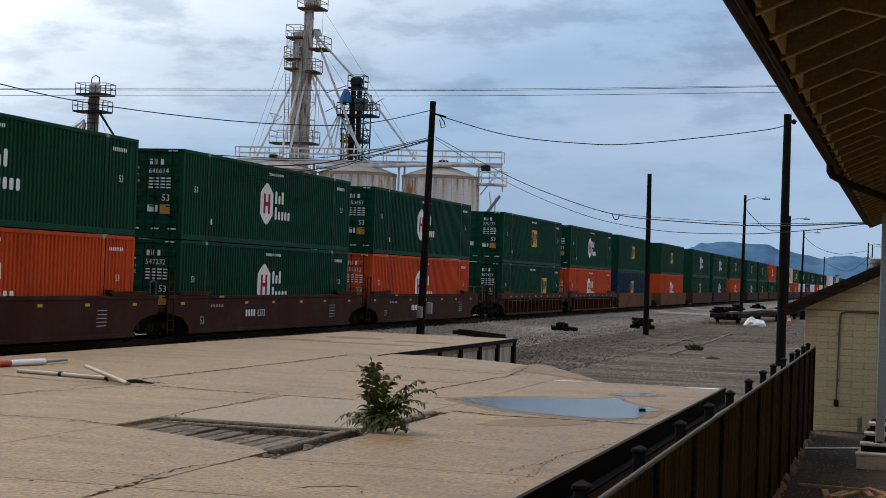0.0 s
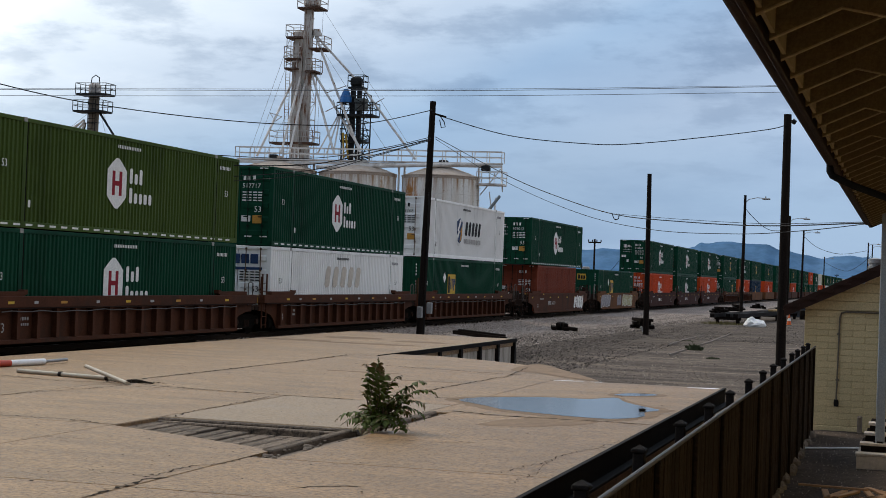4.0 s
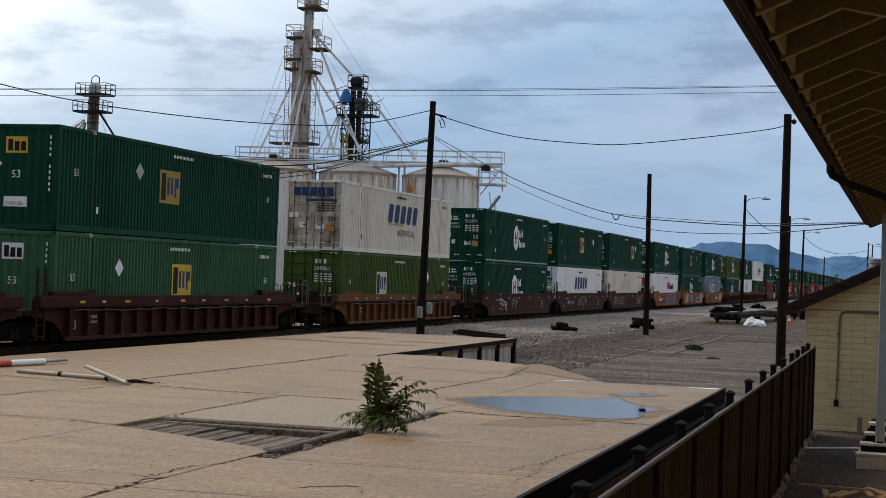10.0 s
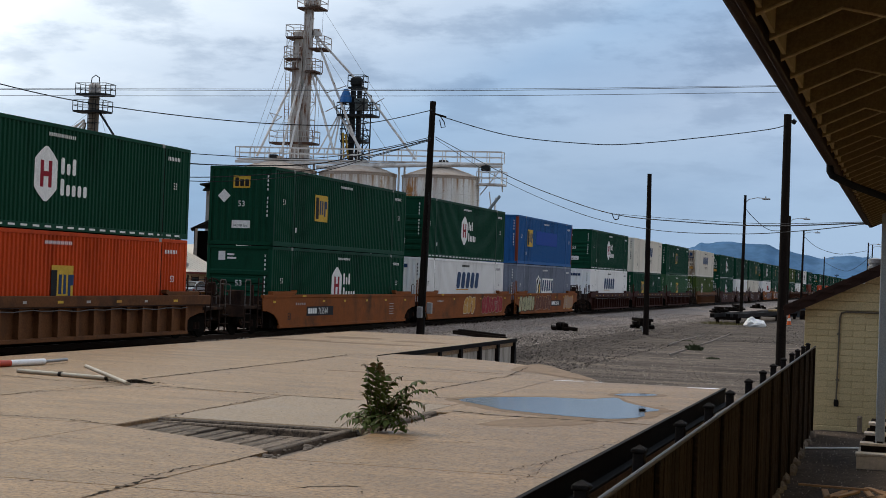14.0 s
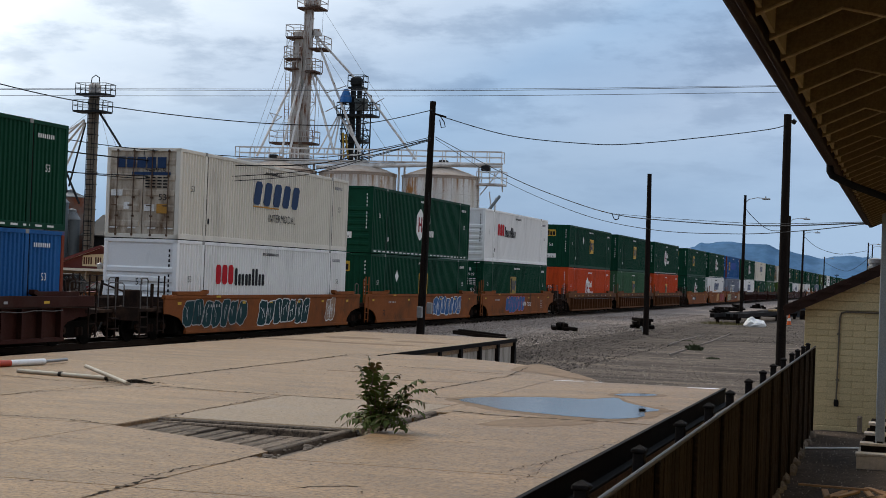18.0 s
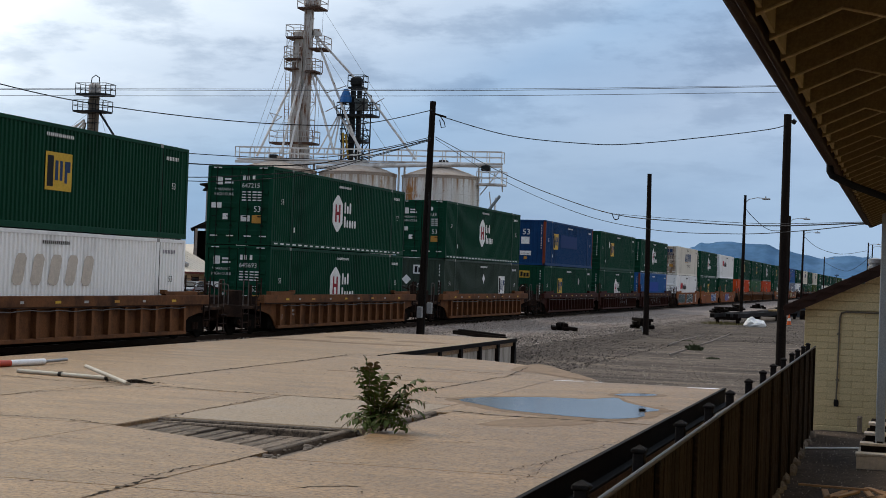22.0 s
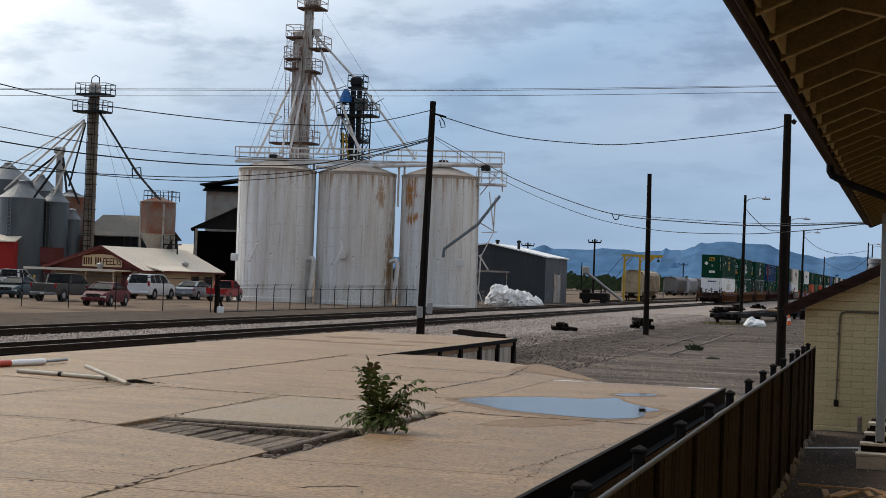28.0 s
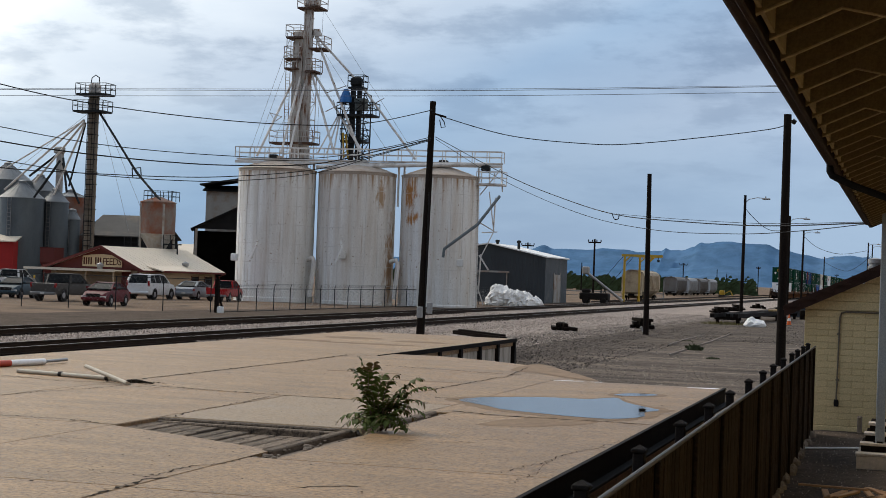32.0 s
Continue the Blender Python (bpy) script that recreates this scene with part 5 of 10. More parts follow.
# paint by vandals on the smooth cars: offset of the unit, then (start, end along the side, fill, outline)
GRAFFITI = {-23.95: [(0.1, 4.0, "grey", "white"), (7.2, 9.0, "grey", "black"), (9.5, 14.4, "pea", "white")], -46.95: [(12.7, 16.0, "white", "violet")],
            -132.0: [(2.1, 5.0, "black", "teal"), (13.0, 15.3, "pea", "amber")], -151.6: [(1.6, 3.9, "tan", "white"), (5.1, 7.7, "grey", "black"), (9.1, 13.0, "black", "white"), (13.3, 16.0, "tan", "white")],
            -170.9: [(6.0, 13.4, "violet", "pale"), (14.3, 15.6, "black", "grey")], -194.4: [(1.6, 6.5, "dark", "pale"), (12.6, 15.3, "dark", "pale")], -213.6: [(6.2, 7.4, "dark", "pale"), (8.0, 9.3, "dark", "pale")],
            -232.95: [(2.8, 4.6, "dark", "white"), (5.4, 7.0, "dark", "pale")], -341.8: [(0.0, 4.0, "pea", "black"), (4.3, 8.8, "wine", "tan"), (12.9, 16.0, "tan", "amber")], -361.3: [(6.9, 9.2, "amber", "cream"), (10.7, 15.2, "red", "tan")],
            -466.15: [(4.6, 9.2, "sky", "pink")], -485.6: [(9.1, 14.1, "sky", "white")], -505.0: [(0.2, 5.2, "deep", "pale"), (6.4, 11.4, "deep", "white"), (13.3, 14.3, "tan", "white")],
            -528.35: [(5.4, 10.9, "dark", "pale")], -547.7: [(8.0, 11.5, "dark", "pale")]}
CAR_NUMBER = {19.35: ("6373", 6.0, "white", None), 0.0: ("6373", 6.6, "white", None), 38.75: ("6373", 6.3, "white", None), -170.9: ("732503", 3.4, "white", "black"), -132.0: ("732503", 10.4, "white", "black"), -341.8: ("765544", 10.2, "white", "black"),
              -380.5: ("765544", 4.4, "white", "black"), -213.6: ("255498", 3.6, "pale", None), -466.15: ("732792", 9.8, "white", None), -46.95: ("646774", 5.4, "pale", None), -299.2: ("56044", 1.8, "pale", None)}


def stroke(s, x, pts, w):
    """A painted line of width w along (y, z) points."""
    for (a, b), (c, d) in zip(pts, pts[1:]):
        dy, dz = c - a, d - b
        n = math.hypot(dy, dz) or 1
        py, pz = -dz / n * w / 2, dy / n * w / 2
        ey, ez = dy / n * w / 2, dz / n * w / 2
        s.add([(x, a - ey + py, b - ez + pz), (x, a - ey - py, b - ez - pz), (x, c + ey - py, d + ez - pz), (x, c + ey + py, d + ez + pz)], [(0, 1, 2, 3)])


def build_graffiti(car, y0, y1, fill, line, seed):
    """Tall crowded pieces: angular bodies that overlap, each with a pale outline and inner strokes."""
    rnd = random.Random(seed)
    x = 1.526
    lo, hi = 0.70, 1.70
    n = max(2, round((y1 - y0) / 0.72))
    step = (y1 - y0) / n
    body, edge = Shape(), Shape()
    for k in range(n):
        cy, cz = y0 + step * (k + 0.5), (lo + hi) / 2 + rnd.uniform(-0.04, 0.04)
        hh, ww = (hi - lo) / 2 * rnd.uniform(0.86, 1.0), step * rnd.uniform(0.50, 0.62)
        if fill == "dark":
            for j in range(2):
                pts = [(cy + rnd.uniform(-ww, ww), cz + rnd.uniform(-hh, hh) * 0.8) for i in range(6)]
                stroke(edge, x + 0.003, pts, 0.022)
            continue
        m = 12
        ring = []
        for i in range(m):
            a = 2 * math.pi * (i + rnd.uniform(-0.25, 0.25)) / m
            ca, sa = math.cos(a), math.sin(a)
            q = rnd.uniform(0.72, 1.12)
            ring.append((cy + ww * q * math.copysign(abs(ca) ** 0.6, ca) + 0.16 * sa, cz + hh * min(1.0, q + 0.1) * math.copysign(abs(sa) ** 0.5, sa)))
        xx = x + 0.0004 * (k % 3)
        body.add([(xx, *p) for p in ring] + [(xx, cy, cz)], [(i, (i + 1) % m, m) for i in range(m)])
        stroke(edge, x + 0.003, ring + ring[:1], 0.036)
        for j in range(2):
            a, b = cy + ww * rnd.uniform(-0.5, 0.5), cz + hh * rnd.uniform(-0.1, 0.3)
            stroke(edge, x + 0.003, [(a, b - hh * rnd.uniform(0.3, 0.6)), (a + rnd.uniform(-0.08, 0.08), b), (a + rnd.uniform(-0.2, 0.2), b + hh * rnd.uniform(0.1, 0.5))], 0.030)
    if fill != "dark":
        part("graffiti_fill", body, INK[fill], car)["kind"] = "stuff"
    part("graffiti_outline", edge, INK[line], car)["kind"] = "stuff"


OFFSETS = [row[0] for row in CONSIST]
M_GRIMEPAINT = material("grimy_brown_ironwork", (0.034, 0.021, 0.017), (0.018, 0.013, 0.011), 0.8, scale=2, bump=0.3, fine=25, spec=0.03, stain=(0.075, 0.042, 0.026), stain_amount=0.30, stain_scale=1.6)
M_HANDRAIL = material("worn_grab_iron", (0.13, 0.115, 0.105), (0.055, 0.045, 0.04), 0.6, scale=5, spec=0.2)


def tube_rail(pts, r=0.018):
    return Shape().path(pts, r, 6)


def hand_brake(car, x, y, z, facing):
    """A brake wheel with spokes on its upright housing."""
    ring = [(x + 0.29 * math.cos(2 * math.pi * k / 20), y + 0.10 * facing, z + 0.29 * math.sin(2 * math.pi * k / 20)) for k in range(21)]
    w = part("brake_wheel", Shape().path(ring, 0.024, 6), M_GRIMEPAINT, car, "spoked hand-brake wheel")
    for k in range(3):
        a = math.pi * k / 3 + 0.3
        part("spoke", Shape().bar((x - 0.28 * math.cos(a), y + 0.10 * facing, z - 0.28 * math.sin(a)), (x + 0.28 * math.cos(a), y + 0.10 * facing, z + 0.28 * math.sin(a)), 0.022), M_GRIMEPAINT, w)
    part("brake_housing", Shape().bevelled(x - 0.14, x + 0.14, y - 0.07, y + 0.07, z - 0.26, z + 0.18, 0.04), M_GRIMEPAINT, car)
    part("brake_post", Shape().bar((x, y, 1.40), (x, y, z + 0.1), 0.08), M_GRIMEPAINT, car)


def pierced_plate(x0, z0, cols, rows, cell, y):
    """An upright plate with round holes, two centimetres thick."""
    s = Shape()
    n = 16
    for i in range(cols):
        for j in range(rows):
            cx, cz = x0 + (i + 0.5) * cell, z0 + (j + 0.5) * cell
            inner, outer = [], []
            for k in range(n):
                a = 2 * math.pi * k / n
                c, d = math.cos(a), math.sin(a)
                q = 0.5 * cell / max(abs(c), abs(d))
                inner.append((cx + 0.34 * cell * c, cz + 0.36 * cell * d))
                outer.append((cx + q * c, cz + q * d))
            for face in (0, 1):
                yy = y + 0.02 * face
                v = [(a, yy, b) for a, b in inner + outer]
                s.add(v, [((k, (k + 1) % n, n + (k + 1) % n, n + k) if face else (n + k, n + (k + 1) % n, (k + 1) % n, k)) for k in range(n)])
            s.add([(a, y + 0.02 * f, b) for f in (0, 1) for a, b in inner], [(k, (k + 1) % n, n + (k + 1) % n, n + k) for k in range(n)])
    return s


def end_gear(car, paint, rear, off):
    """Couplers, platform, steps and grab irons where two sets of cars meet; drawn for the rear end and turned about for the front."""
    turn = Matrix.Identity(4) if rear else pose(0, LEN, 0, 0, 0, 180)

    def put(name, key, make, mats, label="", parent=car):
        o = part(name, cached((name, key, rear), make), None, parent, label)
        o.matrix_basis = turn
        return o

    put("draft_sill", paint.name, lambda: Shape().bevelled(-0.42, 0.42, -2.95, 0.1, 0.84, 1.24, 0.04).mesh("draft_sill", M_GRIMEPAINT), None)
    put("end_deck", "", lambda: Shape().bevelled(-1.42, 1.42, -2.75, -1.1, 1.30, 1.40, 0.015).mesh("end_deck", M_GRIMEPAINT), None, "grated end platform")
    put("end_sill", paint.name, lambda: Shape().bevelled(-1.46, 1.46, -2.88, -2.74, 1.02, 1.44, 0.015).mesh("end_sill", M_GRIMEPAINT), None)
    put("coupler", "", lambda: Shape().bevelled(-0.11, 0.11, -3.45, -2.9, 0.86, 1.08, 0.03).bevelled(-0.19, 0.19, -3.66, -3.35, 0.80, 1.14, 0.06).mesh("coupler", M_UNDER), None, "cast knuckle coupler")
    put("air_hose", "", lambda: Shape().path([(0.34, -2.95, 1.02), (0.38, -3.12, 0.96), (0.36, -3.30, 0.72), (0.28, -3.50, 0.58), (0.20, -3.64, 0.62)], 0.028, 6).mesh("air_hose", M_DARK, True), None, "black air hose")
    put("cut_lever", "", lambda: Shape().path([(-1.3, -2.95, 1.18), (-0.5, -2.97, 1.18), (-0.2, -3.10, 1.05), (0.15, -3.12, 1.0)], 0.016, 5).mesh("cut_lever", M_HANDRAIL), None)
    for x in (1.47, -1.47):
        def steps(x=x):
            s = Shape()
            for y in (-2.80, -2.32):
                s.bar((x, y, 0.52), (x, y, 1.32), 0.045)
            for z in (0.54, 0.84, 1.14):
                s.bevelled(x - 0.14, x + 0.03, -2.80, -2.32, z - 0.02, z + 0.02, 0.008)
            return s.mesh("sill_step", M_GRIMEPAINT)
        put("sill_step", x, steps, None)

        def grab(x=x, y=-2.80):
            return tube_rail([(x, -2.80, 1.40), (x, -2.80, 2.26), (x, -2.74, 2.32), (x, -2.40, 2.32), (x, -2.34, 2.26), (x, -2.34, 1.40)]).mesh("grab_iron", M_HANDRAIL)
        put("grab_iron", x, grab, None)

        def inner(x=x):
            return tube_rail([(x * 0.62, -2.80, 1.40), (x * 0.62, -2.80, 2.10), (x * 0.58, -2.80, 2.15), (x * 0.30, -2.80, 2.15), (x * 0.26, -2.80, 2.10), (x * 0.26, -2.80, 1.40)]).mesh("grab_iron", M_HANDRAIL)
        put("grab_iron", ("in", x), inner, None)

        def side_ladder(x=x):
            s = Shape()
            for y in (-1.62, -1.20):
                s.bar((x, y, 0.62), (x, y, 2.40), 0.04)
            for k in range(6):
                s.rod((x, -1.62, 0.70 + 0.30 * k), (x, -1.20, 0.70 + 0.30 * k), 0.014, n=6)
            return s.mesh("ladder", M_GRIMEPAINT)
        put("ladder", ("gear", x), side_ladder, None)
    if off == -318.4 and rear:
        put("pierced_screen", "", lambda: pierced_plate(-1.42, 1.42, 2, 3, 0.44, -2.6).mesh("pierced_screen", M_GRIMEPAINT), None, "upright steel screen with round holes")
    if not rear:
        put("reservoir", "", lambda: Shape().lathe([(0.02, -0.55), (0.17, -0.50), (0.21, -0.40), (0.21, 0.40), (0.17, 0.50), (0.02, 0.55)], 14).mesh("reservoir", M_GRIMEPAINT, True), None).matrix_basis = turn @ pose(-0.4, -1.75, 1.62, 0, 90, 0)

    def rigging():
        s = Shape()
        s.bevelled(0.55, 1.05, -2.2, -1.85, 1.40, 1.95, 0.03)
        s.bevelled(-0.30, 0.25, -2.3, -1.7, 1.40, 1.72, 0.05)
        s.bar((0.30, -2.1, 1.40), (0.30, -2.1, 2.32), 0.09)
        s.bar((-0.55, -1.6, 1.40), (-0.45, -1.6, 2.20), 0.07)
        s.bar((-0.45, -1.6, 2.10), (0.55, -1.9, 1.85), 0.05)
        s.bar((1.20, -1.5, 1.40), (1.20, -1.5, 2.15), 0.08)
        s.path([(-1.2, -2.0, 1.45), (-0.8, -2.2, 1.85), (-0.4, -2.1, 1.90), (-0.1, -2.0, 1.6)], 0.025, 6)
        return s.mesh("brake_rigging", M_GRIMEPAINT)
    put("brake_rigging", "", rigging, None, "dark brake rigging and valve boxes")
    put("end_well_wall", "", lambda: Shape().box(-1.40, 1.40, -0.35, -0.29, 1.30, 1.72).mesh("end_well_wall", M_GRIMEPAINT), None)
    if rear or off % 3 < 1.6:
        hand_brake(car, 1.0 if not rear else -1.0, (LEN + 2.70) if not rear else -2.70, 2.05, 1 if not rear else -1)


def make_car(colour, style, off):
    paint = CAR_PAINT[colour]
    car = thing("well_car", (0, 0, 0), f"{CAR_WORD[colour]} {style}-sided well car of the container train", "rail car", "cars of the train")
    y0, y1, side = -0.7, LEN + 0.7, 1.50
    i = OFFSETS.index(off)
    open_front = i == 0 or OFFSETS[i - 1] - off > 21
    open_rear = i == len(OFFSETS) - 1 or off - OFFSETS[i + 1] > 21
    ribbed = style == "ribbed"
    for sx in (1, -1):
        def sheet(sx=sx):
            s = Shape()
            arch = [(y0 - 0.55, 1.70), (y0 - 0.55, 1.22), (y0 - 0.1, 1.20), (y0 + 0.55, 1.08), (y0 + 0.95, 0.85), (y0 + 1.1, 0.62)]
            s.prism(arch + [(LEN - a, b) for a, b in arch[::-1]], sx * (side - 0.11 * ribbed) - 0.02, sx * (side - 0.11 * ribbed) + 0.02, "x")
            return s.mesh("side_sheet", paint)
        part("side_sheet", cached(("sheet", sx, colour, ribbed), sheet), None, car)
        part("top_chord", cached(("chord", sx, colour, ribbed), lambda: Shape().bevelled(sx * side - 0.09 - (0.03 if sx < 0 and ribbed else 0), sx * side + 0.05 + 0.075 * ribbed * (sx > 0), y0 - 0.55, y1 + 0.55, 1.50 if ribbed else 1.68, 1.80, 0.015).mesh("top_chord", paint)), None, car)
        part("bottom_sill", cached(("sill", sx, colour), lambda: Shape().bevelled(sx * side - 0.05, sx * side + 0.07, y0 + 1.0, y1 - 1.0, 0.56, 0.68, 0.015).mesh("bottom_sill", paint)), None, car)
    if ribbed:
        rib = cached(("rib", colour), lambda: Shape().prism([(1.40, -0.025), (1.565, -0.025), (1.565, -0.075), (1.60, -0.075), (1.60, 0.075), (1.565, 0.075), (1.565, 0.025), (1.40, 0.025)], 0.68, 1.50, "z").mesh("side_post", paint))
        for k in range(16):
            part("side_post", rib, None, car).location.y = 0.5 + k * (LEN - 1.0) / 15
        part("chord_lip", cached(("lip", colour), lambda: Shape().box(1.60, 1.64, y0 - 0.4, y1 + 0.4, 1.475, 1.50).mesh("chord_lip", M_GRIMEPAINT)), None, car)

        def pipe():
            pts = [(1.625, 0.6 + 0.5 * k, 1.40 + 0.018 * math.sin(k * 1.9) + 0.012 * math.sin(k * 0.7)) for k in range(31)]
            return Shape().path(pts, 0.016, 5).mesh("brake_pipe", M_HANDRAIL)
        part("brake_pipe", cached("brake_pipe", pipe), None, car)
        for k, (y, w, tone) in enumerate(((0.9, 0.30, "yellow"), (2.2, 0.20, "pale"), (3.6, 0.34, "amber"), (5.6, 0.18, "pale"), (7.4, 0.30, "yellow"), (9.0, 0.24, "pale"), (10.8, 0.32, "amber"), (12.6, 0.18, "pale"), (14.6, 0.30, "yellow"))):
            part("reflector", cached(("rrefl", w, tone), lambda: Shape().box(1.626, 1.630, 0, w, 1.60, 1.67).mesh("reflector", INK[tone])), None, car).location.y = y
        part("stencil", cached(("stencil", colour), lambda: word_bars(word_bars(Shape(), 1.412, 1.72, 0.62, 1.16, 0.09, 5, seed=3, fill=0.6), 1.412, 1.72, 0.62, 1.02, 0.07, 6, seed=4, fill=0.6).mesh("stencil", INK["pale"])), None, car)["kind"] = "stuff"
    guard = cached(("guard", colour), lambda: Shape().prism([(-0.45, 1.80), (1.75, 1.80), (1.95, 1.86), (1.95, 1.97), (1.80, 1.97), (1.72, 1.92), (-0.45, 1.92)], 1.38, 1.56, "x").mesh("guide_plate", paint))
    part("guide_plate", guard, None, car)
    g2 = part("guide_plate", guard, None, car)
    g2.matrix_basis = pose(2.94, LEN, 0, 0, 0, 180)
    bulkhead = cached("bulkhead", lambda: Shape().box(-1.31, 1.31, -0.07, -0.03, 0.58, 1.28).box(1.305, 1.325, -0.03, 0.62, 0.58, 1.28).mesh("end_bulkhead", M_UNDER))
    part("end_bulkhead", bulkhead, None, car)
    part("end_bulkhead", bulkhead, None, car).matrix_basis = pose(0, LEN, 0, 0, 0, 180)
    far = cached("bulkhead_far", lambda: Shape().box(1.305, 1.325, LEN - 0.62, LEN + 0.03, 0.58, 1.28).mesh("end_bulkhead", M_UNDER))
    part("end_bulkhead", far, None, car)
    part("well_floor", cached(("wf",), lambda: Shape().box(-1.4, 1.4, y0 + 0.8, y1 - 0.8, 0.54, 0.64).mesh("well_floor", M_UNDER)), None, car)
    for y, is_open in ((-1.55, open_rear), (LEN + 0.15, open_front)):
        part("end_platform", cached(("ep",), lambda: Shape().bevelled(-1.40, 1.40, 0.0, 1.4, 1.25, 1.42, 0.02).mesh("end_platform", M_GRIMEPAINT)), None, car).location.y = y
        if not is_open:
            part("bolster", cached(("bol",), lambda: Shape().bevelled(-0.6, 0.6, 0.0, 1.4, 0.9, 1.26, 0.05).mesh("bolster", M_UNDER)), None, car).location.y = y

    def ladder():
        s = Shape()
        for a in (-0.20, 0.20):
            s.bar((1.52, a, 0.60), (1.52, a, 2.55), 0.045)
        for k in range(6):
            s.rod((1.52, -0.20, 0.72 + 0.30 * k), (1.52, 0.20, 0.72 + 0.30 * k), 0.015, n=6)
        s.bar((1.30, 0.2, 1.42), (1.30, 0.2, 2.45), 0.04)
        return s.mesh("ladder", paint)
    if open_rear:
        end_gear(car, paint, True, off)
    else:
        part("ladder", cached(("lad", colour), ladder), None, car).location.y = -1.05
    if open_front:
        end_gear(car, paint, False, off)
    else:
        part("stanchion", cached(("stan", colour), lambda: tube_rail([(1.46, -0.2, 1.42), (1.46, -0.2, 2.2), (1.46, 0.0, 2.26), (1.46, 0.2, 2.2), (1.46, 0.2, 1.42)], 0.022).mesh("stanchion", M_HANDRAIL)), None, car).location.y = LEN + 1.0
    part("reflector", cached(("refl0",), lambda: Shape().box(1.555, 1.562, 0, 0.36, 1.72, 1.78).mesh("reflector", INK["yellow"])), None, car, "yellow reflector").location.y = 2.6
    if style == "smooth":
        me = cached(("refl",), lambda: Shape().box(1.522, 1.528, 0, 0.26, 1.50, 1.58).mesh("reflector", INK["yellow"]))
        for y in (-0.3, 4.9, 7.4, 10.2, 12.8, 15.7):
            part("reflector", me, None, car, "yellow reflector").location.y = y

        def print_():
            s = Shape()
            for k in range(5):
                s.box(1.522, 1.527, 2.0 + 0.22 * k, 2.10 + 0.22 * k, 1.40, 1.49)
                s.box(1.522, 1.527, 13.5, 14.1, 0.92 + 0.11 * k, 0.945 + 0.11 * k)
            return s.mesh("small_print", INK["pale"])
        part("small_print", cached(("cprint",), print_), None, car)["kind"] = "stuff"
    part("car_mark", cached(("c53", colour == "orange", ribbed), lambda: text_shape("53", 0.36, "side", (1.53 - 0.11 * ribbed, 0.75 if ribbed else 1.15, 0.86)).mesh("car_mark", INK["black" if colour == "orange" else "pale"])), None, car)
    if off in CAR_NUMBER:
        num, y, tone, plate = CAR_NUMBER[off]
        if plate:
            part("number_plate", Shape().box(1.522, 1.526, y - 1.25, y + 1.75, 0.98, 1.34), INK[plate], car)
            part("prefix", word_bars(Shape(), 1.525, y - 1.1, 1.0, 1.06, 0.22, 4, seed=6), INK[tone], car)["kind"] = "stuff"
        else:
            part("prefix", word_bars(Shape(), 1.527 - 0.11 * ribbed, y - 1.05, 0.95, 1.05, 0.25, 4, seed=6, fill=0.6), INK[tone], car)["kind"] = "stuff"
        part("number", text_shape(num, 0.36, "side", (1.536 - 0.11 * ribbed, y, 1.04)), INK[tone], car)
    for j, (a, b, fill, line) in enumerate(GRAFFITI.get(off, ())):
        build_graffiti(car, a, b, fill, line, int(-off * 10) + j)

    def wheel_shape():
        s = Shape().lathe([(0.10, -0.11), (0.11, -0.07), (0.30, -0.05), (0.36, -0.06), (0.455, -0.06), (0.46, -0.03), (0.425, -0.02), (0.415, 0.06), (0.34, 0.06), (0.30, 0.02), (0.12, 0.03), (0.11, 0.08)], 24)
        s.lathe([(0.4195, -0.015), (0.4175, 0.05)], 24, caps=False, slot=1)
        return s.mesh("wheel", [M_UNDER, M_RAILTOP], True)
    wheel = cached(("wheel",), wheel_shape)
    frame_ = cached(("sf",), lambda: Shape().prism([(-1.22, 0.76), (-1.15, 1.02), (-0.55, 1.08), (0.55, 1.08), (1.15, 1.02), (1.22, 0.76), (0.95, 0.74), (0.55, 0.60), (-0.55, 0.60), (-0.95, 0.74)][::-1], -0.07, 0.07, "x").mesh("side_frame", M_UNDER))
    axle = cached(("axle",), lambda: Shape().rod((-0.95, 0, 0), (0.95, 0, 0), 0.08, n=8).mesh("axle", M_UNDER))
    bearing = cached(("bearing",), lambda: Shape().rod((1.06, 0, 0), (1.14, 0, 0), 0.11, n=12).rod((1.14, 0, 0), (1.16, 0, 0), 0.06, n=8).mesh("bearing_cap", M_GRIMEPAINT))
    spring = cached(("spring",), lambda: Shape().rod((1.08, -0.12, 0.66), (1.08, -0.12, 0.90), 0.07, n=8).rod((1.08, 0.12, 0.66), (1.08, 0.12, 0.90), 0.07, n=8).mesh("spring_nest", M_GRIMEPAINT))
    trucks = [-1.35 if open_rear else -1.60] + ([LEN + 1.35] if open_front else [])
    for y in trucks:
        for d in (-0.9, 0.9):
            for sx in (1, -1):
                w = part("wheel", wheel, None, car)
                w.matrix_basis = pose(sx * 0.755, y + d, RAIL_Z + 0.418, 0, -90 * sx, 0)
            part("axle", axle, None, car).location = (0, y + d, RAIL_Z + 0.42)
            part("bearing_cap", bearing, None, car).location = (0, y + d, RAIL_Z + 0.42)
        part("spring_nest", spring, None, car).location = (0, y, 0)
        for sx in (1, -1):
            part("side_frame", frame_, None, car).location = (sx * 1.0, y, 0)
    return car


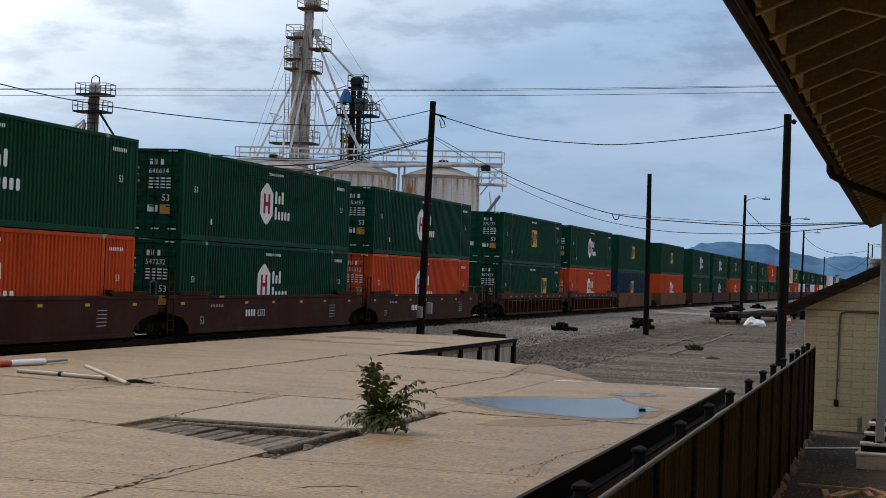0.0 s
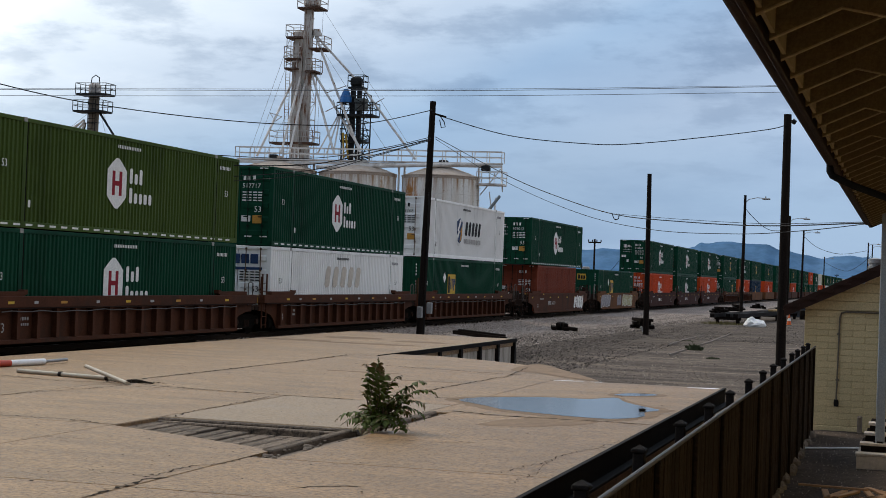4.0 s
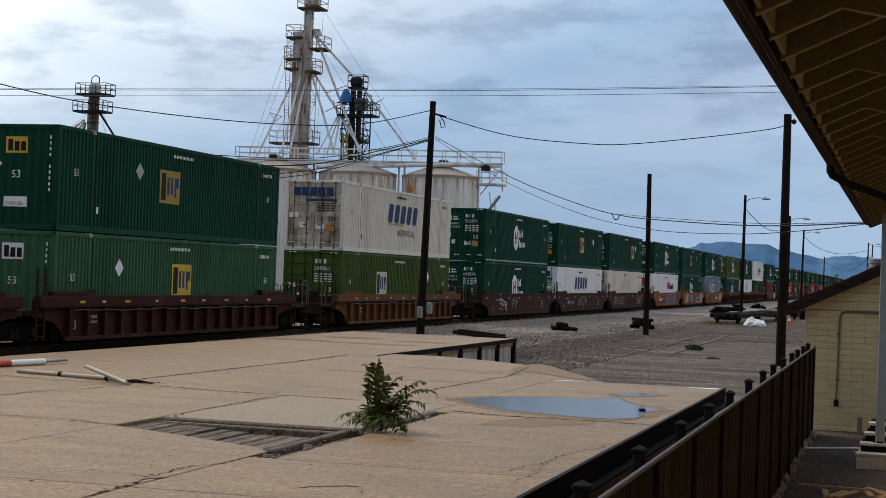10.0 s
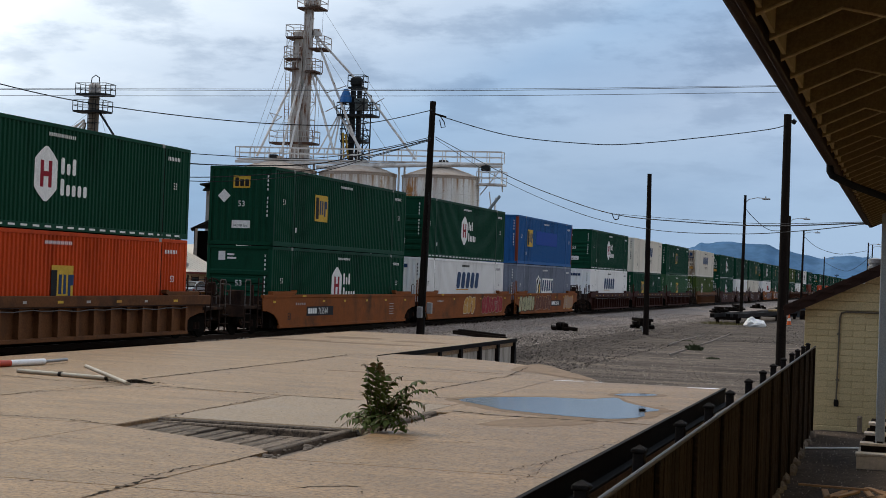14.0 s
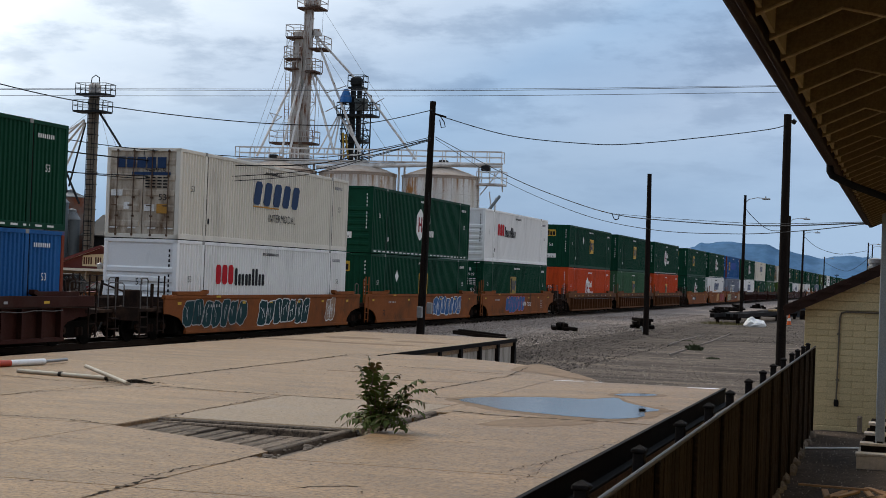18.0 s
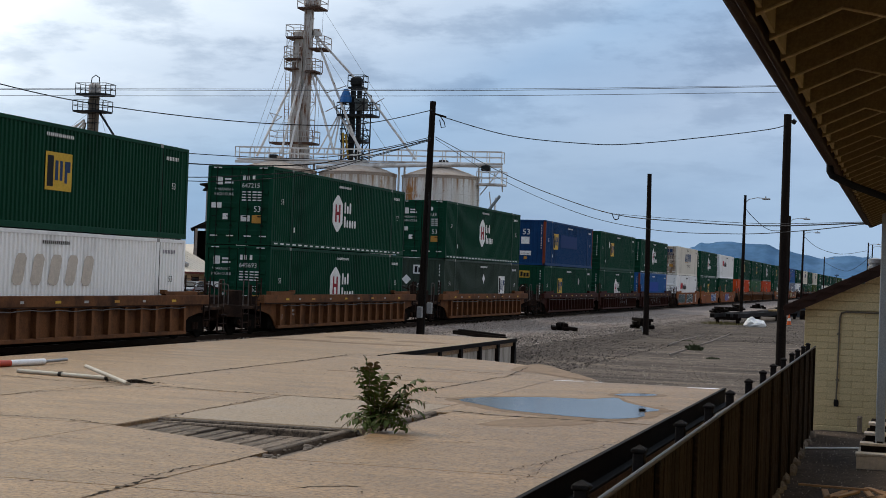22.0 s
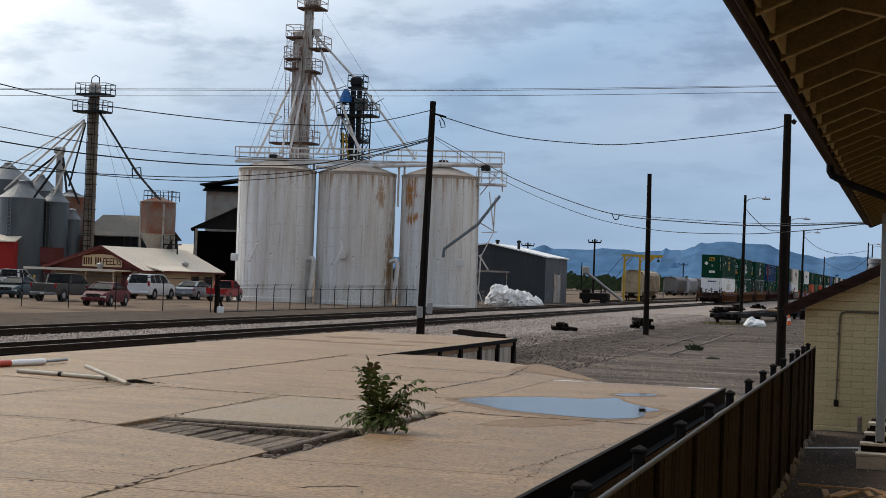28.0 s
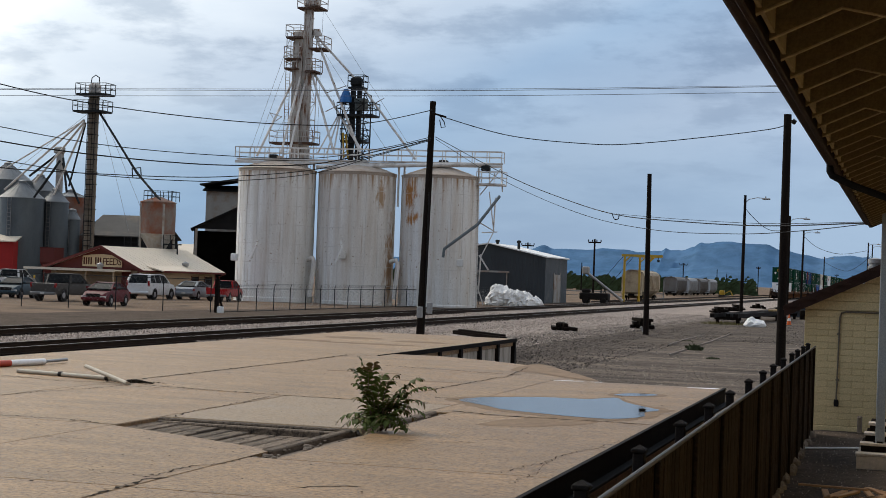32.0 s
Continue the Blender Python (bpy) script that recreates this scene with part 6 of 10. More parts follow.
MARKS = {"hexagon": lambda c, y: mark_hexagon(c, y), "square": lambda c, y: mark_square(c, y), "square_pale": lambda c, y: mark_square(c, y, "dull"), "square_cream": lambda c, y: mark_square(c, y, "cream"),
         "square_white": lambda c, y: mark_square(c, y, "white"), "square_down": lambda c, y: mark_square(c, y, "yellow", 1.42, 0.6, 0.55), "diamond": lambda c, y: mark_diamond(c, y),
         "diamond_dull": lambda c, y: mark_diamond(c, y, "pale"), "slanted": lambda c, y: mark_slanted(c, y), "slanted_low": lambda c, y: mark_slanted(c, y, "blue", False),
         "slanted_pale": lambda c, y: mark_slanted(c, y, "ghost", False), "badge": lambda c, y: mark_badge(c, y), "badge_low": lambda c, y: mark_badge(c, y, True), "bicolour": lambda c, y: mark_bicolour(c, y),
         "patch": lambda c, y, y1, tone="patch": mark_patch(c, y, y1, tone)}
MOVERS = []


def mark_stuff(c):
    for o in c.children_recursive:
        if o.name.split(".")[0] in ("reflective_tape", "small_print", "prefix", "serial"):
            o["kind"] = "stuff"


def describe(c, paint, marks):
    words = [MARK_WORD[m[0].split("_")[0]] for m in marks if m[0].split("_")[0] in MARK_WORD]
    tagged(c, f"{BOX_WORD[paint]} corrugated steel container {words[0] if words else 'without markings'}")


def build_train():
    for off, low, up, colour, style in CONSIST:
        car = make_car(colour, style, off)
        MOVERS.append((car, off, 0.0))
        for box, z in ((low, FLOOR_Z), (up, TOP_Z)):
            if not box:
                continue
            paint, end, number, *marks = box
            length = 12.19 if paint == "rust" else LEN
            c = make_container(paint, length, end)
            describe(c, paint, marks)
            kind = marks[0][0] if marks else ""
            for m, *where in marks:
                MARKS[m](c, *where)
            if length == LEN:
                side_details(c, paint, z == TOP_Z and kind == "hexagon" and end in ("door", "ribbed") and off < -40)
            end_details(c, end, kind, number, paint)
            mark_stuff(c)
            MOVERS.append((c, off + (LEN - length) / 2, z))


build_train()


def build_head_of_train():
    """The part of the train that is already far ahead: the same boxes with fewer parts."""
    rnd = random.Random(4)
    known = [("navy", "green"), ("orange", "green"), ("green", "green"), ("green", "green"), ("orange", "green"), ("green", "green"), ("green", "green"), ("green", "orange"), ("green", "green"),
             ("orange", "cream"), ("orange", "olive"), ("white", "green"), ("sage", "green"), ("white", "green"), ("orange", "green")]
    off, gaps = 81.6, [19.35, 23.4, 23.4, 19.35, 19.35, 23.4, 19.35, 19.35, 23.4]
    for k in range(34):
        off += gaps[k] if k < len(gaps) else (23.4 if k % 3 == 2 else 19.35)
        low, up = known[k] if k < len(known) else (rnd.choice(["green", "green", "orange", "white", "grey"]), rnd.choice(["green", "green", "green", "white", "cream", "blue"]))
        colour = "tan" if k in (0, 1) else ("dark" if k % 2 else "brown")
        car = thing("well_car", (0, 0, 0), f"{CAR_WORD[colour]} well car far along the container train", "rail car", "cars of the train")
        part("body", cached(("hb", colour), lambda: Shape().box(-1.52, 1.52, -0.6, LEN + 0.6, 0.62, 1.78).mesh("body", CAR_PAINT[colour])), None, car)
        for y in (-1.35, LEN + 1.35):
            part("truck", cached("htruck", lambda: Shape().bevelled(-1.05, 1.05, -1.25, 1.25, RAIL_Z, 1.1, 0.2).mesh("truck", M_UNDER)), None, car).location.y = y
        MOVERS.append((car, off, 0.0))
        for paint, z in ((low, FLOOR_Z), (up, TOP_Z)):
            c = thing("shipping_container", (0, 0, 0), "", "container", "containers on the train")
            mark = "square" if rnd.random() < 0.3 else "hexagon"
            describe(c, paint, [(mark,)] if k < 20 else [])
            h = WID / 2
            part("near_side", cached(("ns", paint, LEN), lambda: side_shape(h - 0.02, 0.16, HGT - 0.10, 1, 0.12, LEN - 0.12).mesh("near_side", PAINT[paint])), None, c)
            part("body", cached(("hbox", paint), lambda: Shape().box(-h, h - 0.06, 0.0, LEN, 0.0, HGT).box(h - 0.06, h, 0, LEN, 0, 0.16).box(h - 0.06, h, 0, LEN, HGT - 0.1, HGT).mesh("body", PAINT[paint])), None, c)
            if k < 20:
                MARKS[mark](c, 7.2)
            MOVERS.append((c, off, z))


build_head_of_train()


def train_y(off, t):
    """The train goes away at 29.1 m/s and eases off a little at the end."""
    late = 0.0 if t < 25 else -0.13 * (t - 25) ** 2
    return START_Y + 29.117 * t + off + late


# ---- grain elevator: legs, catwalk and spouts over the silos
M_PIPE = material("worn_white_pipe", (0.76, 0.75, 0.73), (0.60, 0.58, 0.56), 0.7, scale=1.5, stretch=(1, 1, 0.5), stain=(0.24, 0.15, 0.09), stain_amount=0.24, stain_scale=0.8)
M_LEG = material("weathered_grey_steel", (0.66, 0.645, 0.62), (0.42, 0.405, 0.385), 0.7, scale=1.4, stretch=(1.6, 1.6, 0.3), stain=(0.19, 0.09, 0.046), stain_amount=0.43, stain_scale=2.2, stain_stretch=(2.2, 2.2, 0.22), sharp=0.05)
M_DRIVEBOX = material("grey_green_drive_guard", (0.14, 0.165, 0.16), (0.10, 0.118, 0.115), 0.6, scale=2, stain=(0.10, 0.06, 0.04), stain_amount=0.3)
M_RUSTDECK = material("rusty_grating", (0.11, 0.06, 0.04), (0.07, 0.045, 0.035), 0.85, scale=2, stain=(0.30, 0.28, 0.26), stain_amount=0.25, stain_scale=2, spec=0.1)
M_CASING = material("dull_tan_casing", (0.25, 0.21, 0.165), (0.14, 0.115, 0.092), 0.8, scale=1.5, stretch=(1, 1, 0.5), spec=0.15)
M_LEGDARK = material("dark_leg_steel", (0.032, 0.035, 0.037), (0.020, 0.022, 0.024), 0.6, spec=0.05, scale=1.2)
M_BLUE = material("bright_blue_hood", (0.020, 0.16, 0.46), (0.02, 0.12, 0.36), 0.5, scale=2)
M_BIN = material("dull_galvanised_bin", (0.135, 0.160, 0.178), (0.090, 0.108, 0.122), 0.5, 0.4, scale=0.8, stretch=(1, 1, 0.3), bump=0.1, fine=12)
M_BINROOF = material("bin_roof", (0.21, 0.225, 0.235), (0.15, 0.16, 0.165), 0.55, 0.3, scale=0.8)
M_RUSTTANK = material("red_rust_tank", (0.25, 0.215, 0.19), (0.15, 0.125, 0.11), 0.8, scale=0.8, stretch=(1, 1, 0.3), stain=(0.20, 0.062, 0.028), stain_amount=0.52, stain_scale=0.6)
M_SHEET = material("aged_sheet_iron", (0.36, 0.35, 0.33), (0.27, 0.26, 0.24), 0.7, scale=0.8, stretch=(1, 1, 0.3), stain=(0.22, 0.13, 0.08), stain_amount=0.35)
M_BLACKROOF = material("black_sheet_roof", (0.022, 0.022, 0.023), (0.013, 0.013, 0.014), 0.8, spec=0.03, scale=1)
M_GREYROOF = material("grey_sheet_roof", (0.075, 0.073, 0.070), (0.050, 0.048, 0.046), 0.7, spec=0.1, scale=0.5, stain=(0.16, 0.13, 0.10), stain_amount=0.25, stain_scale=0.2)
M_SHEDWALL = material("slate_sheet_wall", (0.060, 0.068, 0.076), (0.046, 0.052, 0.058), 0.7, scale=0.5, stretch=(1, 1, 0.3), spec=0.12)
# same slate as the walls, lightened: brighter daylight on this side put into colour
M_SHEDWALL_LIT = material("lit_slate_sheet_wall", (0.105, 0.120, 0.135), (0.080, 0.092, 0.104), 0.7, scale=0.7, stretch=(1, 1, 0.3), stain=(0.16, 0.16, 0.16), stain_amount=0.25)
M_REDWALL = material("barn_red_wall", (0.120, 0.020, 0.016), (0.090, 0.017, 0.014), 0.75, scale=1.5)
M_TANWALL = material("tan_stucco", (0.36, 0.265, 0.165), (0.30, 0.22, 0.14), 0.85, scale=1)
M_TANROOF = material("cream_metal_roof", (0.72, 0.63, 0.50), (0.64, 0.56, 0.45), 0.6, scale=0.6, stretch=(1, 1, 1))
M_CREAM = material("cream_sign_board", (0.62, 0.47, 0.29), (0.54, 0.41, 0.25), 0.7, scale=3)


def railing(s, pts, h=1.0, every=1.5, r=0.025):
    """Posts and two rails along a line of points."""
    for a, b in zip(pts, pts[1:]):
        a, b = Vector(a), Vector(b)
        n = max(1, round((b - a).length / every))
        for k in range(n + 1):
            p = a.lerp(b, k / n)
            s.bar(p, p + Vector((0, 0, h)), r * 2)
        for z in (h * 0.5, h):
            s.bar(a + Vector((0, 0, z)), b + Vector((0, 0, z)), r * 2)


def platform(parent, at, x0, x1, y0, y1, mat, h=1.0):
    """A grating deck with its railing; at is the deck's middle."""
    x, y, z = at
    part("platform_deck", Shape().box(x + x0, x + x1, y + y0, y + y1, z - 0.16, z), M_RUSTDECK if mat is M_LEG else mat, parent)
    c = [Vector(p) for p in ((x + x0, y + y0, z), (x + x1, y + y0, z), (x + x1, y + y1, z), (x + x0, y + y1, z))]
    for k in range(4):
        a, b = c[k], c[(k + 1) % 4]
        n = max(1, round((b - a).length / 1.3))
        for j in range(n):
            p = a.lerp(b, j / n)
            part("railing_post", Shape().bar(p, p + Vector((0, 0, h)), 0.056), mat, parent)
        for up in (h * 0.5, h):
            part("railing_bar", Shape().bar(a + Vector((0, 0, up)), b + Vector((0, 0, up)), 0.056), mat, parent)


def lattice(s, x, y, w, z0, z1, step=1.6, r=0.04):
    for dx in (-w, w):
        for dy in (-w, w):
            s.bar((x + dx, y + dy, z0), (x + dx, y + dy, z1), r * 2)
    z = z0
    flip = 1
    while z < z1 - 0.1:
        t = min(z1, z + step)
        for a, b, c, d in ((-w, -w, w, -w), (w, -w, w, w), (-w, w, w, w), (-w, -w, -w, w)):
            s.bar((x + a, y + b, t), (x + c, y + d, t), r * 1.4)
            s.bar((x + (a if flip > 0 else c), y + (b if flip > 0 else d), z), (x + (c if flip > 0 else a), y + (d if flip > 0 else b), t), r * 1.2)
        z, flip = t, -flip


def build_main_leg():
    leg = thing("elevator_leg", (-50.17, 132.34, 1.42), "tall weathered grey steel grain elevator leg with platforms and spouts", "grain elevator")
    base = Vector(leg.location)

    def rel(p):
        return Vector(p) - base

    tall, short = rel((-50.63, 131.80, 26.13)), rel((-51.39, 131.62, 23.25))
    for top, w, name in ((tall, 0.29, "casing"), (short, 0.37, "casing")):
        s = Shape().box(top.x - w, top.x + w, top.y - w, top.y + w, -2.0, top.z)
        part(name, s, M_LEG, leg)
        z = 3.0
        f = Shape()
        while z < top.z:
            f.box(top.x - w - 0.05, top.x + w + 0.05, top.y - w - 0.05, top.y + w + 0.05, z, z + 0.08)
            z += 1.55
        part("casing_flange", f, M_LEG, leg)
        for sx in (-1, 1):
            part("corner_angle", Shape().bar((top.x + sx * (w + 0.03), top.y - w - 0.03, 4.0), (top.x + sx * (w + 0.03), top.y - w - 0.03, top.z - 0.8), 0.07), M_LEG, leg)
    s = Shape().bevelled(tall.x - 0.5, tall.x + 0.9, tall.y - 0.5, tall.y + 0.5, tall.z - 0.7, tall.z + 0.7, 0.3)
    part("leg_head", s, M_LEG, leg)
    s = Shape().bevelled(short.x - 0.5, short.x + 0.6, short.y - 0.4, short.y + 0.4, short.z - 0.6, short.z + 0.3, 0.2)
    part("leg_head", s, M_LEG, leg)
    for at, x0, x1 in ((rel((-50.42, 131.87, 25.49)), -1.05, 1.1), (rel((-51.57, 131.58, 22.89)), -0.75, 0.6), (rel((-49.70, 132.13, 21.98)), -0.65, 0.72), (rel((-51.66, 131.58, 21.02)), -0.75, 0.6),
                       (rel((-50.11, 132.04, 20.00)), -0.5, 0.42), (rel((-51.63, 131.61, 20.19)), -0.75, 0.4), (rel((-51.58, 131.73, 13.75)), -2.0, 2.0)):
        platform(leg, at, x0, x1, -0.9, 0.9, M_LEG)
    s = Shape()
    for k in range(70):
        s.rod((short.x - 0.98, short.y - 0.5, 2 + 0.28 * k), (short.x - 0.60, short.y - 0.5, 2 + 0.28 * k), 0.02, n=4)
    for x in (-0.98, -0.60):
        s.bar((short.x + x, short.y - 0.5, 1.0), (short.x + x, short.y - 0.5, 21.8), 0.05)
    part("ladder", s, M_LEG, leg)
    s = Shape()
    lattice(s, (tall.x + short.x) / 2, tall.y + 0.5, 0.75, 8.0, 18.5, 1.6, 0.028)
    part("lattice_frame", s, M_LEG, leg)
    pipes = [((-50.21, 131.96, 23.29), (-45.46, 131.32, 18.69), (-40.26, 130.84, 12.42)), ((-50.11, 131.99, 23.19), (-47.69, 130.68, 18.61), (-44.72, 129.55, 12.73)), ((-50.35, 131.98, 19.94), (-46.83, 128.95, 12.56)),
             ((-50.11, 132.05, 19.85), (-44.73, 129.54, 13.12)), ((-51.79, 131.57, 19.30), (-53.11, 127.15, 12.23)), ((-51.07, 131.77, 20.31), (-51.19, 127.70, 12.49)), ((-50.80, 131.86, 19.34), (-50.50, 127.89, 12.52)),
             ((-47.33, 130.83, 16.05), (-48.21, 128.55, 12.60)), ((-47.24, 130.85, 16.06), (-47.47, 128.76, 12.63)), ((-47.15, 130.88, 16.06), (-46.92, 128.92, 12.65))]
    for k, pts in enumerate(pipes):
        part("spout", Shape().path([rel(p) for p in pts], 0.105 if k < 7 else 0.07, 8), M_PIPE, leg, "worn white grain spout", smooth=True)
    part("spout_head", Shape().rod(rel((-49.99, 132.02, 23.69)), rel((-49.92, 132.05, 23.10)), 0.30, 0.45, 10), M_LEG, leg, smooth=True)
    braces = [((-48.37, 130.50, 17.95), (-46.71, 130.96, 18.64)), ((-48.37, 130.52, 16.35), (-47.08, 130.88, 17.08)), ((-45.39, 131.38, 16.51), (-43.56, 131.88, 17.70)), ((-47.70, 130.68, 18.85), (-47.48, 130.75, 17.84)), ((-47.74, 130.69, 17.35), (-47.44, 130.79, 16.39)),
              ((-44.68, 131.56, 17.61), (-44.28, 131.69, 16.65))]
    for p, q in braces:
        part("spout_brace", Shape().bar(rel(p), rel(q), 0.07), M_LEG, leg)
    s = Shape()
    tri = [rel(p) for p in ((-52.93, 129.22, 16.09), (-52.48, 129.36, 15.38), (-51.94, 129.51, 15.78), (-52.93, 129.22, 16.09))]
    for p, q in zip(tri, tri[1:]):
        s.bar(p, q, 0.06)
    part("spout_brace", s, M_LEG, leg)
    guys = [((-49.42, 132.16, 25.29), (-40.27, 130.83, 12.76)), ((-49.51, 132.13, 25.18), (-48.29, 128.53, 12.46)), ((-52.23, 131.39, 22.72), (-53.80, 126.95, 12.25)), ((-52.31, 131.40, 20.85), (-53.34, 127.08, 12.27)), ((-49.26, 132.26, 21.60), (-42.33, 130.24, 12.68)),
            ((-50.63, 131.90, 19.83), (-52.42, 127.35, 12.30))]
    for p, q in guys:
        part("guy_wire", Shape().rod(rel(p), rel(q), 0.016, n=4), M_GALV, leg)


def build_second_leg():
    leg = thing("elevator_leg", (-45.31, 131.64, 1.59), "dark steel grain elevator leg with a bright blue hood", "grain elevator")
    base = Vector(leg.location)

    def rel(p):
        return Vector(p) - base

    top = rel((-45.84, 131.20, 19.16))
    for dx in (-0.28, 0.28):
        part("casing", Shape().box(top.x + dx - 0.17, top.x + dx + 0.17, top.y - 0.2, top.y + 0.2, 2, top.z - 0.3), M_LEGDARK, leg)
    part("leg_head", Shape().bevelled(top.x - 0.5, top.x + 0.45, top.y - 0.4, top.y + 0.4, top.z - 0.55, top.z + 0.25, 0.15), M_LEGDARK, leg)
    platform(leg, rel((-45.78, 131.23, 18.53)), -0.68, 0.72, -0.6, 0.6, M_LEGDARK)
    platform(leg, rel((-45.66, 131.30, 16.16)), -1.6, 1.6, -1.0, 1.0, M_LEGDARK)
    platform(leg, rel((-45.59, 131.36, 13.94)), -1.35, 0.75, -0.9, 0.9, M_LEGDARK)
    b = rel((-45.36, 131.38, 17.05))
    part("drive_box", Shape().bevelled(b.x - 0.5, b.x + 0.5, b.y - 0.7, b.y + 0.1, b.z - 0.55, b.z + 0.5, 0.05), M_DRIVEBOX, leg, "grey-green drive guard")
    h = rel((-46.55, 131.02, 17.78))
    part("hood", Shape().lathe([(0.50, h.z - 0.62), (0.50, h.z - 0.2), (0.20, h.z + 0.5), (0.1, h.z + 0.55)], 14, (h.x, h.y - 0.5)), M_BLUE, leg, "bright blue funnel hood", smooth=True)
    s = Shape()
    lattice(s, top.x, top.y + 0.2, 0.95, 2.0, top.z - 1.2, 1.5, 0.045)
    part("lattice_frame", s, M_LEGDARK, leg)
    for p, q in (((-46.53, 130.04, 14.53), (-46.42, 130.11, 12.37)), ((-46.30, 130.11, 14.40), (-46.05, 130.22, 12.29))):
        part("spout", Shape().rod(rel(p), rel(q), 0.09, n=8), material("yellow_pipe", (0.42, 0.27, 0.03), rough=0.6) if q[0] < -46.0 else M_PIPE, leg, smooth=True)


def build_catwalk():
    walkway = thing("catwalk", (-54.70, 126.70, 11.84), "galvanised steel catwalk bridging the silo tops", "catwalk")
    base = Vector(walkway.location)

    def rel(p):
        return Vector(p) - base

    a, b = rel((-54.31, 125.77, 11.86)), rel((-32.89, 131.91, 12.19))
    s = Shape()
    s.bar(a, b, 0.9, 0.10)
    part("deck", s, M_PIPE, walkway)
    part("girder", Shape().bar(a + Vector((0, -0.45, -0.25)), b + Vector((0, -0.45, -0.25)), 0.10, 0.22), M_PIPE, walkway)
    for dy in (-0.45, 0.45):
        s = Shape()
        railing(s, [a + Vector((0, dy, 0.05)), b + Vector((0, dy, 0.05))], 0.95, 1.25, 0.03)
        part("railing", s, M_PIPE, walkway)
    part("conveyor_tube", Shape().rod(rel((-47.74, 127.15, 11.36)), rel((-34.04, 131.06, 12.11)), 0.16, n=10), M_PIPE, walkway, smooth=True)
    for px_ in ((-48.09, 127.57, 11.20), (-41.25, 129.53, 11.31), (-48.82, 127.36, 11.17), (-40.80, 129.66, 11.33)):
        p = rel(px_)
        part("support", Shape().bar((p.x, p.y, p.z - 3.0), (p.x, p.y, p.z + 0.6), 0.14), M_PIPE, walkway)
    # stair tower at the end silo
    c = rel((-33.75, 131.69, 10.50))
    platform(walkway, c, -1.1, 1.1, -0.8, 0.8, M_PIPE)
    s = Shape()
    for p, q in (((-34.81, 131.36, 12.16), (-34.72, 131.59, 0.08)), ((-32.99, 131.88, 12.23), (-32.87, 131.96, 9.87)), ((-33.92, 131.66, 9.83), (-33.45, 131.84, 6.53)), ((-33.40, 131.81, 9.37), (-33.49, 131.83, 6.43)), ((-34.41, 131.57, 6.40), (-33.18, 131.92, 6.49)),
                 ((-33.49, 131.83, 6.43), (-34.44, 131.60, 4.36)), ((-34.57, 131.51, 7.20), (-33.41, 131.86, 6.53)), ((-34.64, 131.45, 9.56), (-33.06, 131.87, 11.76)), ((-34.44, 131.59, 4.59), (-34.57, 131.61, 1.27)), ((-34.78, 131.53, 2.21), (-34.13, 131.75, 0.34))):
        s.bar(rel(p), rel(q), 0.09)
    part("stair_frame", s, M_PIPE, walkway)
    s = Shape()
    for k in range(58):
        p = rel((-34.88, 131.14, 11.67)) + Vector((-0.05, 0, -0.2 * k))
        s.rod(p, p + Vector((0.4, 0, 0)), 0.02, n=4)
    part("ladder", s, M_PIPE, walkway)
    part("motor", Shape().bevelled(*[v for p, w in zip(rel((-34.15, 131.14, 11.78)), (0.35, 0.3, 0.25)) for v in (p - w, p + w)], 0.06), M_LEGDARK, walkway)
    s = Shape().path([rel((-32.60, 129.96, 9.38)), rel((-33.77, 127.59, 6.92)), rel((-35.90, 125.45, 4.82)), rel((-35.97, 125.44, 4.14))], 0.13, 8)
    part("discharge_spout", s, M_BIN, walkway, "grey discharge pipe", smooth=True)
    part("chute", Shape().bar(rel((-34.07, 129.62, 4.47)), rel((-33.31, 129.86, 3.28)), 0.35, 0.12), M_PIPE, walkway)


build_main_leg()
build_second_leg()
build_catwalk()


def silo_fittings():
    for silo, (px_, d) in zip(SILOS, (((-51.77, 127.54, 12.04), 0), ((-44.51, 129.62, 11.88), 0), ((-37.95, 131.50, 12.08), 0))):
        x, y, z = Vector(px_) - Vector(silo.location)
        part("roof_vent", Shape().bevelled(x - 0.35, x + 0.35, y - 0.35, y + 0.35, z - 0.45, z + 0.35, 0.08), M_LEGDARK, silo, "dark roof vent")
    # small doors and spouts on the fronts
    for k, pts in ((0, ((-51.42, 124.01, 5.06), (-51.54, 123.78, 4.35), (-51.88, 123.59, 3.50))), (1, ((-44.89, 125.88, 5.17), (-44.68, 125.64, 4.61), (-45.10, 125.43, 3.38)))):
        base = Vector(SILOS[k].location)
        part("side_spout", Shape().path([Vector(p) - base for p in pts], 0.11, 8), M_SILO, SILOS[k], smooth=True)
    for k, p in ((0, (-53.57, 124.25, 3.60)), (2, (-35.42, 128.83, 3.76)), (1, (-44.79, 126.13, 4.06))):
        q = Vector(p) - Vector(SILOS[k].location)
        part("hatch", Shape().bevelled(q.x - 0.3, q.x + 0.3, q.y - 0.15, q.y + 0.15, q.z - 0.3, q.z + 0.3, 0.05), M_SILO, SILOS[k])
    for k, p, q in ((0, (-47.65, 126.78, 3.70), (-47.82, 126.78, 0.54)), (1, (-40.95, 128.70, 3.76), (-41.04, 128.73, 0.56))):
        base = Vector(SILOS[k].location)
        a, b = Vector(p) - base, Vector(q) - base
        part("downpipe", Shape().path([a + Vector((-0.6, 0.3, -0.1)), a + Vector((0, 0, 0.05)), a + Vector((0.15, 0, -0.3)), b], 0.2, 8), M_SILO, SILOS[k], smooth=True)


silo_fittings()


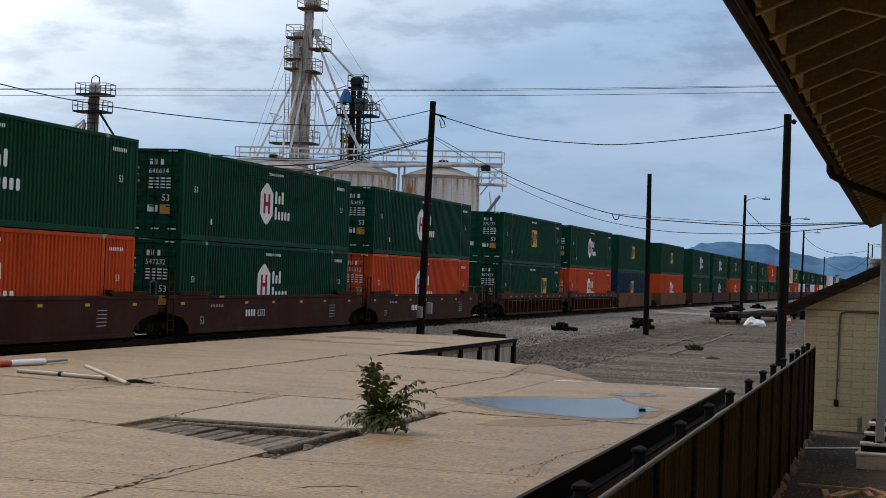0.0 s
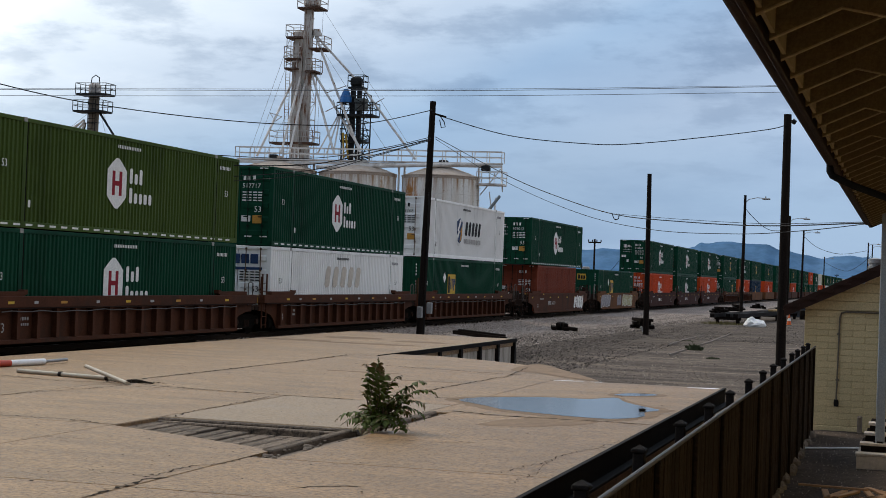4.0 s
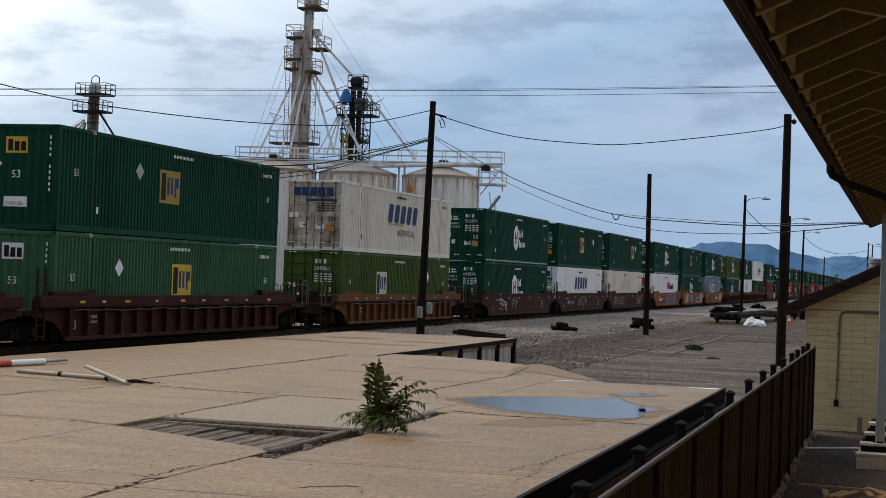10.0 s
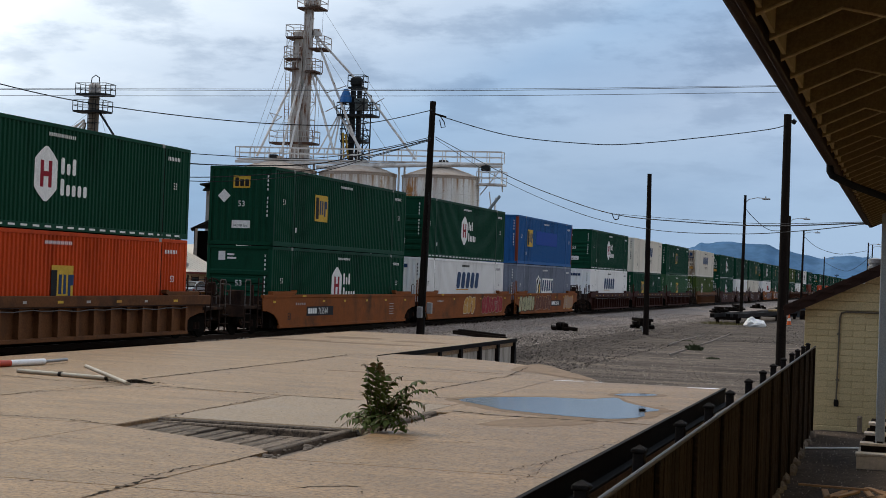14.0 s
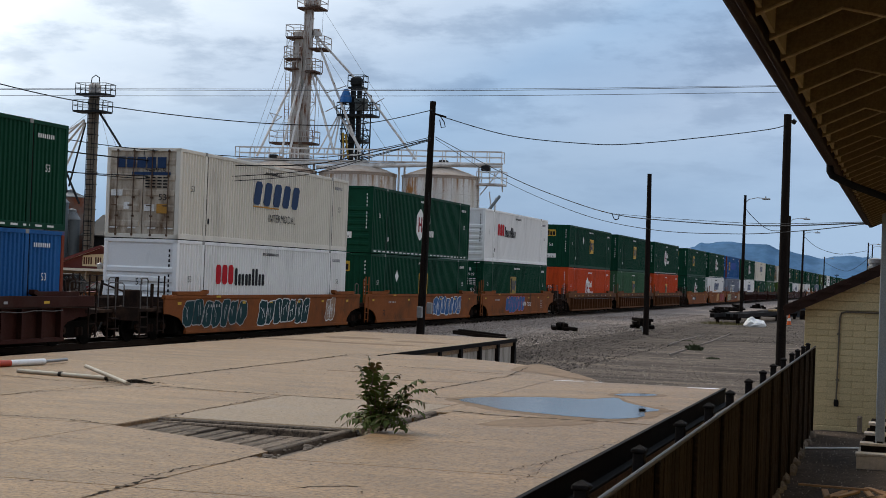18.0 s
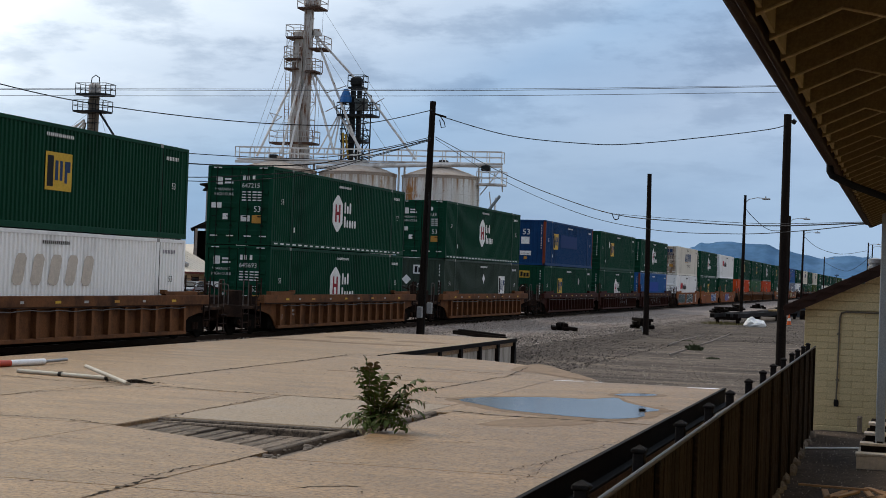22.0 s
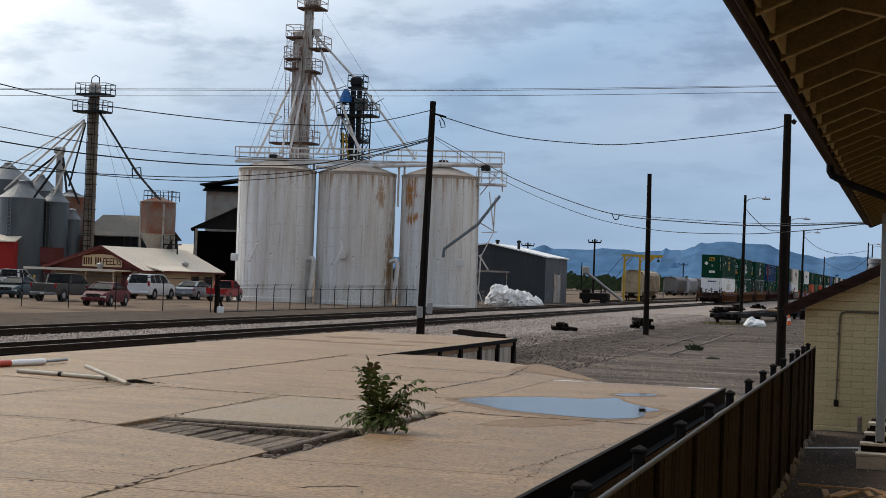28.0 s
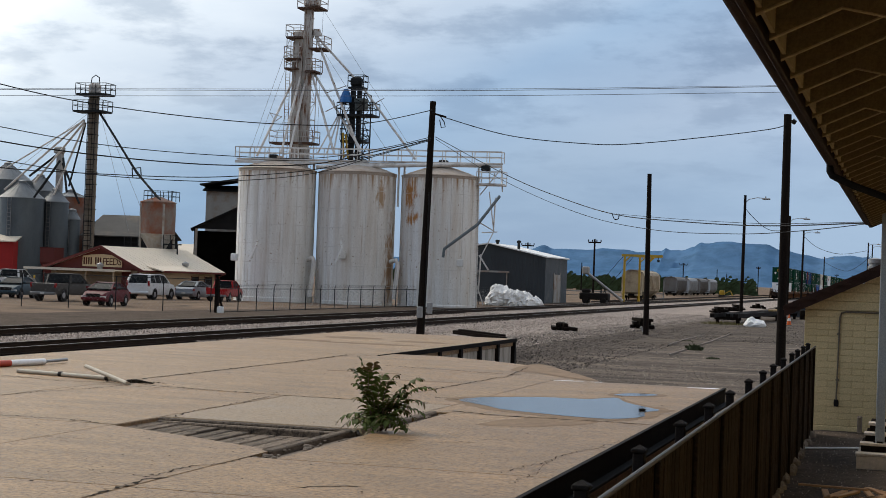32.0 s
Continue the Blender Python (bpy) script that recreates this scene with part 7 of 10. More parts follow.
# ---- feed mill on the far side: leg, bins, hopper tank
def build_mill_leg():
    leg = thing("elevator_leg", (-77.92, 144.14, 1.85), "slender weathered elevator leg with ladder and platforms", "grain elevator")
    base = Vector(leg.location)

    def rel(p):
        return Vector(p) - base

    top = rel((-77.61, 143.92, 20.27))
    for x0, x1 in ((-0.44, -0.06), (0.06, 0.44)):
        part("casing", Shape().box(top.x + x0, top.x + x1, top.y - 0.25, top.y + 0.25, 0.5, top.z), M_CASING, leg)
    f = Shape()
    for k in range(14):
        f.box(top.x - 0.50, top.x + 0.50, top.y - 0.31, top.y + 0.31, 1.2 + 1.22 * k, 1.27 + 1.22 * k)
    part("casing_flange", f, M_LEGDARK, leg)
    part("conduit", Shape().rod((top.x + 0.60, top.y - 0.3, 0.5), (top.x + 0.60, top.y - 0.3, top.z - 2.6), 0.05, n=6), M_CASING, leg)
    s = Shape()
    for x in (-0.44, 0.44):
        s.bar((top.x + x * 0.9, top.y - 0.45, 1.0), (top.x + x * 0.9, top.y - 0.45, top.z - 1.5), 0.06)
    for k in range(36):
        z = 1.5 + 0.50 * k
        if z < top.z - 1.6:
            s.bar((top.x - 0.42, top.y - 0.45, z), (top.x + 0.42, top.y - 0.45, z), 0.055)
    part("ladder", s, M_LEGDARK, leg)
    platform(leg, rel((-77.53, 143.96, 19.32)), -1.65, 1.65, -1.0, 1.0, M_LEGDARK)
    platform(leg, rel((-77.75, 143.92, 17.64)), -1.65, 1.65, -1.0, 1.0, M_LEGDARK)
    part("leg_head", Shape().bevelled(top.x - 0.55, top.x + 0.6, top.y - 0.4, top.y + 0.4, top.z - 1.0, top.z + 0.15, 0.2), M_LEG, leg)
    s = Shape().path([rel(p) for p in ((-77.98, 143.81, 20.14), (-77.90, 143.83, 20.93), (-77.53, 143.93, 21.22), (-77.20, 144.02, 20.95), (-77.13, 144.06, 20.17))], 0.05, 6)
    part("hoop_rail", s, M_LEGDARK, leg)
    spouts = [(((-78.58, 143.70, 16.72), (-88.02, 145.27, 9.76)), M_PIPE, 0.11), (((-78.47, 143.73, 16.55), (-85.60, 146.99, 10.71)), M_PIPE, 0.11), (((-78.47, 143.73, 16.72), (-90.12, 148.79, 12.15)), M_PIPE, 0.08), (((-78.35, 143.77, 16.45), (-80.77, 145.26, 10.24)), M_LEGDARK, 0.09),
              (((-78.46, 143.74, 16.33), (-82.21, 144.86, 9.34)), M_PIPE, 0.10), (((-77.33, 144.04, 17.94), (-71.09, 140.73, 11.44), (-67.06, 137.77, 8.72)), M_LEGDARK, 0.11), (((-77.27, 144.06, 17.71), (-71.21, 140.69, 11.76), (-68.66, 138.33, 10.04)), M_LEGDARK, 0.06)]
    for pts, m, r in spouts:
        part("spout", Shape().path([rel(p) for p in pts], r, 8), m, leg, smooth=True)
    c = rel((-71.09, 140.73, 11.44))
    s = Shape()
    for a, b in (((-0.5, 0.4), (0.4, 0.5)), ((0.4, 0.5), (0.5, -0.5)), ((0.5, -0.5), (-0.4, -0.5)), ((-0.4, -0.5), (-0.5, 0.4))):
        s.bar((c.x + a[0], c.y, c.z + a[1]), (c.x + b[0], c.y, c.z + b[1]), 0.08)
    part("spout_brace", s, M_LEGDARK, leg)
    for p, q in (((-76.99, 144.14, 17.50), (-73.04, 143.39, 5.86)), ((-76.78, 144.20, 17.51), (-71.94, 143.67, 8.11)), ((-77.44, 144.01, 18.04), (-88.99, 149.11, 12.08))):
        part("guy_wire", Shape().rod(rel(p), rel(q), 0.018, n=4), M_GALV, leg)


def build_small_leg():
    leg = thing("elevator_leg", (-93.34, 166.76, 2.25), "short rusty elevator leg between the bins", "grain elevator")
    base = Vector(leg.location)
    top = Vector((-93.79, 166.41, 15.33)) - base
    part("casing", Shape().box(top.x - 0.3, top.x + 0.3, top.y - 0.3, top.y + 0.3, 0, top.z), M_SHEET, leg)
    part("leg_head", Shape().bevelled(top.x - 0.7, top.x + 0.5, top.y - 0.4, top.y + 0.4, top.z - 0.3, top.z + 0.5, 0.15), M_SHEET, leg)
    for p, q in (((-85.10, 150.20, 13.69), (-87.73, 149.48, 11.42)), ((-84.41, 150.40, 13.42), (-82.97, 148.80, 9.84)), ((-84.74, 150.31, 13.12), (-85.54, 148.06, 10.03)), ((-84.45, 150.40, 12.83), (-81.71, 149.17, 8.73)), ((-84.26, 148.39, 12.10), (-85.66, 147.00, 9.10))):
        part("spout", Shape().rod(Vector(p) - base, Vector(q) - base, 0.12, n=8), M_PIPE if q[1] > 150 else M_LEGDARK, leg, smooth=True)


def build_bin(at, r, z1, cone, label, mat=None):
    b = thing("grain_bin", (at[0], at[1], 0), label, "grain bin", "grey grain bins")
    prof, z = [], 0.0
    while z < z1 - 0.05:
        prof += [(r, z), (r + 0.03, z + 0.12)]
        z += 0.24
    prof.append((r, z1))
    part("shell", Shape().lathe(prof, 36, caps=False), mat or M_BIN, b, smooth=True)
    n = 36
    s = Shape().lathe([(r + 0.12, z1 - 0.05), (r + 0.1, z1 + 0.02), (0.45, z1 + cone), (0.45, z1 + cone + 0.25), (0.02, z1 + cone + 0.4)], n, caps=False)
    part("roof", s, M_BINROOF, b, "ribbed conical metal roof")
    rib = Shape()
    for k in range(18):
        a = 2 * math.pi * k / 18
        rib.bar((r * math.cos(a), r * math.sin(a), z1 + 0.06), (0.45 * math.cos(a), 0.45 * math.sin(a), z1 + cone + 0.04), 0.07, 0.06)
    part("roof_rib", rib, M_BINROOF, b)
    s = Shape()
    for k in range(int(z1 / 0.4)):
        s.bar((-0.2, -r - 0.08, 0.3 + 0.4 * k), (0.2, -r - 0.08, 0.3 + 0.4 * k), 0.05)
    for x in (-0.2, 0.2):
        s.bar((x, -r - 0.08, 0.1), (x, -r - 0.08, z1), 0.05)
    part("ladder", s, M_GALV, b)
    return b


build_mill_leg()
build_small_leg()
build_bin((-88.47, 149.43, 2.14), 2.3, 9.1, 1.55, "dark grey galvanised grain bin with conical roof")
build_bin((-86.10, 152.18, 2.26), 1.35, 8.9, 1.1, "narrow dark grey galvanised grain bin")
build_bin((-97.44, 161.41, 2.67), 2.6, 11.6, 1.7, "grey galvanised grain bin behind the front row")
build_bin((-94.94, 164.21, 2.80), 2.0, 10.6, 1.6, "grey galvanised grain bin behind the narrow one")
build_bin((-85.39, 154.47, 2.32), 0.85, 7.2, 0.8, "small grey galvanised grain bin")
build_bin((-88.52, 159.79, 3.54), 1.6, 9.8, 0.5, "rusty pale grain bin among the spouts", M_RUSTTANK)


def build_hopper_tank():
    t = thing("hopper_tank", (*(-67.72, 138.70, 4.25)[:2], 0), "red-rusted hopper-bottom tank on steel legs", "tank")
    r = 1.65
    part("shell", Shape().lathe([(r, 5.6), (r, 8.55)], 28, caps=False), M_RUSTTANK, t, smooth=True)
    part("roof", Shape().lathe([(r + 0.06, 8.5), (r + 0.03, 8.6), (0.25, 9.1), (0.02, 9.15)], 28, caps=False), M_RUSTTANK, t)
    part("cone", Shape().lathe([(0.35, 3.4), (r, 5.6)], 28, caps=False), M_SHEET, t, smooth=True)
    for k in range(4):
        a = math.pi / 4 + k * math.pi / 2
        part("leg", Shape().bar((r * math.cos(a), r * math.sin(a), 0), (r * math.cos(a), r * math.sin(a), 8.4), 0.16), M_SHEET, t)
    s = Shape()
    railing(s, [(-0.9, -1.2, 8.7), (1.6, -1.2, 8.7), (1.6, 1.2, 8.7), (-0.9, 1.2, 8.7), (-0.9, -1.2, 8.7)], 0.9, 0.9)
    part("railing", s, M_LEGDARK, t)
    for x, z in ((-2.6, 4.3), (1.4, 4.6)):
        part("service_deck", Shape().box(x, x + 1.4, -1.5, -0.5, z, z + 0.1), M_LEGDARK, t)
        s = Shape()
        railing(s, [(x, -1.5, z), (x + 1.4, -1.5, z)], 0.9, 0.7)
        for q in (x, x + 1.4):
            s.bar((q, -1.4, 0), (q, -1.4, z), 0.1)
        part("deck_frame", s, M_LEGDARK, t)


build_hopper_tank()


# ---- sheds behind the store
def gable_shed(name, corner, wide, deep, eave, ridge, walls, roof, label, turn, open_front=False, along="x"):
    """corner: its near left foot; turn: degrees; the ridge runs along its depth or its width."""
    b = thing(name, corner, label, "building", turn=turn)
    t = 0.15
    if not open_front:
        part("front_wall", Shape().box(0, wide, 0, t, -0.1, eave), walls, b)
    part("side_wall", Shape().box(0, t, t, deep, -0.1, eave), walls, b)
    part("side_wall", Shape().box(wide - t, wide, t, deep, -0.1, eave), walls, b)
    part("back_wall", Shape().box(t, wide - t, deep - t, deep, -0.1, eave), walls, b)
    o = 0.35
    if along == "y":
        mid = wide / 2
        part("gable", Shape().prism([(eave, 0), (eave, wide), (ridge, mid)][::-1], 0.02, t, "y"), walls, b)
        part("roof", Shape().prism([(eave - 0.1, -o), (ridge, mid), (ridge + 0.12, mid), (eave + 0.02, -o)][::-1], -o, deep + o, "y"), roof, b)
        part("roof", Shape().prism([(ridge, mid), (eave - 0.1, wide + o), (eave + 0.02, wide + o), (ridge + 0.12, mid)][::-1], -o, deep + o, "y"), roof, b)
    else:
        mid = deep / 2
        part("roof", Shape().prism([(-o, eave - 0.1), (mid, ridge), (mid, ridge + 0.12), (-o, eave + 0.02)], -o, wide + o, "x"), roof, b)
        part("roof", Shape().prism([(mid, ridge), (deep + o, eave - 0.1), (deep + o, eave + 0.02), (mid, ridge + 0.12)], -o, wide + o, "x"), roof, b)
    return b


gable_shed("warehouse", (*(-84.04, 154.83, 3.57)[:2], 0), 6.2, 13, 5.6, 7.9, M_BLACKROOF, M_GREYROOF, "low warehouse with a faded grey sheet roof", 8)
gable_shed("warehouse", (*(-92.62, 177.34, 3.80)[:2], 0), 3.6, 9, 6.0, 7.6, M_TANWALL, M_GREYROOF, "pale far shed behind the rusty tank", 14)
gable_shed("warehouse", (*(-90.01, 187.45, 4.11)[:2], 0), 3.0, 8, 3.8, 5.4, M_TANWALL, M_TANROOF, "small pale far shed beside the rusty tank", 14)
BARN = gable_shed("open_barn", (*(-66.94, 145.20, 2.23)[:2], 0), 8.5, 10, 6.4, 8.6, M_BLACKROOF, M_BLACKROOF, "open-fronted black sheet-metal barn", 24, True, "y")
part("post", Shape().bar((0.2, 0.05, 0), (0.2, 0.05, 6.4), 0.25), M_SHEET, BARN)
th = gable_shed("head_house", (*(-71.75, 158.30, 7.03)[:2], 0), 5.6, 6, 10.8, 11.4, M_SHEET, M_BLACKROOF, "tall whitish rusty head house with a dark roof", 15, along="x")
part("roof_canopy", Shape().prism([(11.3, -0.6), (12.5, 6.4), (12.65, 6.4), (11.45, -0.6)][::-1], -0.8, 4, "y"), M_BLACKROOF, th)
red = gable_shed("red_shed", (*(-92.08, 145.27, 1.96)[:2], 0), 4.9, 6, 4.6, 5.6, material("red_sheet_wall", (0.42, 0.020, 0.018), (0.34, 0.018, 0.016), 0.6, scale=1), M_TANROOF, "bright red shed with a pale roof", 10)
part("awning", Shape().prism([(2.0, -0.2), (2.6, 1.2), (2.7, 1.2), (2.1, -0.2)][::-1], -1.5, -0.1, "y"), M_BLACKROOF, red)
solid("feed_hopper", Shape().lathe([(0.5, 1.4), (1.15, 2.6), (1.15, 4.0), (1.2, 4.05)], 4).box(-0.9, -0.8, -0.8, -0.7, 0, 2.4).box(0.8, 0.9, -0.8, -0.7, 0, 2.4), M_REDWALL, "small dark red feed hopper on legs", "hopper", at=(*(-81.20, 143.19, 2.29)[:2], 0), turn=40)


def build_store():
    corner = Vector((-63.91, 127.34, 2.12))
    turn = 16.0 - 25.0
    u = Vector((math.cos(radians(turn)), math.sin(radians(turn)), 0))
    o = corner - u * 9.5
    st = thing("feed_store", (o.x, o.y, 0), "low tan feed store with dark red gable and cream roof", "building", turn=turn)
    w, deep, eave, ridge, mid = 9.5, 12.2, 2.15, 4.10, 5.9
    part("front_wall", Shape().box(0.3, w - 0.1, 0.0, 0.2, -0.1, eave), M_TANWALL, st)
    part("side_wall", Shape().box(w - 0.1, w + 0.1, 0.0, deep, -0.1, eave), M_TANWALL, st)
    part("side_wall", Shape().box(0.1, 0.3, 0.2, deep, -0.1, eave), M_TANWALL, st)
    part("back_wall", Shape().box(0.3, w - 0.1, deep - 0.2, deep, -0.1, eave), M_TANWALL, st)
    part("gable", Shape().prism([(eave, -0.1), (eave, w + 0.3), (ridge, mid)], -0.06, 0.15, "y"), M_REDWALL, st, "dark red boarded gable")
    lo = eave - 0.08
    part("roof", Shape().prism([(lo, -0.5), (ridge, mid), (ridge + 0.12, mid), (lo + 0.12, -0.5)], -0.5, deep + 0.4, "y"), M_TANROOF, st)
    part("roof", Shape().prism([(ridge, mid), (lo, w + 0.9), (lo + 0.12, w + 0.9), (ridge + 0.12, mid)], -0.5, deep + 0.4, "y"), M_TANROOF, st)
    seam = Shape()
    for k in range(21):
        y = -0.3 + 0.62 * k
        seam.bar((mid, y, ridge + 0.122), (w + 0.9, y, lo + 0.122), 0.03, 0.02)
    part("roof_seam", seam, M_TANROOF, st)
    for a, b in (((-0.5, lo), (mid, ridge)), ((mid, ridge), (w + 0.9, lo))):
        part("barge_board", Shape().bar((a[0], -0.55, a[1] + 0.03), (b[0], -0.55, b[1] + 0.03), 0.06, 0.24), M_REDWALL, st)
    part("eave_board", Shape().box(w + 0.88, w + 0.96, -0.5, deep + 0.4, lo - 0.03, lo + 0.13), M_REDWALL, st)
    part("awning", Shape().box(-0.8, w - 0.6, -2.4, -0.06, 2.04, 2.15), M_TANROOF, st, "cream flat awning")
    part("awning_edge", Shape().box(-0.82, w - 0.58, -2.46, -2.4, 1.98, 2.19), M_TANROOF, st)
    for x in (-0.6, 2.6, 5.8, w - 0.8):
        part("awning_post", Shape().bar((x, -2.3, 0), (x, -2.3, 2.04), 0.12), M_TANWALL, st)
    sign = part("sign_board", Shape().prism([(2.38, 3.75), (2.38, 7.95), (3.28, 7.95), (3.42, 7.0), (3.48, 5.85), (3.42, 4.7), (3.28, 3.75)], -0.14, -0.08, "y"), M_CREAM, st, "cream signboard with dark lettering")
    part("sign_lettering", text_shape("FEEDS", 0.86, "rear", (5.88, -0.150, 2.56), 0.86), INK["sign"], sign)
    bars = Shape()
    for k in range(8):
        if k != 4:
            x = 3.86 + 0.25 * k
            bars.box(x, x + 0.15, -0.15, -0.142, 2.56, 3.18)
    part("sign_lettering", bars, INK["sign"], sign)
    part("vent", Shape().lathe([(0.22, 2.15), (0.22, 2.35), (0.3, 2.4), (0.3, 2.6), (0.05, 2.75)], 12, (6.6, -1.4)), M_GALV, st)
    part("vent", Shape().lathe([(0.2, 2.2), (0.2, 2.7), (0.32, 2.75), (0.32, 2.95), (0.05, 3.1)], 12, (w - 0.2, 7.6)), M_GALV, st)
    # side porch under its own little roof
    part("side_wing", Shape().box(w + 0.1, w + 1.5, 1.6, 6.0, -0.1, 2.05), M_TANWALL, st)
    part("wing_roof", Shape().prism([(2.55, w - 0.2), (2.12, w + 1.9), (2.22, w + 1.9), (2.66, w - 0.2)], 1.2, 6.4, "y"), M_TANROOF, st)
    part("wing_eave", Shape().box(w + 1.88, w + 1.94, 1.2, 6.4, 2.06, 2.22), M_REDWALL, st)
    for y in (8.2, 10.4):
        part("window", Shape().box(w + 0.08, w + 0.13, y, y + 1.1, 0.9, 1.75), M_DARK, st, "dark window")
        part("window_frame", Shape().box(w + 0.09, w + 0.15, y - 0.08, y, 0.85, 1.8).box(w + 0.09, w + 0.15, y + 1.1, y + 1.18, 0.85, 1.8), M_REDWALL, st)
    part("door", Shape().box(7.9, 8.9, -0.05, 0.02, 0.0, 2.0), M_REDWALL, st, "dark red door")
    part("corner_board", Shape().box(w + 0.05, w + 0.14, -0.04, 0.12, 0, eave), M_REDWALL, st)
    part("corner_board", Shape().box(w + 0.05, w + 0.14, deep - 0.15, deep + 0.02, 0, eave), M_REDWALL, st)
    part("downspout", Shape().path([(w + 0.9, deep + 0.3, 2.05), (w + 0.3, deep + 0.3, 1.8), (w + 0.3, deep + 0.3, 0.1)], 0.06), M_REDWALL, st)


build_store()


# ---- dock surface: pit, broken joint, cracks, puddle
M_WATER = material("standing_water", (0.035, 0.032, 0.030), (0.045, 0.04, 0.036), 0.16, scale=2, fine=4, spec=0.22)
M_LEAF = material("dark_leaf", (0.098, 0.120, 0.022), (0.046, 0.064, 0.013), 0.55, spec=0.12, scale=12, fine=60, spread=0.2)
M_LEAFTIP = material("reddish_leaf", (0.15, 0.085, 0.028), (0.10, 0.085, 0.022), 0.5, scale=12, fine=60, spread=0.2)
M_STEM = material("brown_stem", (0.09, 0.055, 0.03), (0.06, 0.04, 0.022), 0.8, scale=8)


def build_pit():
    pit = thing("plank_hatch", (0, 0, 0), "sunken hatch of grey weathered planks in the dock", "hatch")
    x = -8.86
    while x < -6.42:
        w = random.uniform(0.14, 0.24)
        z = DOCK_Z - 0.05 - 0.07 * (x + 8.86) / 2.4 + random.uniform(-0.030, 0.012)
        y = 15.9
        while y < 18.45:
            run = random.choice((0.9, 1.4, 2.6))
            e = min(18.50, y + run)
            p = part("plank", Shape().bevelled(x, x + w - random.uniform(0.006, 0.022), y + random.uniform(0, 0.04), e - random.uniform(0.0, 0.03), z - 0.05, z + random.uniform(-0.012, 0.006), 0.010), M_OLDWOOD, pit)
            p.rotation_euler = (0, 0, radians(random.uniform(-0.10, 0.10)))
            y = e
        x += w
    part("frame_timber", Shape().bevelled(-8.95, -6.30, 18.50, 18.62, DOCK_Z - 0.22, DOCK_Z - 0.01, 0.015), M_OLDWOOD, pit)
    part("frame_timber", Shape().bevelled(-8.90, -6.30, 18.36, 18.49, DOCK_Z - 0.20, DOCK_Z - 0.035, 0.015), M_OLDWOOD, pit)
    part("frame_timber", Shape().bevelled(-6.42, -6.30, 15.8, 18.35, DOCK_Z - 0.22, DOCK_Z + 0.01, 0.015), M_OLDWOOD, pit)
    part("frame_timber", Shape().bevelled(-6.29, -6.16, 15.6, 18.1, DOCK_Z - 0.22, DOCK_Z - 0.06, 0.015), M_OLDWOOD, pit)
    part("frame_timber", Shape().bevelled(-8.98, -8.88, 15.9, 18.5, DOCK_Z - 0.22, DOCK_Z - 0.05, 0.015), M_OLDWOOD, pit)
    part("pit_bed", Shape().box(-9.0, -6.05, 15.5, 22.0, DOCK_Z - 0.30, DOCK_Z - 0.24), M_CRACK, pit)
    # the broken joint that runs on from the hatch
    part("frame_timber", Shape().bevelled(-6.32, -6.20, 19.4, 21.7, DOCK_Z - 0.2, DOCK_Z + 0.004, 0.02), M_OLDWOOD, pit)
    part("joint_fill", Shape().box(-6.20, -6.04, 15.4, 21.6, DOCK_Z - 0.24, DOCK_Z - 0.05), M_RUBBLE, pit)
    rnd = random.Random(3)
    for k in range(46):
        y, r = rnd.uniform(15.2, 21.4), rnd.uniform(0.015, 0.05)
        if k < 10:
            y = rnd.uniform(15.25, 15.75)
        x = rnd.uniform(-6.35, -6.0)
        s = Shape()
        n = 6
        s.lathe([(r * 0.7, -r * 0.4), (r, 0), (r * 0.6, r * 0.45)], n)
        s.v = [(a * rnd.uniform(0.8, 1.2) + x, b * rnd.uniform(0.8, 1.2) + y, c + DOCK_Z - 0.03 + r * 0.2) for a, b, c in s.v]
        part("rubble", s, M_RUBBLE, pit)


def ribbon(pts, width, z, seed, rough=0.05, step=0.06):
    """A ragged dark crack along points on the dock."""
    rnd = random.Random(seed)
    line = []
    for a, b in zip(pts, pts[1:]):
        a, b = Vector(a[:2]), Vector(b[:2])
        n = max(1, int((b - a).length / step))
        d = (b - a).normalized()
        side = Vector((-d.y, d.x))
        for k in range(n):
            q = a.lerp(b, k / n)
            j = rnd.gauss(0, rough) * 0.5
            line.append((q + side * j, side, width * max(0.15, rnd.gauss(0.7, 0.4))))
    line.append((Vector(pts[-1][:2]), line[-1][1], width * 0.1))
    s = Shape()
    v = []
    for q, side, w in line:
        v += [(q.x + side.x * w, q.y + side.y * w, z), (q.x - side.x * w, q.y - side.y * w, z)]
    s.add(v, [(2 * i, 2 * i + 1, 2 * i + 3, 2 * i + 2) for i in range(len(line) - 1)])
    return s


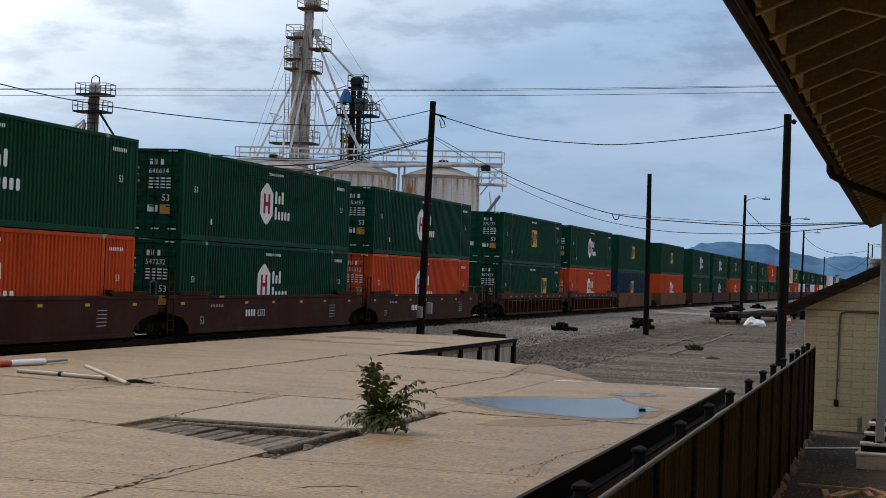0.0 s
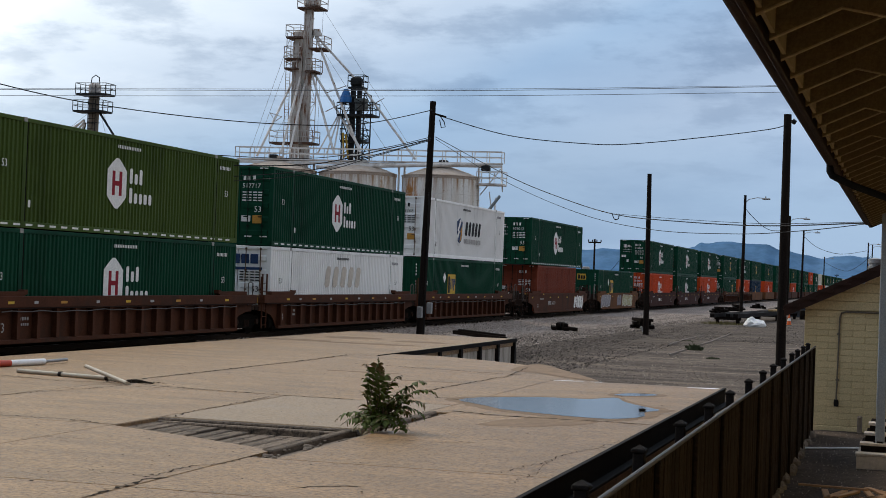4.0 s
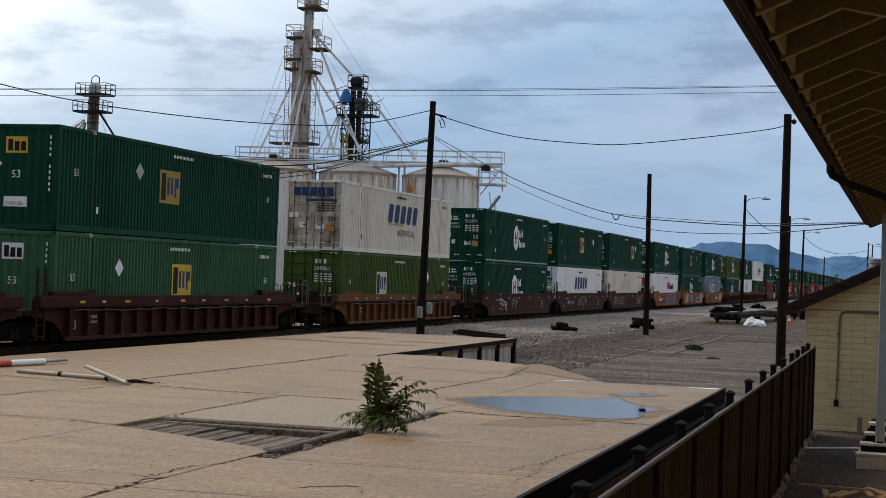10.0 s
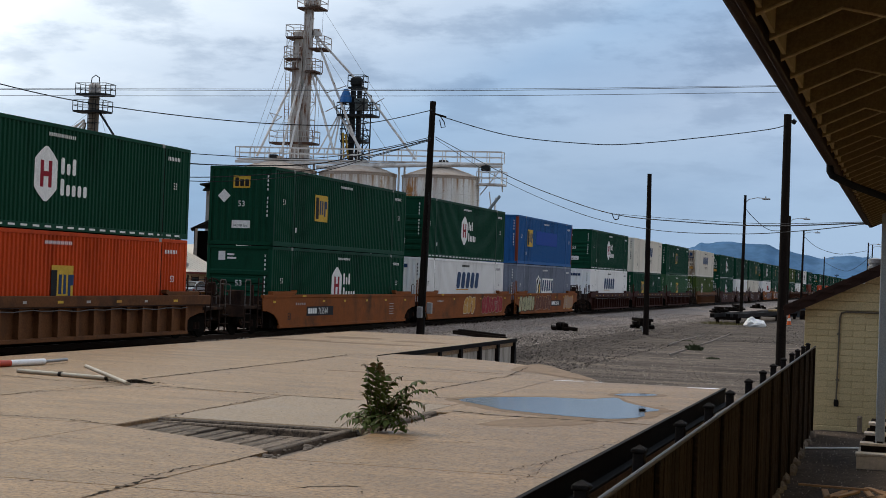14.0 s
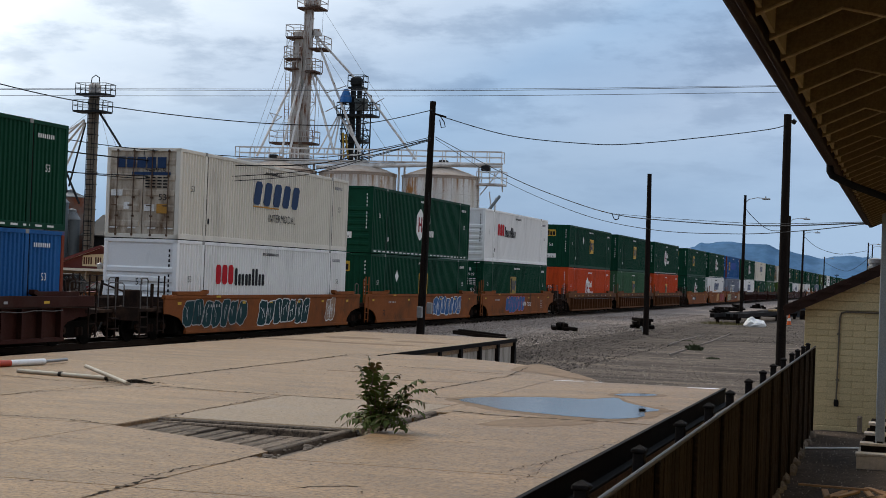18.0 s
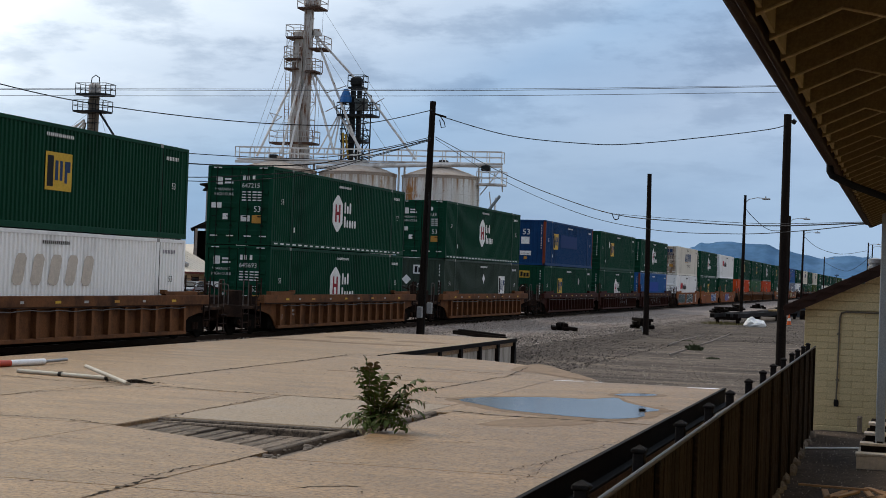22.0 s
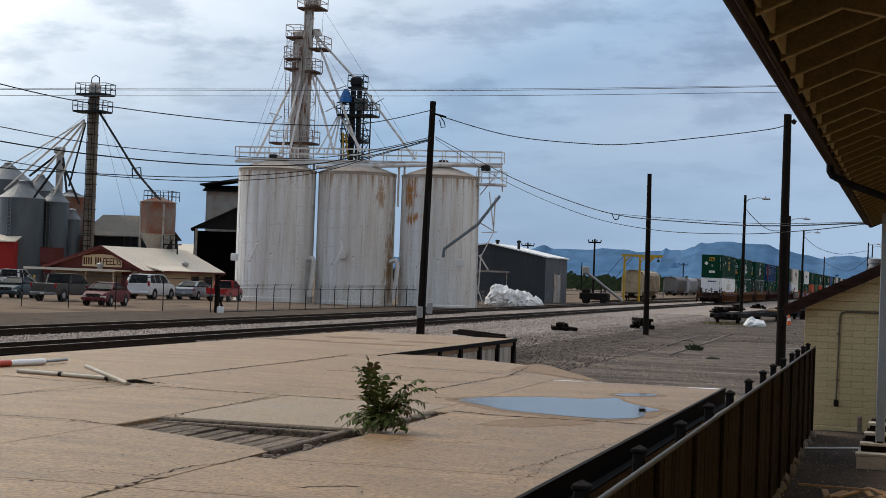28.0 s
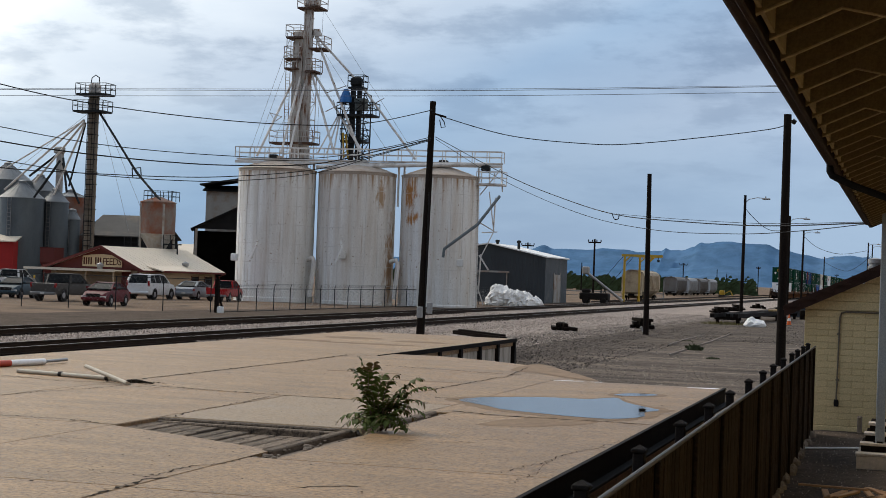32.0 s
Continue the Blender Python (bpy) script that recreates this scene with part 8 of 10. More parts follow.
def build_cracks():
    z = DOCK_Z + 0.004
    lines = [([(-6.34, 11.85, 0.85), (-6.40, 13.13, 0.85), (-6.28, 13.29, 0.85)], 0.022), ([(-6.46, 13.23, 0.85), (-6.47, 14.19, 0.85), (-6.28, 14.48, 0.85), (-6.30, 15.24, 0.85)], 0.012), ([(-7.17, 13.39, 0.85), (-6.68, 13.32, 0.85), (-6.40, 13.22, 0.85)], 0.010),
             ([(-10.56, 17.53, 0.85), (-9.67, 17.58, 0.85), (-8.92, 17.29, 0.85)], 0.015), ([(-8.77, 18.66, 0.85), (-8.93, 19.52, 0.85), (-8.94, 20.84, 0.85), (-9.03, 22.52, 0.85)], 0.010), ([(-11.67, 23.34, 0.85), (-10.36, 23.02, 0.85), (-8.98, 22.84, 0.85), (-7.70, 22.76, 0.85)], 0.018),
             ([(-12.12, 24.25, 0.85), (-12.08, 28.36, 0.85), (-12.08, 32.61, 0.85), (-12.22, 35.00, 0.85)], 0.022), ([(-10.89, 31.73, 0.85), (-9.71, 31.49, 0.85), (-7.93, 31.00, 0.85), (-7.16, 30.90, 0.85)], 0.022), ([(-7.48, 24.91, 0.85), (-7.41, 27.81, 0.85), (-7.30, 30.32, 0.85), (-7.70, 33.74, 0.85)], 0.014),
             ([(-6.06, 21.86, 0.85), (-5.18, 21.59, 0.85), (-4.24, 21.61, 0.85), (-3.70, 21.63, 0.85), (-3.24, 21.60, 0.85)], 0.025), ([(-3.75, 15.27, 0.85), (-3.55, 16.36, 0.85), (-3.51, 17.29, 0.85), (-3.31, 18.22, 0.85), (-3.15, 20.07, 0.85)], 0.006),
             ([(-3.45, 14.50, 0.85), (-3.42, 15.13, 0.85), (-3.49, 16.52, 0.85)], 0.004), ([(-12.09, 20.06, 0.85), (-11.99, 20.95, 0.85), (-11.75, 22.02, 0.85), (-11.67, 23.34, 0.85)], 0.010), ([(-9.02, 15.67, 0.85), (-8.61, 15.68, 0.85), (-8.19, 15.64, 0.85)], 0.006),
             ([(-14.22, 23.56, 0.85), (-12.93, 23.10, 0.85), (-11.67, 23.34, 0.85)], 0.016), ([(-6.64, 23.94, 0.85), (-6.13, 23.72, 0.85), (-5.67, 23.60, 0.85)], 0.03), ([(-6.95, 24.08, 0.85), (-6.53, 24.18, 0.85), (-6.20, 24.32, 0.85)], 0.02),
             ([(-4.68, 26.67, 0.85), (-4.16, 27.60, 0.85)], 0.012), ([(-5.62, 17.67, 0.85), (-5.09, 17.69, 0.85), (-4.57, 17.98, 0.85)], 0.008), ([(-5.14, 13.29, 0.85), (-4.59, 13.67, 0.85)], 0.010), ([(-4.78, 18.27, 0.85), (-4.23, 18.51, 0.85)], 0.006)]
    crack = thing("crack", (0, 0, 0), "dark ragged cracks and dirt-filled joints in the dock concrete", "crack", kind="structure")
    for k, (pts, w) in enumerate(lines):
        part("crack_line", ribbon(pts, w * (1.0 if k < 3 else 1.4), z, k), M_CRACK, crack)
    rnd = random.Random(12)
    s = Shape()
    for k in range(420):
        x, y = rnd.uniform(-16.5, -3.5), rnd.uniform(9, 29)
        r = rnd.uniform(0.003, 0.010) + (rnd.uniform(0, 0.014) if k % 9 == 0 else 0)
        m = 5
        s.add([(x + r * math.cos(2 * math.pi * i / m) * rnd.uniform(0.6, 2.2), y + r * math.sin(2 * math.pi * i / m), z + 0.004 * (i % 2)) for i in range(m)], [tuple(range(m))])
    solid("grit", s, M_CRACK, "dark grit and small stones on the dock", "grit", kind="stuff")


def blob(pts, z, grow=0.0, seed=0, wob=0.05):
    """A smooth closed sheet through rough outline points."""
    c = sum((Vector(p[:2]) for p in pts), Vector((0, 0))) / len(pts)
    out = []
    n = len(pts)
    for i in range(n):
        p0, p1, p2, p3 = (Vector(pts[(i + j) % n][:2]) for j in (-1, 0, 1, 2))
        for k in range(5):
            t = k / 5
            q = 0.5 * ((2 * p1) + (p2 - p0) * t + (2 * p0 - 5 * p1 + 4 * p2 - p3) * t * t + (3 * p1 - p0 - 3 * p2 + p3) * t ** 3)
            d = (q - c)
            q = q + d.normalized() * (grow + wob * (noise.noise((q.x * 4, q.y * 4, seed)) + (1.6 * noise.noise((q.x * 0.3, q.y * 0.3, seed)) if wob > 0.3 else 0)))
            out.append((q.x, q.y, z))
    s = Shape()
    s.add(out + [(c.x, c.y, z)], [(i, (i + 1) % len(out), len(out)) for i in range(len(out))])
    return s


def build_puddle():
    z = DOCK_Z
    main = [(-6.52, 23.91, 0.85), (-6.22, 24.73, 0.85), (-5.53, 25.33, 0.85), (-4.84, 25.51, 0.85), (-4.48, 26.10, 0.85), (-4.18, 25.25, 0.85), (-3.67, 24.39, 0.85), (-3.47, 24.08, 0.85), (-3.60, 23.51, 0.85), (-3.52, 22.79, 0.85), (-3.69, 22.24, 0.85), (-4.09, 22.03, 0.85),
            (-4.68, 22.20, 0.85), (-5.40, 22.50, 0.85), (-6.00, 23.20, 0.85)]
    small = [(-4.64, 26.71, 0.85), (-4.42, 27.37, 0.85), (-3.97, 27.30, 0.85), (-4.22, 26.77, 0.85)]
    damp = thing("damp_patch", (0, 0, 0), "darker damp margin of the concrete round the puddles", "damp patch", kind="structure")
    part("damp_sheet", blob(main, z + 0.003, 0.22, 1, 0.18), M_DAMP, damp)
    part("damp_sheet", blob(small, z + 0.0035, 0.16, 2, 0.1), M_DAMP, damp)
    part("damp_sheet", blob([(-4.98, 21.24, 0.85), (-4.59, 21.96, 0.85), (-3.91, 21.48, 0.85), (-4.44, 20.41, 0.85), (-5.19, 20.12, 0.85)], z + 0.0025, 0.05, 3, 0.12), M_DAMP, damp)
    part("damp_sheet", blob([(-7.75, 32.39, 0.85), (-7.75, 35.07, 0.85), (-6.53, 32.49, 0.85), (-5.53, 30.23, 0.85), (-6.31, 30.89, 0.85), (-7.10, 31.88, 0.85)], z + 0.0025, 0.05, 3, 0.12), M_DAMP, damp)
    for k, (cx, cy, w, d) in enumerate(((-15.9, 41.2, 1.1, 0.5), (-13.6, 40.8, 1.5, 0.45), (-15.2, 44.0, 0.9, 0.7), (-12.9, 43.2, 0.8, 0.5), (-9.9, 29.2, 0.9, 0.16), (-8.4, 27.6, 0.7, 0.12))):
        out = [(cx + w * math.cos(a), cy + d * math.sin(a)) for a in (0, 0.8, 1.6, 2.4, 3.14, 3.9, 4.7, 5.5)]
        part("damp_sheet", blob(out, z + 0.0022, 0.0, 7 + k, 0.25), M_DAMP, damp)
    chalk = thing("paint_mark", (0, 0, 0), "worn white paint marks at the broken dock edge", "paint mark", kind="structure")
    for k, pts in enumerate((((-6.30, 29.70), (-6.0, 29.92), (-5.75, 29.95), (-5.95, 29.80)), ((-5.62, 29.9), (-5.5, 29.98), (-5.42, 29.94), (-5.5, 29.84)), ((-3.80, 29.75), (-3.55, 29.90), (-3.25, 29.92), (-3.30, 29.70), (-3.6, 29.66)))):
        part("paint_patch", blob(pts, z + 0.0026, 0.0, 30 + k, 0.05), M_WHITE, chalk)
    solid("puddle", blob(main, z + 0.008, 0, 5, 0.05), M_WATER, "shallow rain puddle on the concrete dock mirroring the sky", "puddle", "puddles")
    solid("puddle", blob(small, z + 0.008, 0, 6, 0.04), M_WATER, "thin puddle beside the larger one", "puddle", "puddles")
    x, y, _ = (-3.69, 23.78, 0.85)
    solid("stone", Shape().bevelled(-0.05, 0.05, -0.035, 0.035, 0, 0.03, 0.01), M_CRACK, "small dark stone standing in the puddle", "stone", at=(x, y, z + 0.008), turn=20)


build_pit()
build_cracks()
build_puddle()


M_GLOSSWHITE = material("glossy_white_enamel", (0.88, 0.88, 0.88), (0.84, 0.84, 0.84), 0.3, scale=3)


def build_dock_litter():
    z = DOCK_Z
    a, b, c = Vector((-15.37, 24.73, 0.85)), Vector((-15.06, 26.43, 0.85)), Vector((-15.09, 27.37, 0.85))
    up = Vector((0, 0, 0.06))
    pole = thing("marker_pole", tuple(a), "white and red marker pole lying on the dock", "pole")
    d = (b - a)
    part("tube", Shape().rod(up, d + up, 0.058, n=12), M_GLOSSWHITE, pole, smooth=True)
    part("red_band", Shape().rod(d * 0.24 + up, d * 0.47 + up, 0.060, n=12), material("red_band", (0.55, 0.075, 0.04), rough=0.5), pole, "red band", smooth=True)
    part("sleeve", Shape().rod(d + up, (c - a) * 0.98 + up, 0.030, n=10), M_GALV, pole, "bare metal tip", smooth=True)
    for p, q, r in (((-14.30, 24.25, 0.85), (-12.31, 23.71, 0.85), 0.035), ((-12.46, 23.91, 0.85), (-11.69, 23.15, 0.85), 0.02)):
        base = Vector(p)
        e = Vector(q) - base
        pipe = thing("pipe", p, "long cream plastic pipe lying on the dock", "pipe", "cream pipes")
        part("tube", Shape().rod((0, 0, r), (e.x, e.y, r), r, n=10), material("cream_pipe", (0.56, 0.50, 0.40), (0.45, 0.40, 0.32), 0.6, scale=3), pipe, smooth=True)
        if r > 0.03:
            for f in (0.46, 0.96):
                part("coupling", Shape().rod((e.x * f, e.y * f, r), (e.x * (f + 0.03), e.y * (f + 0.03), r), r + 0.012, n=10), M_DARK, pipe, "black coupling", smooth=True)
    p = Vector((-11.66, 23.03, 0.85))
    pipe = thing("pipe", tuple(p), "short cream plastic pipe propped at an angle", "pipe", "cream pipes")
    e = Vector((-12.76, 23.73, 1.06)) - p
    part("tube", Shape().rod((0, 0, 0.03), e, 0.032, n=10), bpy.data.materials["cream_pipe"], pipe, smooth=True)
    rnd = random.Random(8)
    heap = Shape()
    cx, cy, _ = (-11.85, 23.66, 0.85)
    for k in range(260):
        x, y = cx + rnd.gauss(0, 0.20), cy + rnd.gauss(0, 0.10)
        r, a = rnd.uniform(0.01, 0.04), rnd.uniform(0, 6.28)
        top = 0.05 * math.exp(-((x - cx) / 0.2) ** 2 - ((y - cy) / 0.12) ** 2)
        c, d = r * math.cos(a), r * math.sin(a)
        heap.add([(x - c, y - d, z), (x + c, y + d, z), (x - 0.4 * d, y + 0.4 * c, z + top + 0.008), (x + 0.4 * d, y - 0.4 * c, z + top * 0.6 + 0.004)], [(0, 1, 2), (1, 0, 3), (0, 2, 3), (1, 3, 2)])
    solid("debris_heap", heap, M_CRACK, "small dark heap of soil and leaves on the dock", "debris", kind="stuff")


build_dock_litter()


# ---- shrub
SHRUB = thing("shrub", (-6.06, 18.57, DOCK_Z - 0.06), "bushy dark green shrub growing from the broken joint", "shrub")
FRONDS = []
ACROSS = Vector((math.cos(radians(16)), math.sin(radians(16)), 0))
TOWARD = Vector((math.sin(radians(16)), -math.cos(radians(16)), 0))
UP = Vector((0, 0, 1))


def frond(tip, bend, seed, leaf, red, bare):
    """A leaf stalk from its foot to the tip, bent through a third point, with pairs of narrow leaflets that arch over and hang."""
    rnd = random.Random(seed)
    s = Shape()
    n = max(7, int(tip.length / 0.042))
    pts = []
    for k in range(n + 1):
        t = k / n
        pts.append(bend * (2 * t * (1 - t)) + tip * t * t)
    for k in range(n):
        s.rod(pts[k], pts[k + 1], 0.007 * (1 - 0.8 * k / n), 0.007 * (1 - 0.8 * (k + 1) / n), 5, False, 1)
    for k in range(int(n * bare), n + 1):
        d = (pts[min(k + 1, n)] - pts[max(k - 1, 0)]).normalized()
        side = d.cross(UP)
        side = side.normalized() if side.length > 0.25 else (d.cross(TOWARD)).normalized()
        t = k / n
        size = leaf * (0.70 + 0.45 * math.sin(math.pi * (0.15 + 0.75 * t)))
        for sgn in (-1, 1):
            q = size * rnd.uniform(0.78, 1.2)
            out = (side * sgn * rnd.uniform(0.8, 1.1) + d * rnd.uniform(0.35, 0.75) + UP * rnd.uniform(-0.15, 0.35)).normalized()
            w0 = (d.cross(out).cross(out).normalized() + UP * rnd.uniform(-0.5, 0.5)).normalized() * q * 0.15
            p = pts[k]
            hang = rnd.uniform(0.30, 0.75)
            a = p + out * q * 0.26 + UP * q * 0.03
            b = p + out * q * 0.60 - UP * q * 0.14 * hang
            e = p + out * q * 0.84 - UP * q * 0.45 * hang
            c = p + out * q * 0.98 - UP * q * 0.85 * hang
            s.add([p, a + w0, a - w0, b + w0 * 1.05, b - w0 * 1.05, e + w0 * 0.7, e - w0 * 0.7, c], [(0, 2, 1), (1, 2, 4, 3), (3, 4, 6, 5), (5, 6, 7)], 2 if t > red and rnd.random() < 0.8 else 0)
    return s


def build_shrub():
    rnd = random.Random(21)
    # main stems: foot and head as across, up, towards
    stems = [(-0.05, -0.16, 0.52, 0.02), (0.0, -0.04, 0.50, -0.06), (0.03, 0.12, 0.46, 0.04), (0.06, 0.24, 0.42, -0.05), (0.02, 0.06, 0.34, 0.14), (-0.04, -0.10, 0.30, 0.12)]
    for x0, x1, z1, y1 in stems:
        part("stem", Shape().path([ACROSS * x0, ACROSS * (x0 * 0.4 + x1 * 0.6) + UP * z1 * 0.55 + TOWARD * y1 * 0.5, ACROSS * x1 + UP * z1 + TOWARD * y1], 0.010, 6), M_STEM, SHRUB)
    # tip: across, up, towards; then the foot of the stalk: across, up
    plan = [(-0.26, 0.92, 0.02, -0.15, 0.46), (-0.36, 0.77, -0.05, -0.16, 0.44), (-0.09, 0.85, 0.04, -0.10, 0.46), (-0.18, 0.80, 0.10, -0.13, 0.40), (0.03, 0.72, -0.06, -0.02, 0.44), (0.20, 0.73, 0.03, 0.05, 0.42),
            (0.13, 0.66, 0.12, 0.04, 0.36), (0.48, 0.70, -0.05, 0.22, 0.40), (0.62, 0.60, 0.05, 0.24, 0.40), (0.37, 0.62, 0.10, 0.14, 0.40), (0.53, 0.43, 0.08, 0.20, 0.34), (0.52, 0.30, 0.02, 0.18, 0.30), (0.30, 0.52, 0.20, 0.10, 0.30),
            (-0.46, 0.19, 0.08, -0.16, 0.22), (-0.36, 0.15, 0.18, -0.12, 0.18), (-0.22, 0.10, 0.26, -0.08, 0.20), (0.36, 0.12, 0.14, 0.14, 0.22), (0.28, 0.06, 0.24, 0.10, 0.18), (-0.30, 0.60, 0.04, -0.12, 0.34), (-0.25, 0.44, 0.16, -0.10, 0.26),
            (0.05, 0.14, 0.34, 0.02, 0.20), (-0.08, 0.08, 0.32, -0.02, 0.16), (0.16, 0.20, 0.32, 0.06, 0.22), (0.42, 0.22, -0.16, 0.16, 0.26), (-0.20, 0.24, -0.20, -0.08, 0.24)]
    for k in range(30):
        x, z, y = rnd.uniform(-0.24, 0.34), rnd.uniform(0.18, 0.58), rnd.uniform(-0.20, 0.30)
        plan.append((x, z, y, x * 0.35, z * 0.50))
    for k, (x, z, y, fx, fz) in enumerate(plan):
        root = ACROSS * fx + TOWARD * 0.25 * y + UP * (fz + 0.02)
        tip = ACROSS * x + UP * z + TOWARD * y - root
        rise = max(0.0, tip.z)
        bend = Vector((tip.x * 0.46, tip.y * 0.46, 0.0)) + UP * (rise * 0.72 + 0.05 + 0.06 * abs(x - fx))
        f = part("frond", frond(tip, bend, k, 0.112 if k < 25 else 0.100, 0.72 if z > 0.6 else 0.94, 0.10 if k < 13 else 0.0), [M_LEAF, M_STEM, M_LEAFTIP], SHRUB)
        m = Matrix.Translation(root)
        f.matrix_basis = m
        FRONDS.append((f, m, z, x, k))


build_shrub()

# how far the breeze pushes the shrub towards the fence, by seconds
BREEZE = [(0, 0.6), (1, 0.85), (2, 1.0), (3, 1.0), (6, 0.9), (7, 0.5), (8, 1.0), (9, 1.1), (10, 1.0), (11, 0.6), (12, 0.3), (13, 0.8), (14, 1.0), (16.5, 0.05), (17, 0.0), (18, 0.5), (19, 0.2), (20, 0.3), (21, 0.15), (22, 0.3),
          (23, 0.3), (24, 0.2), (25, 0.4), (28, 0.4), (29, 0.3), (30, 0.2), (31, 0.2), (32, 0.1)]


def sway():
    for f, m, high, across, k in FRONDS:
        rows = []
        for t, push in BREEZE:
            a = radians(30 if across < -0.12 and high > 0.4 else 3 + 5 * high) * push + radians(1.2) * math.sin(2.1 * t + k)
            q = Matrix.Rotation(-a, 4, TOWARD)
            q.translation = m.translation
            rows.append((t, q))
        walk(f, rows)


# ---- gravel lot and things on it
from mathutils.geometry import tessellate_polygon


def sheet(name, outline, z, mat, label, n=4):
    edge = [Vector((p[0], p[1], z)) for p in blob(outline, z, 0, 3, 0.5).v[:-1]]
    s = Shape().add(edge, [tri if (edge[tri[1]] - edge[tri[0]]).cross(edge[tri[2]] - edge[tri[0]]).z > 0 else tri[::-1] for tri in tessellate_polygon([edge])])
    return solid(name, s, mat, label, "ground", kind="structure")


sheet("gravel_lot", [(-3.2, 30.2), (-3.0, 60), (-5, 110), (-6, 260), (-14, 262), (-18.5, 160), (-17.5, 100), (-17.2, 70), (-17.2, 49), (-11.4, 48), (-11.4, 38), (-8, 33)], 0.045, M_LOT, "dark damp gravel lot beside the railway")
sheet("ballast_apron", [(-20.6, 30), (-20.4, 60), (-20.4, 120), (-20.4, 260), (-18.0, 262), (-16.0, 200), (-15.5, 150), (-15.8, 110), (-16.6, 80), (-17.6, 60), (-17.6, 40)], 0.075, M_BALLAST, "pale crushed stone spilled along the track")
sheet("black_gravel_patch", [(-17.0, 50), (-16.0, 62), (-14.2, 72), (-13.6, 90), (-12.5, 110), (-12.0, 150), (-4.5, 155), (-4.0, 110), (-4.4, 86), (-7.5, 80), (-10.8, 66), (-11.5, 54), (-13.0, 48.8)], 0.058, M_COALY, "dark coaly gravel spread between the track and the lot")
sheet("trackside_soil", [(-32.7, 20), (-32.7, 90), (-32.8, 150), (-33.5, 240), (-37, 240), (-38.5, 150), (-41, 100), (-43, 70), (-42, 20)], 0.05, M_TRACKSIDE, "dark brown soil strip beyond the far track")
sheet("yard", [(-1.7, -8), (-1.7, 20), (-1.72, 34.5), (2, 34.5), (3, 20), (3, -8)], -0.185, M_YARD, "dark damp soil yard behind the board fence")


def scatter(name, label, boxes, count, r0, r1, mat, seed, z):
    """Loose stones lying on the ground."""
    rnd = random.Random(seed)
    s = Shape()
    for k in range(count):
        x0, x1, y0, y1 = boxes[k % len(boxes)]
        u = rnd.random()
        x, y = rnd.uniform(x0, x1), y0 + (y1 - y0) * u ** 1.6
        r = rnd.uniform(r0, r1)
        zz = z(x) if callable(z) else z
        p = [(x + r * math.cos(i * 2.1 + k) * rnd.uniform(0.7, 1.2), y + r * math.sin(i * 2.1 + k) * rnd.uniform(0.7, 1.2), zz - 0.005) for i in range(3)] + [(x + rnd.uniform(-r, r) * 0.3, y + rnd.uniform(-r, r) * 0.3, zz + r * rnd.uniform(0.6, 1.1))]
        s.add(p, [(0, 1, 3), (1, 2, 3), (2, 0, 3)])
    return solid(name, s, mat, label, "stones", kind="stuff")


scatter("ballast_stones", "loose pale ballast stones along the tracks", [(-20.5, -16.5, 50, 140), (-28.3, -25.2, 36, 110), (-22.9, -20.3, 50, 120), (-17.3, -14.2, 52, 140)], 26000, 0.022, 0.060, material("pale_stone", (0.56, 0.475, 0.41), (0.19, 0.155, 0.13), 0.9, scale=1.3, fine=9, island=True, spec=0.05), 5,
        lambda x: 0.23 if (-22.2 < x or x < -25.4) and x < -21.9 or x < -27.8 else (max(0.08, min(RAIL_Z - 0.19, (0.21 - (abs(x - TRACK_X[0]) - 1.75) * 0.17))) if x < -20.5 else 0.085))
scatter("gravel_stones", "small dark and pale stones on the lot", [(-16, -4, 38, 110), (-10, -3.5, 32, 70)], 4000, 0.010, 0.030, material("mixed_stone", (0.46, 0.40, 0.33), (0.12, 0.10, 0.085), 0.9, scale=1.1, fine=9, island=True, spec=0.05), 6, 0.055)
scatter("coaly_stones", "dark and pale stones strewn over the black gravel", [(-17, -12, 50, 95), (-13.5, -4.5, 78, 130), (-18.3, -12, 52, 150), (-16.5, -9.5, 47, 72)], 20000, 0.016, 0.042, material("coaly_stone", (0.24, 0.205, 0.18), (0.010, 0.009, 0.009), 0.9, scale=1.1, fine=9, island=True, spec=0.05), 16, 0.06)
scatter("coaly_grit", "fine dark grit over the near gravel", [(-13.5, -5.5, 46, 84), (-10, -4, 36, 70)], 3000, 0.010, 0.024, bpy.data.materials["coaly_stone"], 26, 0.06)
scatter("yard_stones", "small pale stones in the yard soil", [(-1.65, 0.2, 20, 34.3)], 1200, 0.007, 0.020, bpy.data.materials["mixed_stone"], 7, -0.183)


def tie_stack(at, layers, turn, label, seed):
    rnd = random.Random(seed)
    st = thing("tie_pile", at, label, "timber pile", "piles of old ties", turn=turn)
    for lay, count in enumerate(layers):
        for k in range(count):
            x, z = (k - (count - 1) / 2) * 0.27 + rnd.uniform(-0.04, 0.04), 0.02 + lay * 0.19
            p = part("tie", Shape().bevelled(-0.115, 0.115, -1.25, 1.25, 0, 0.18, 0.015), M_TIE, st)
            p.matrix_basis = pose(x, rnd.uniform(-0.25, 0.25), z + 0.03, 0, rnd.uniform(-2, 2), rnd.uniform(-9, 9))
    return st


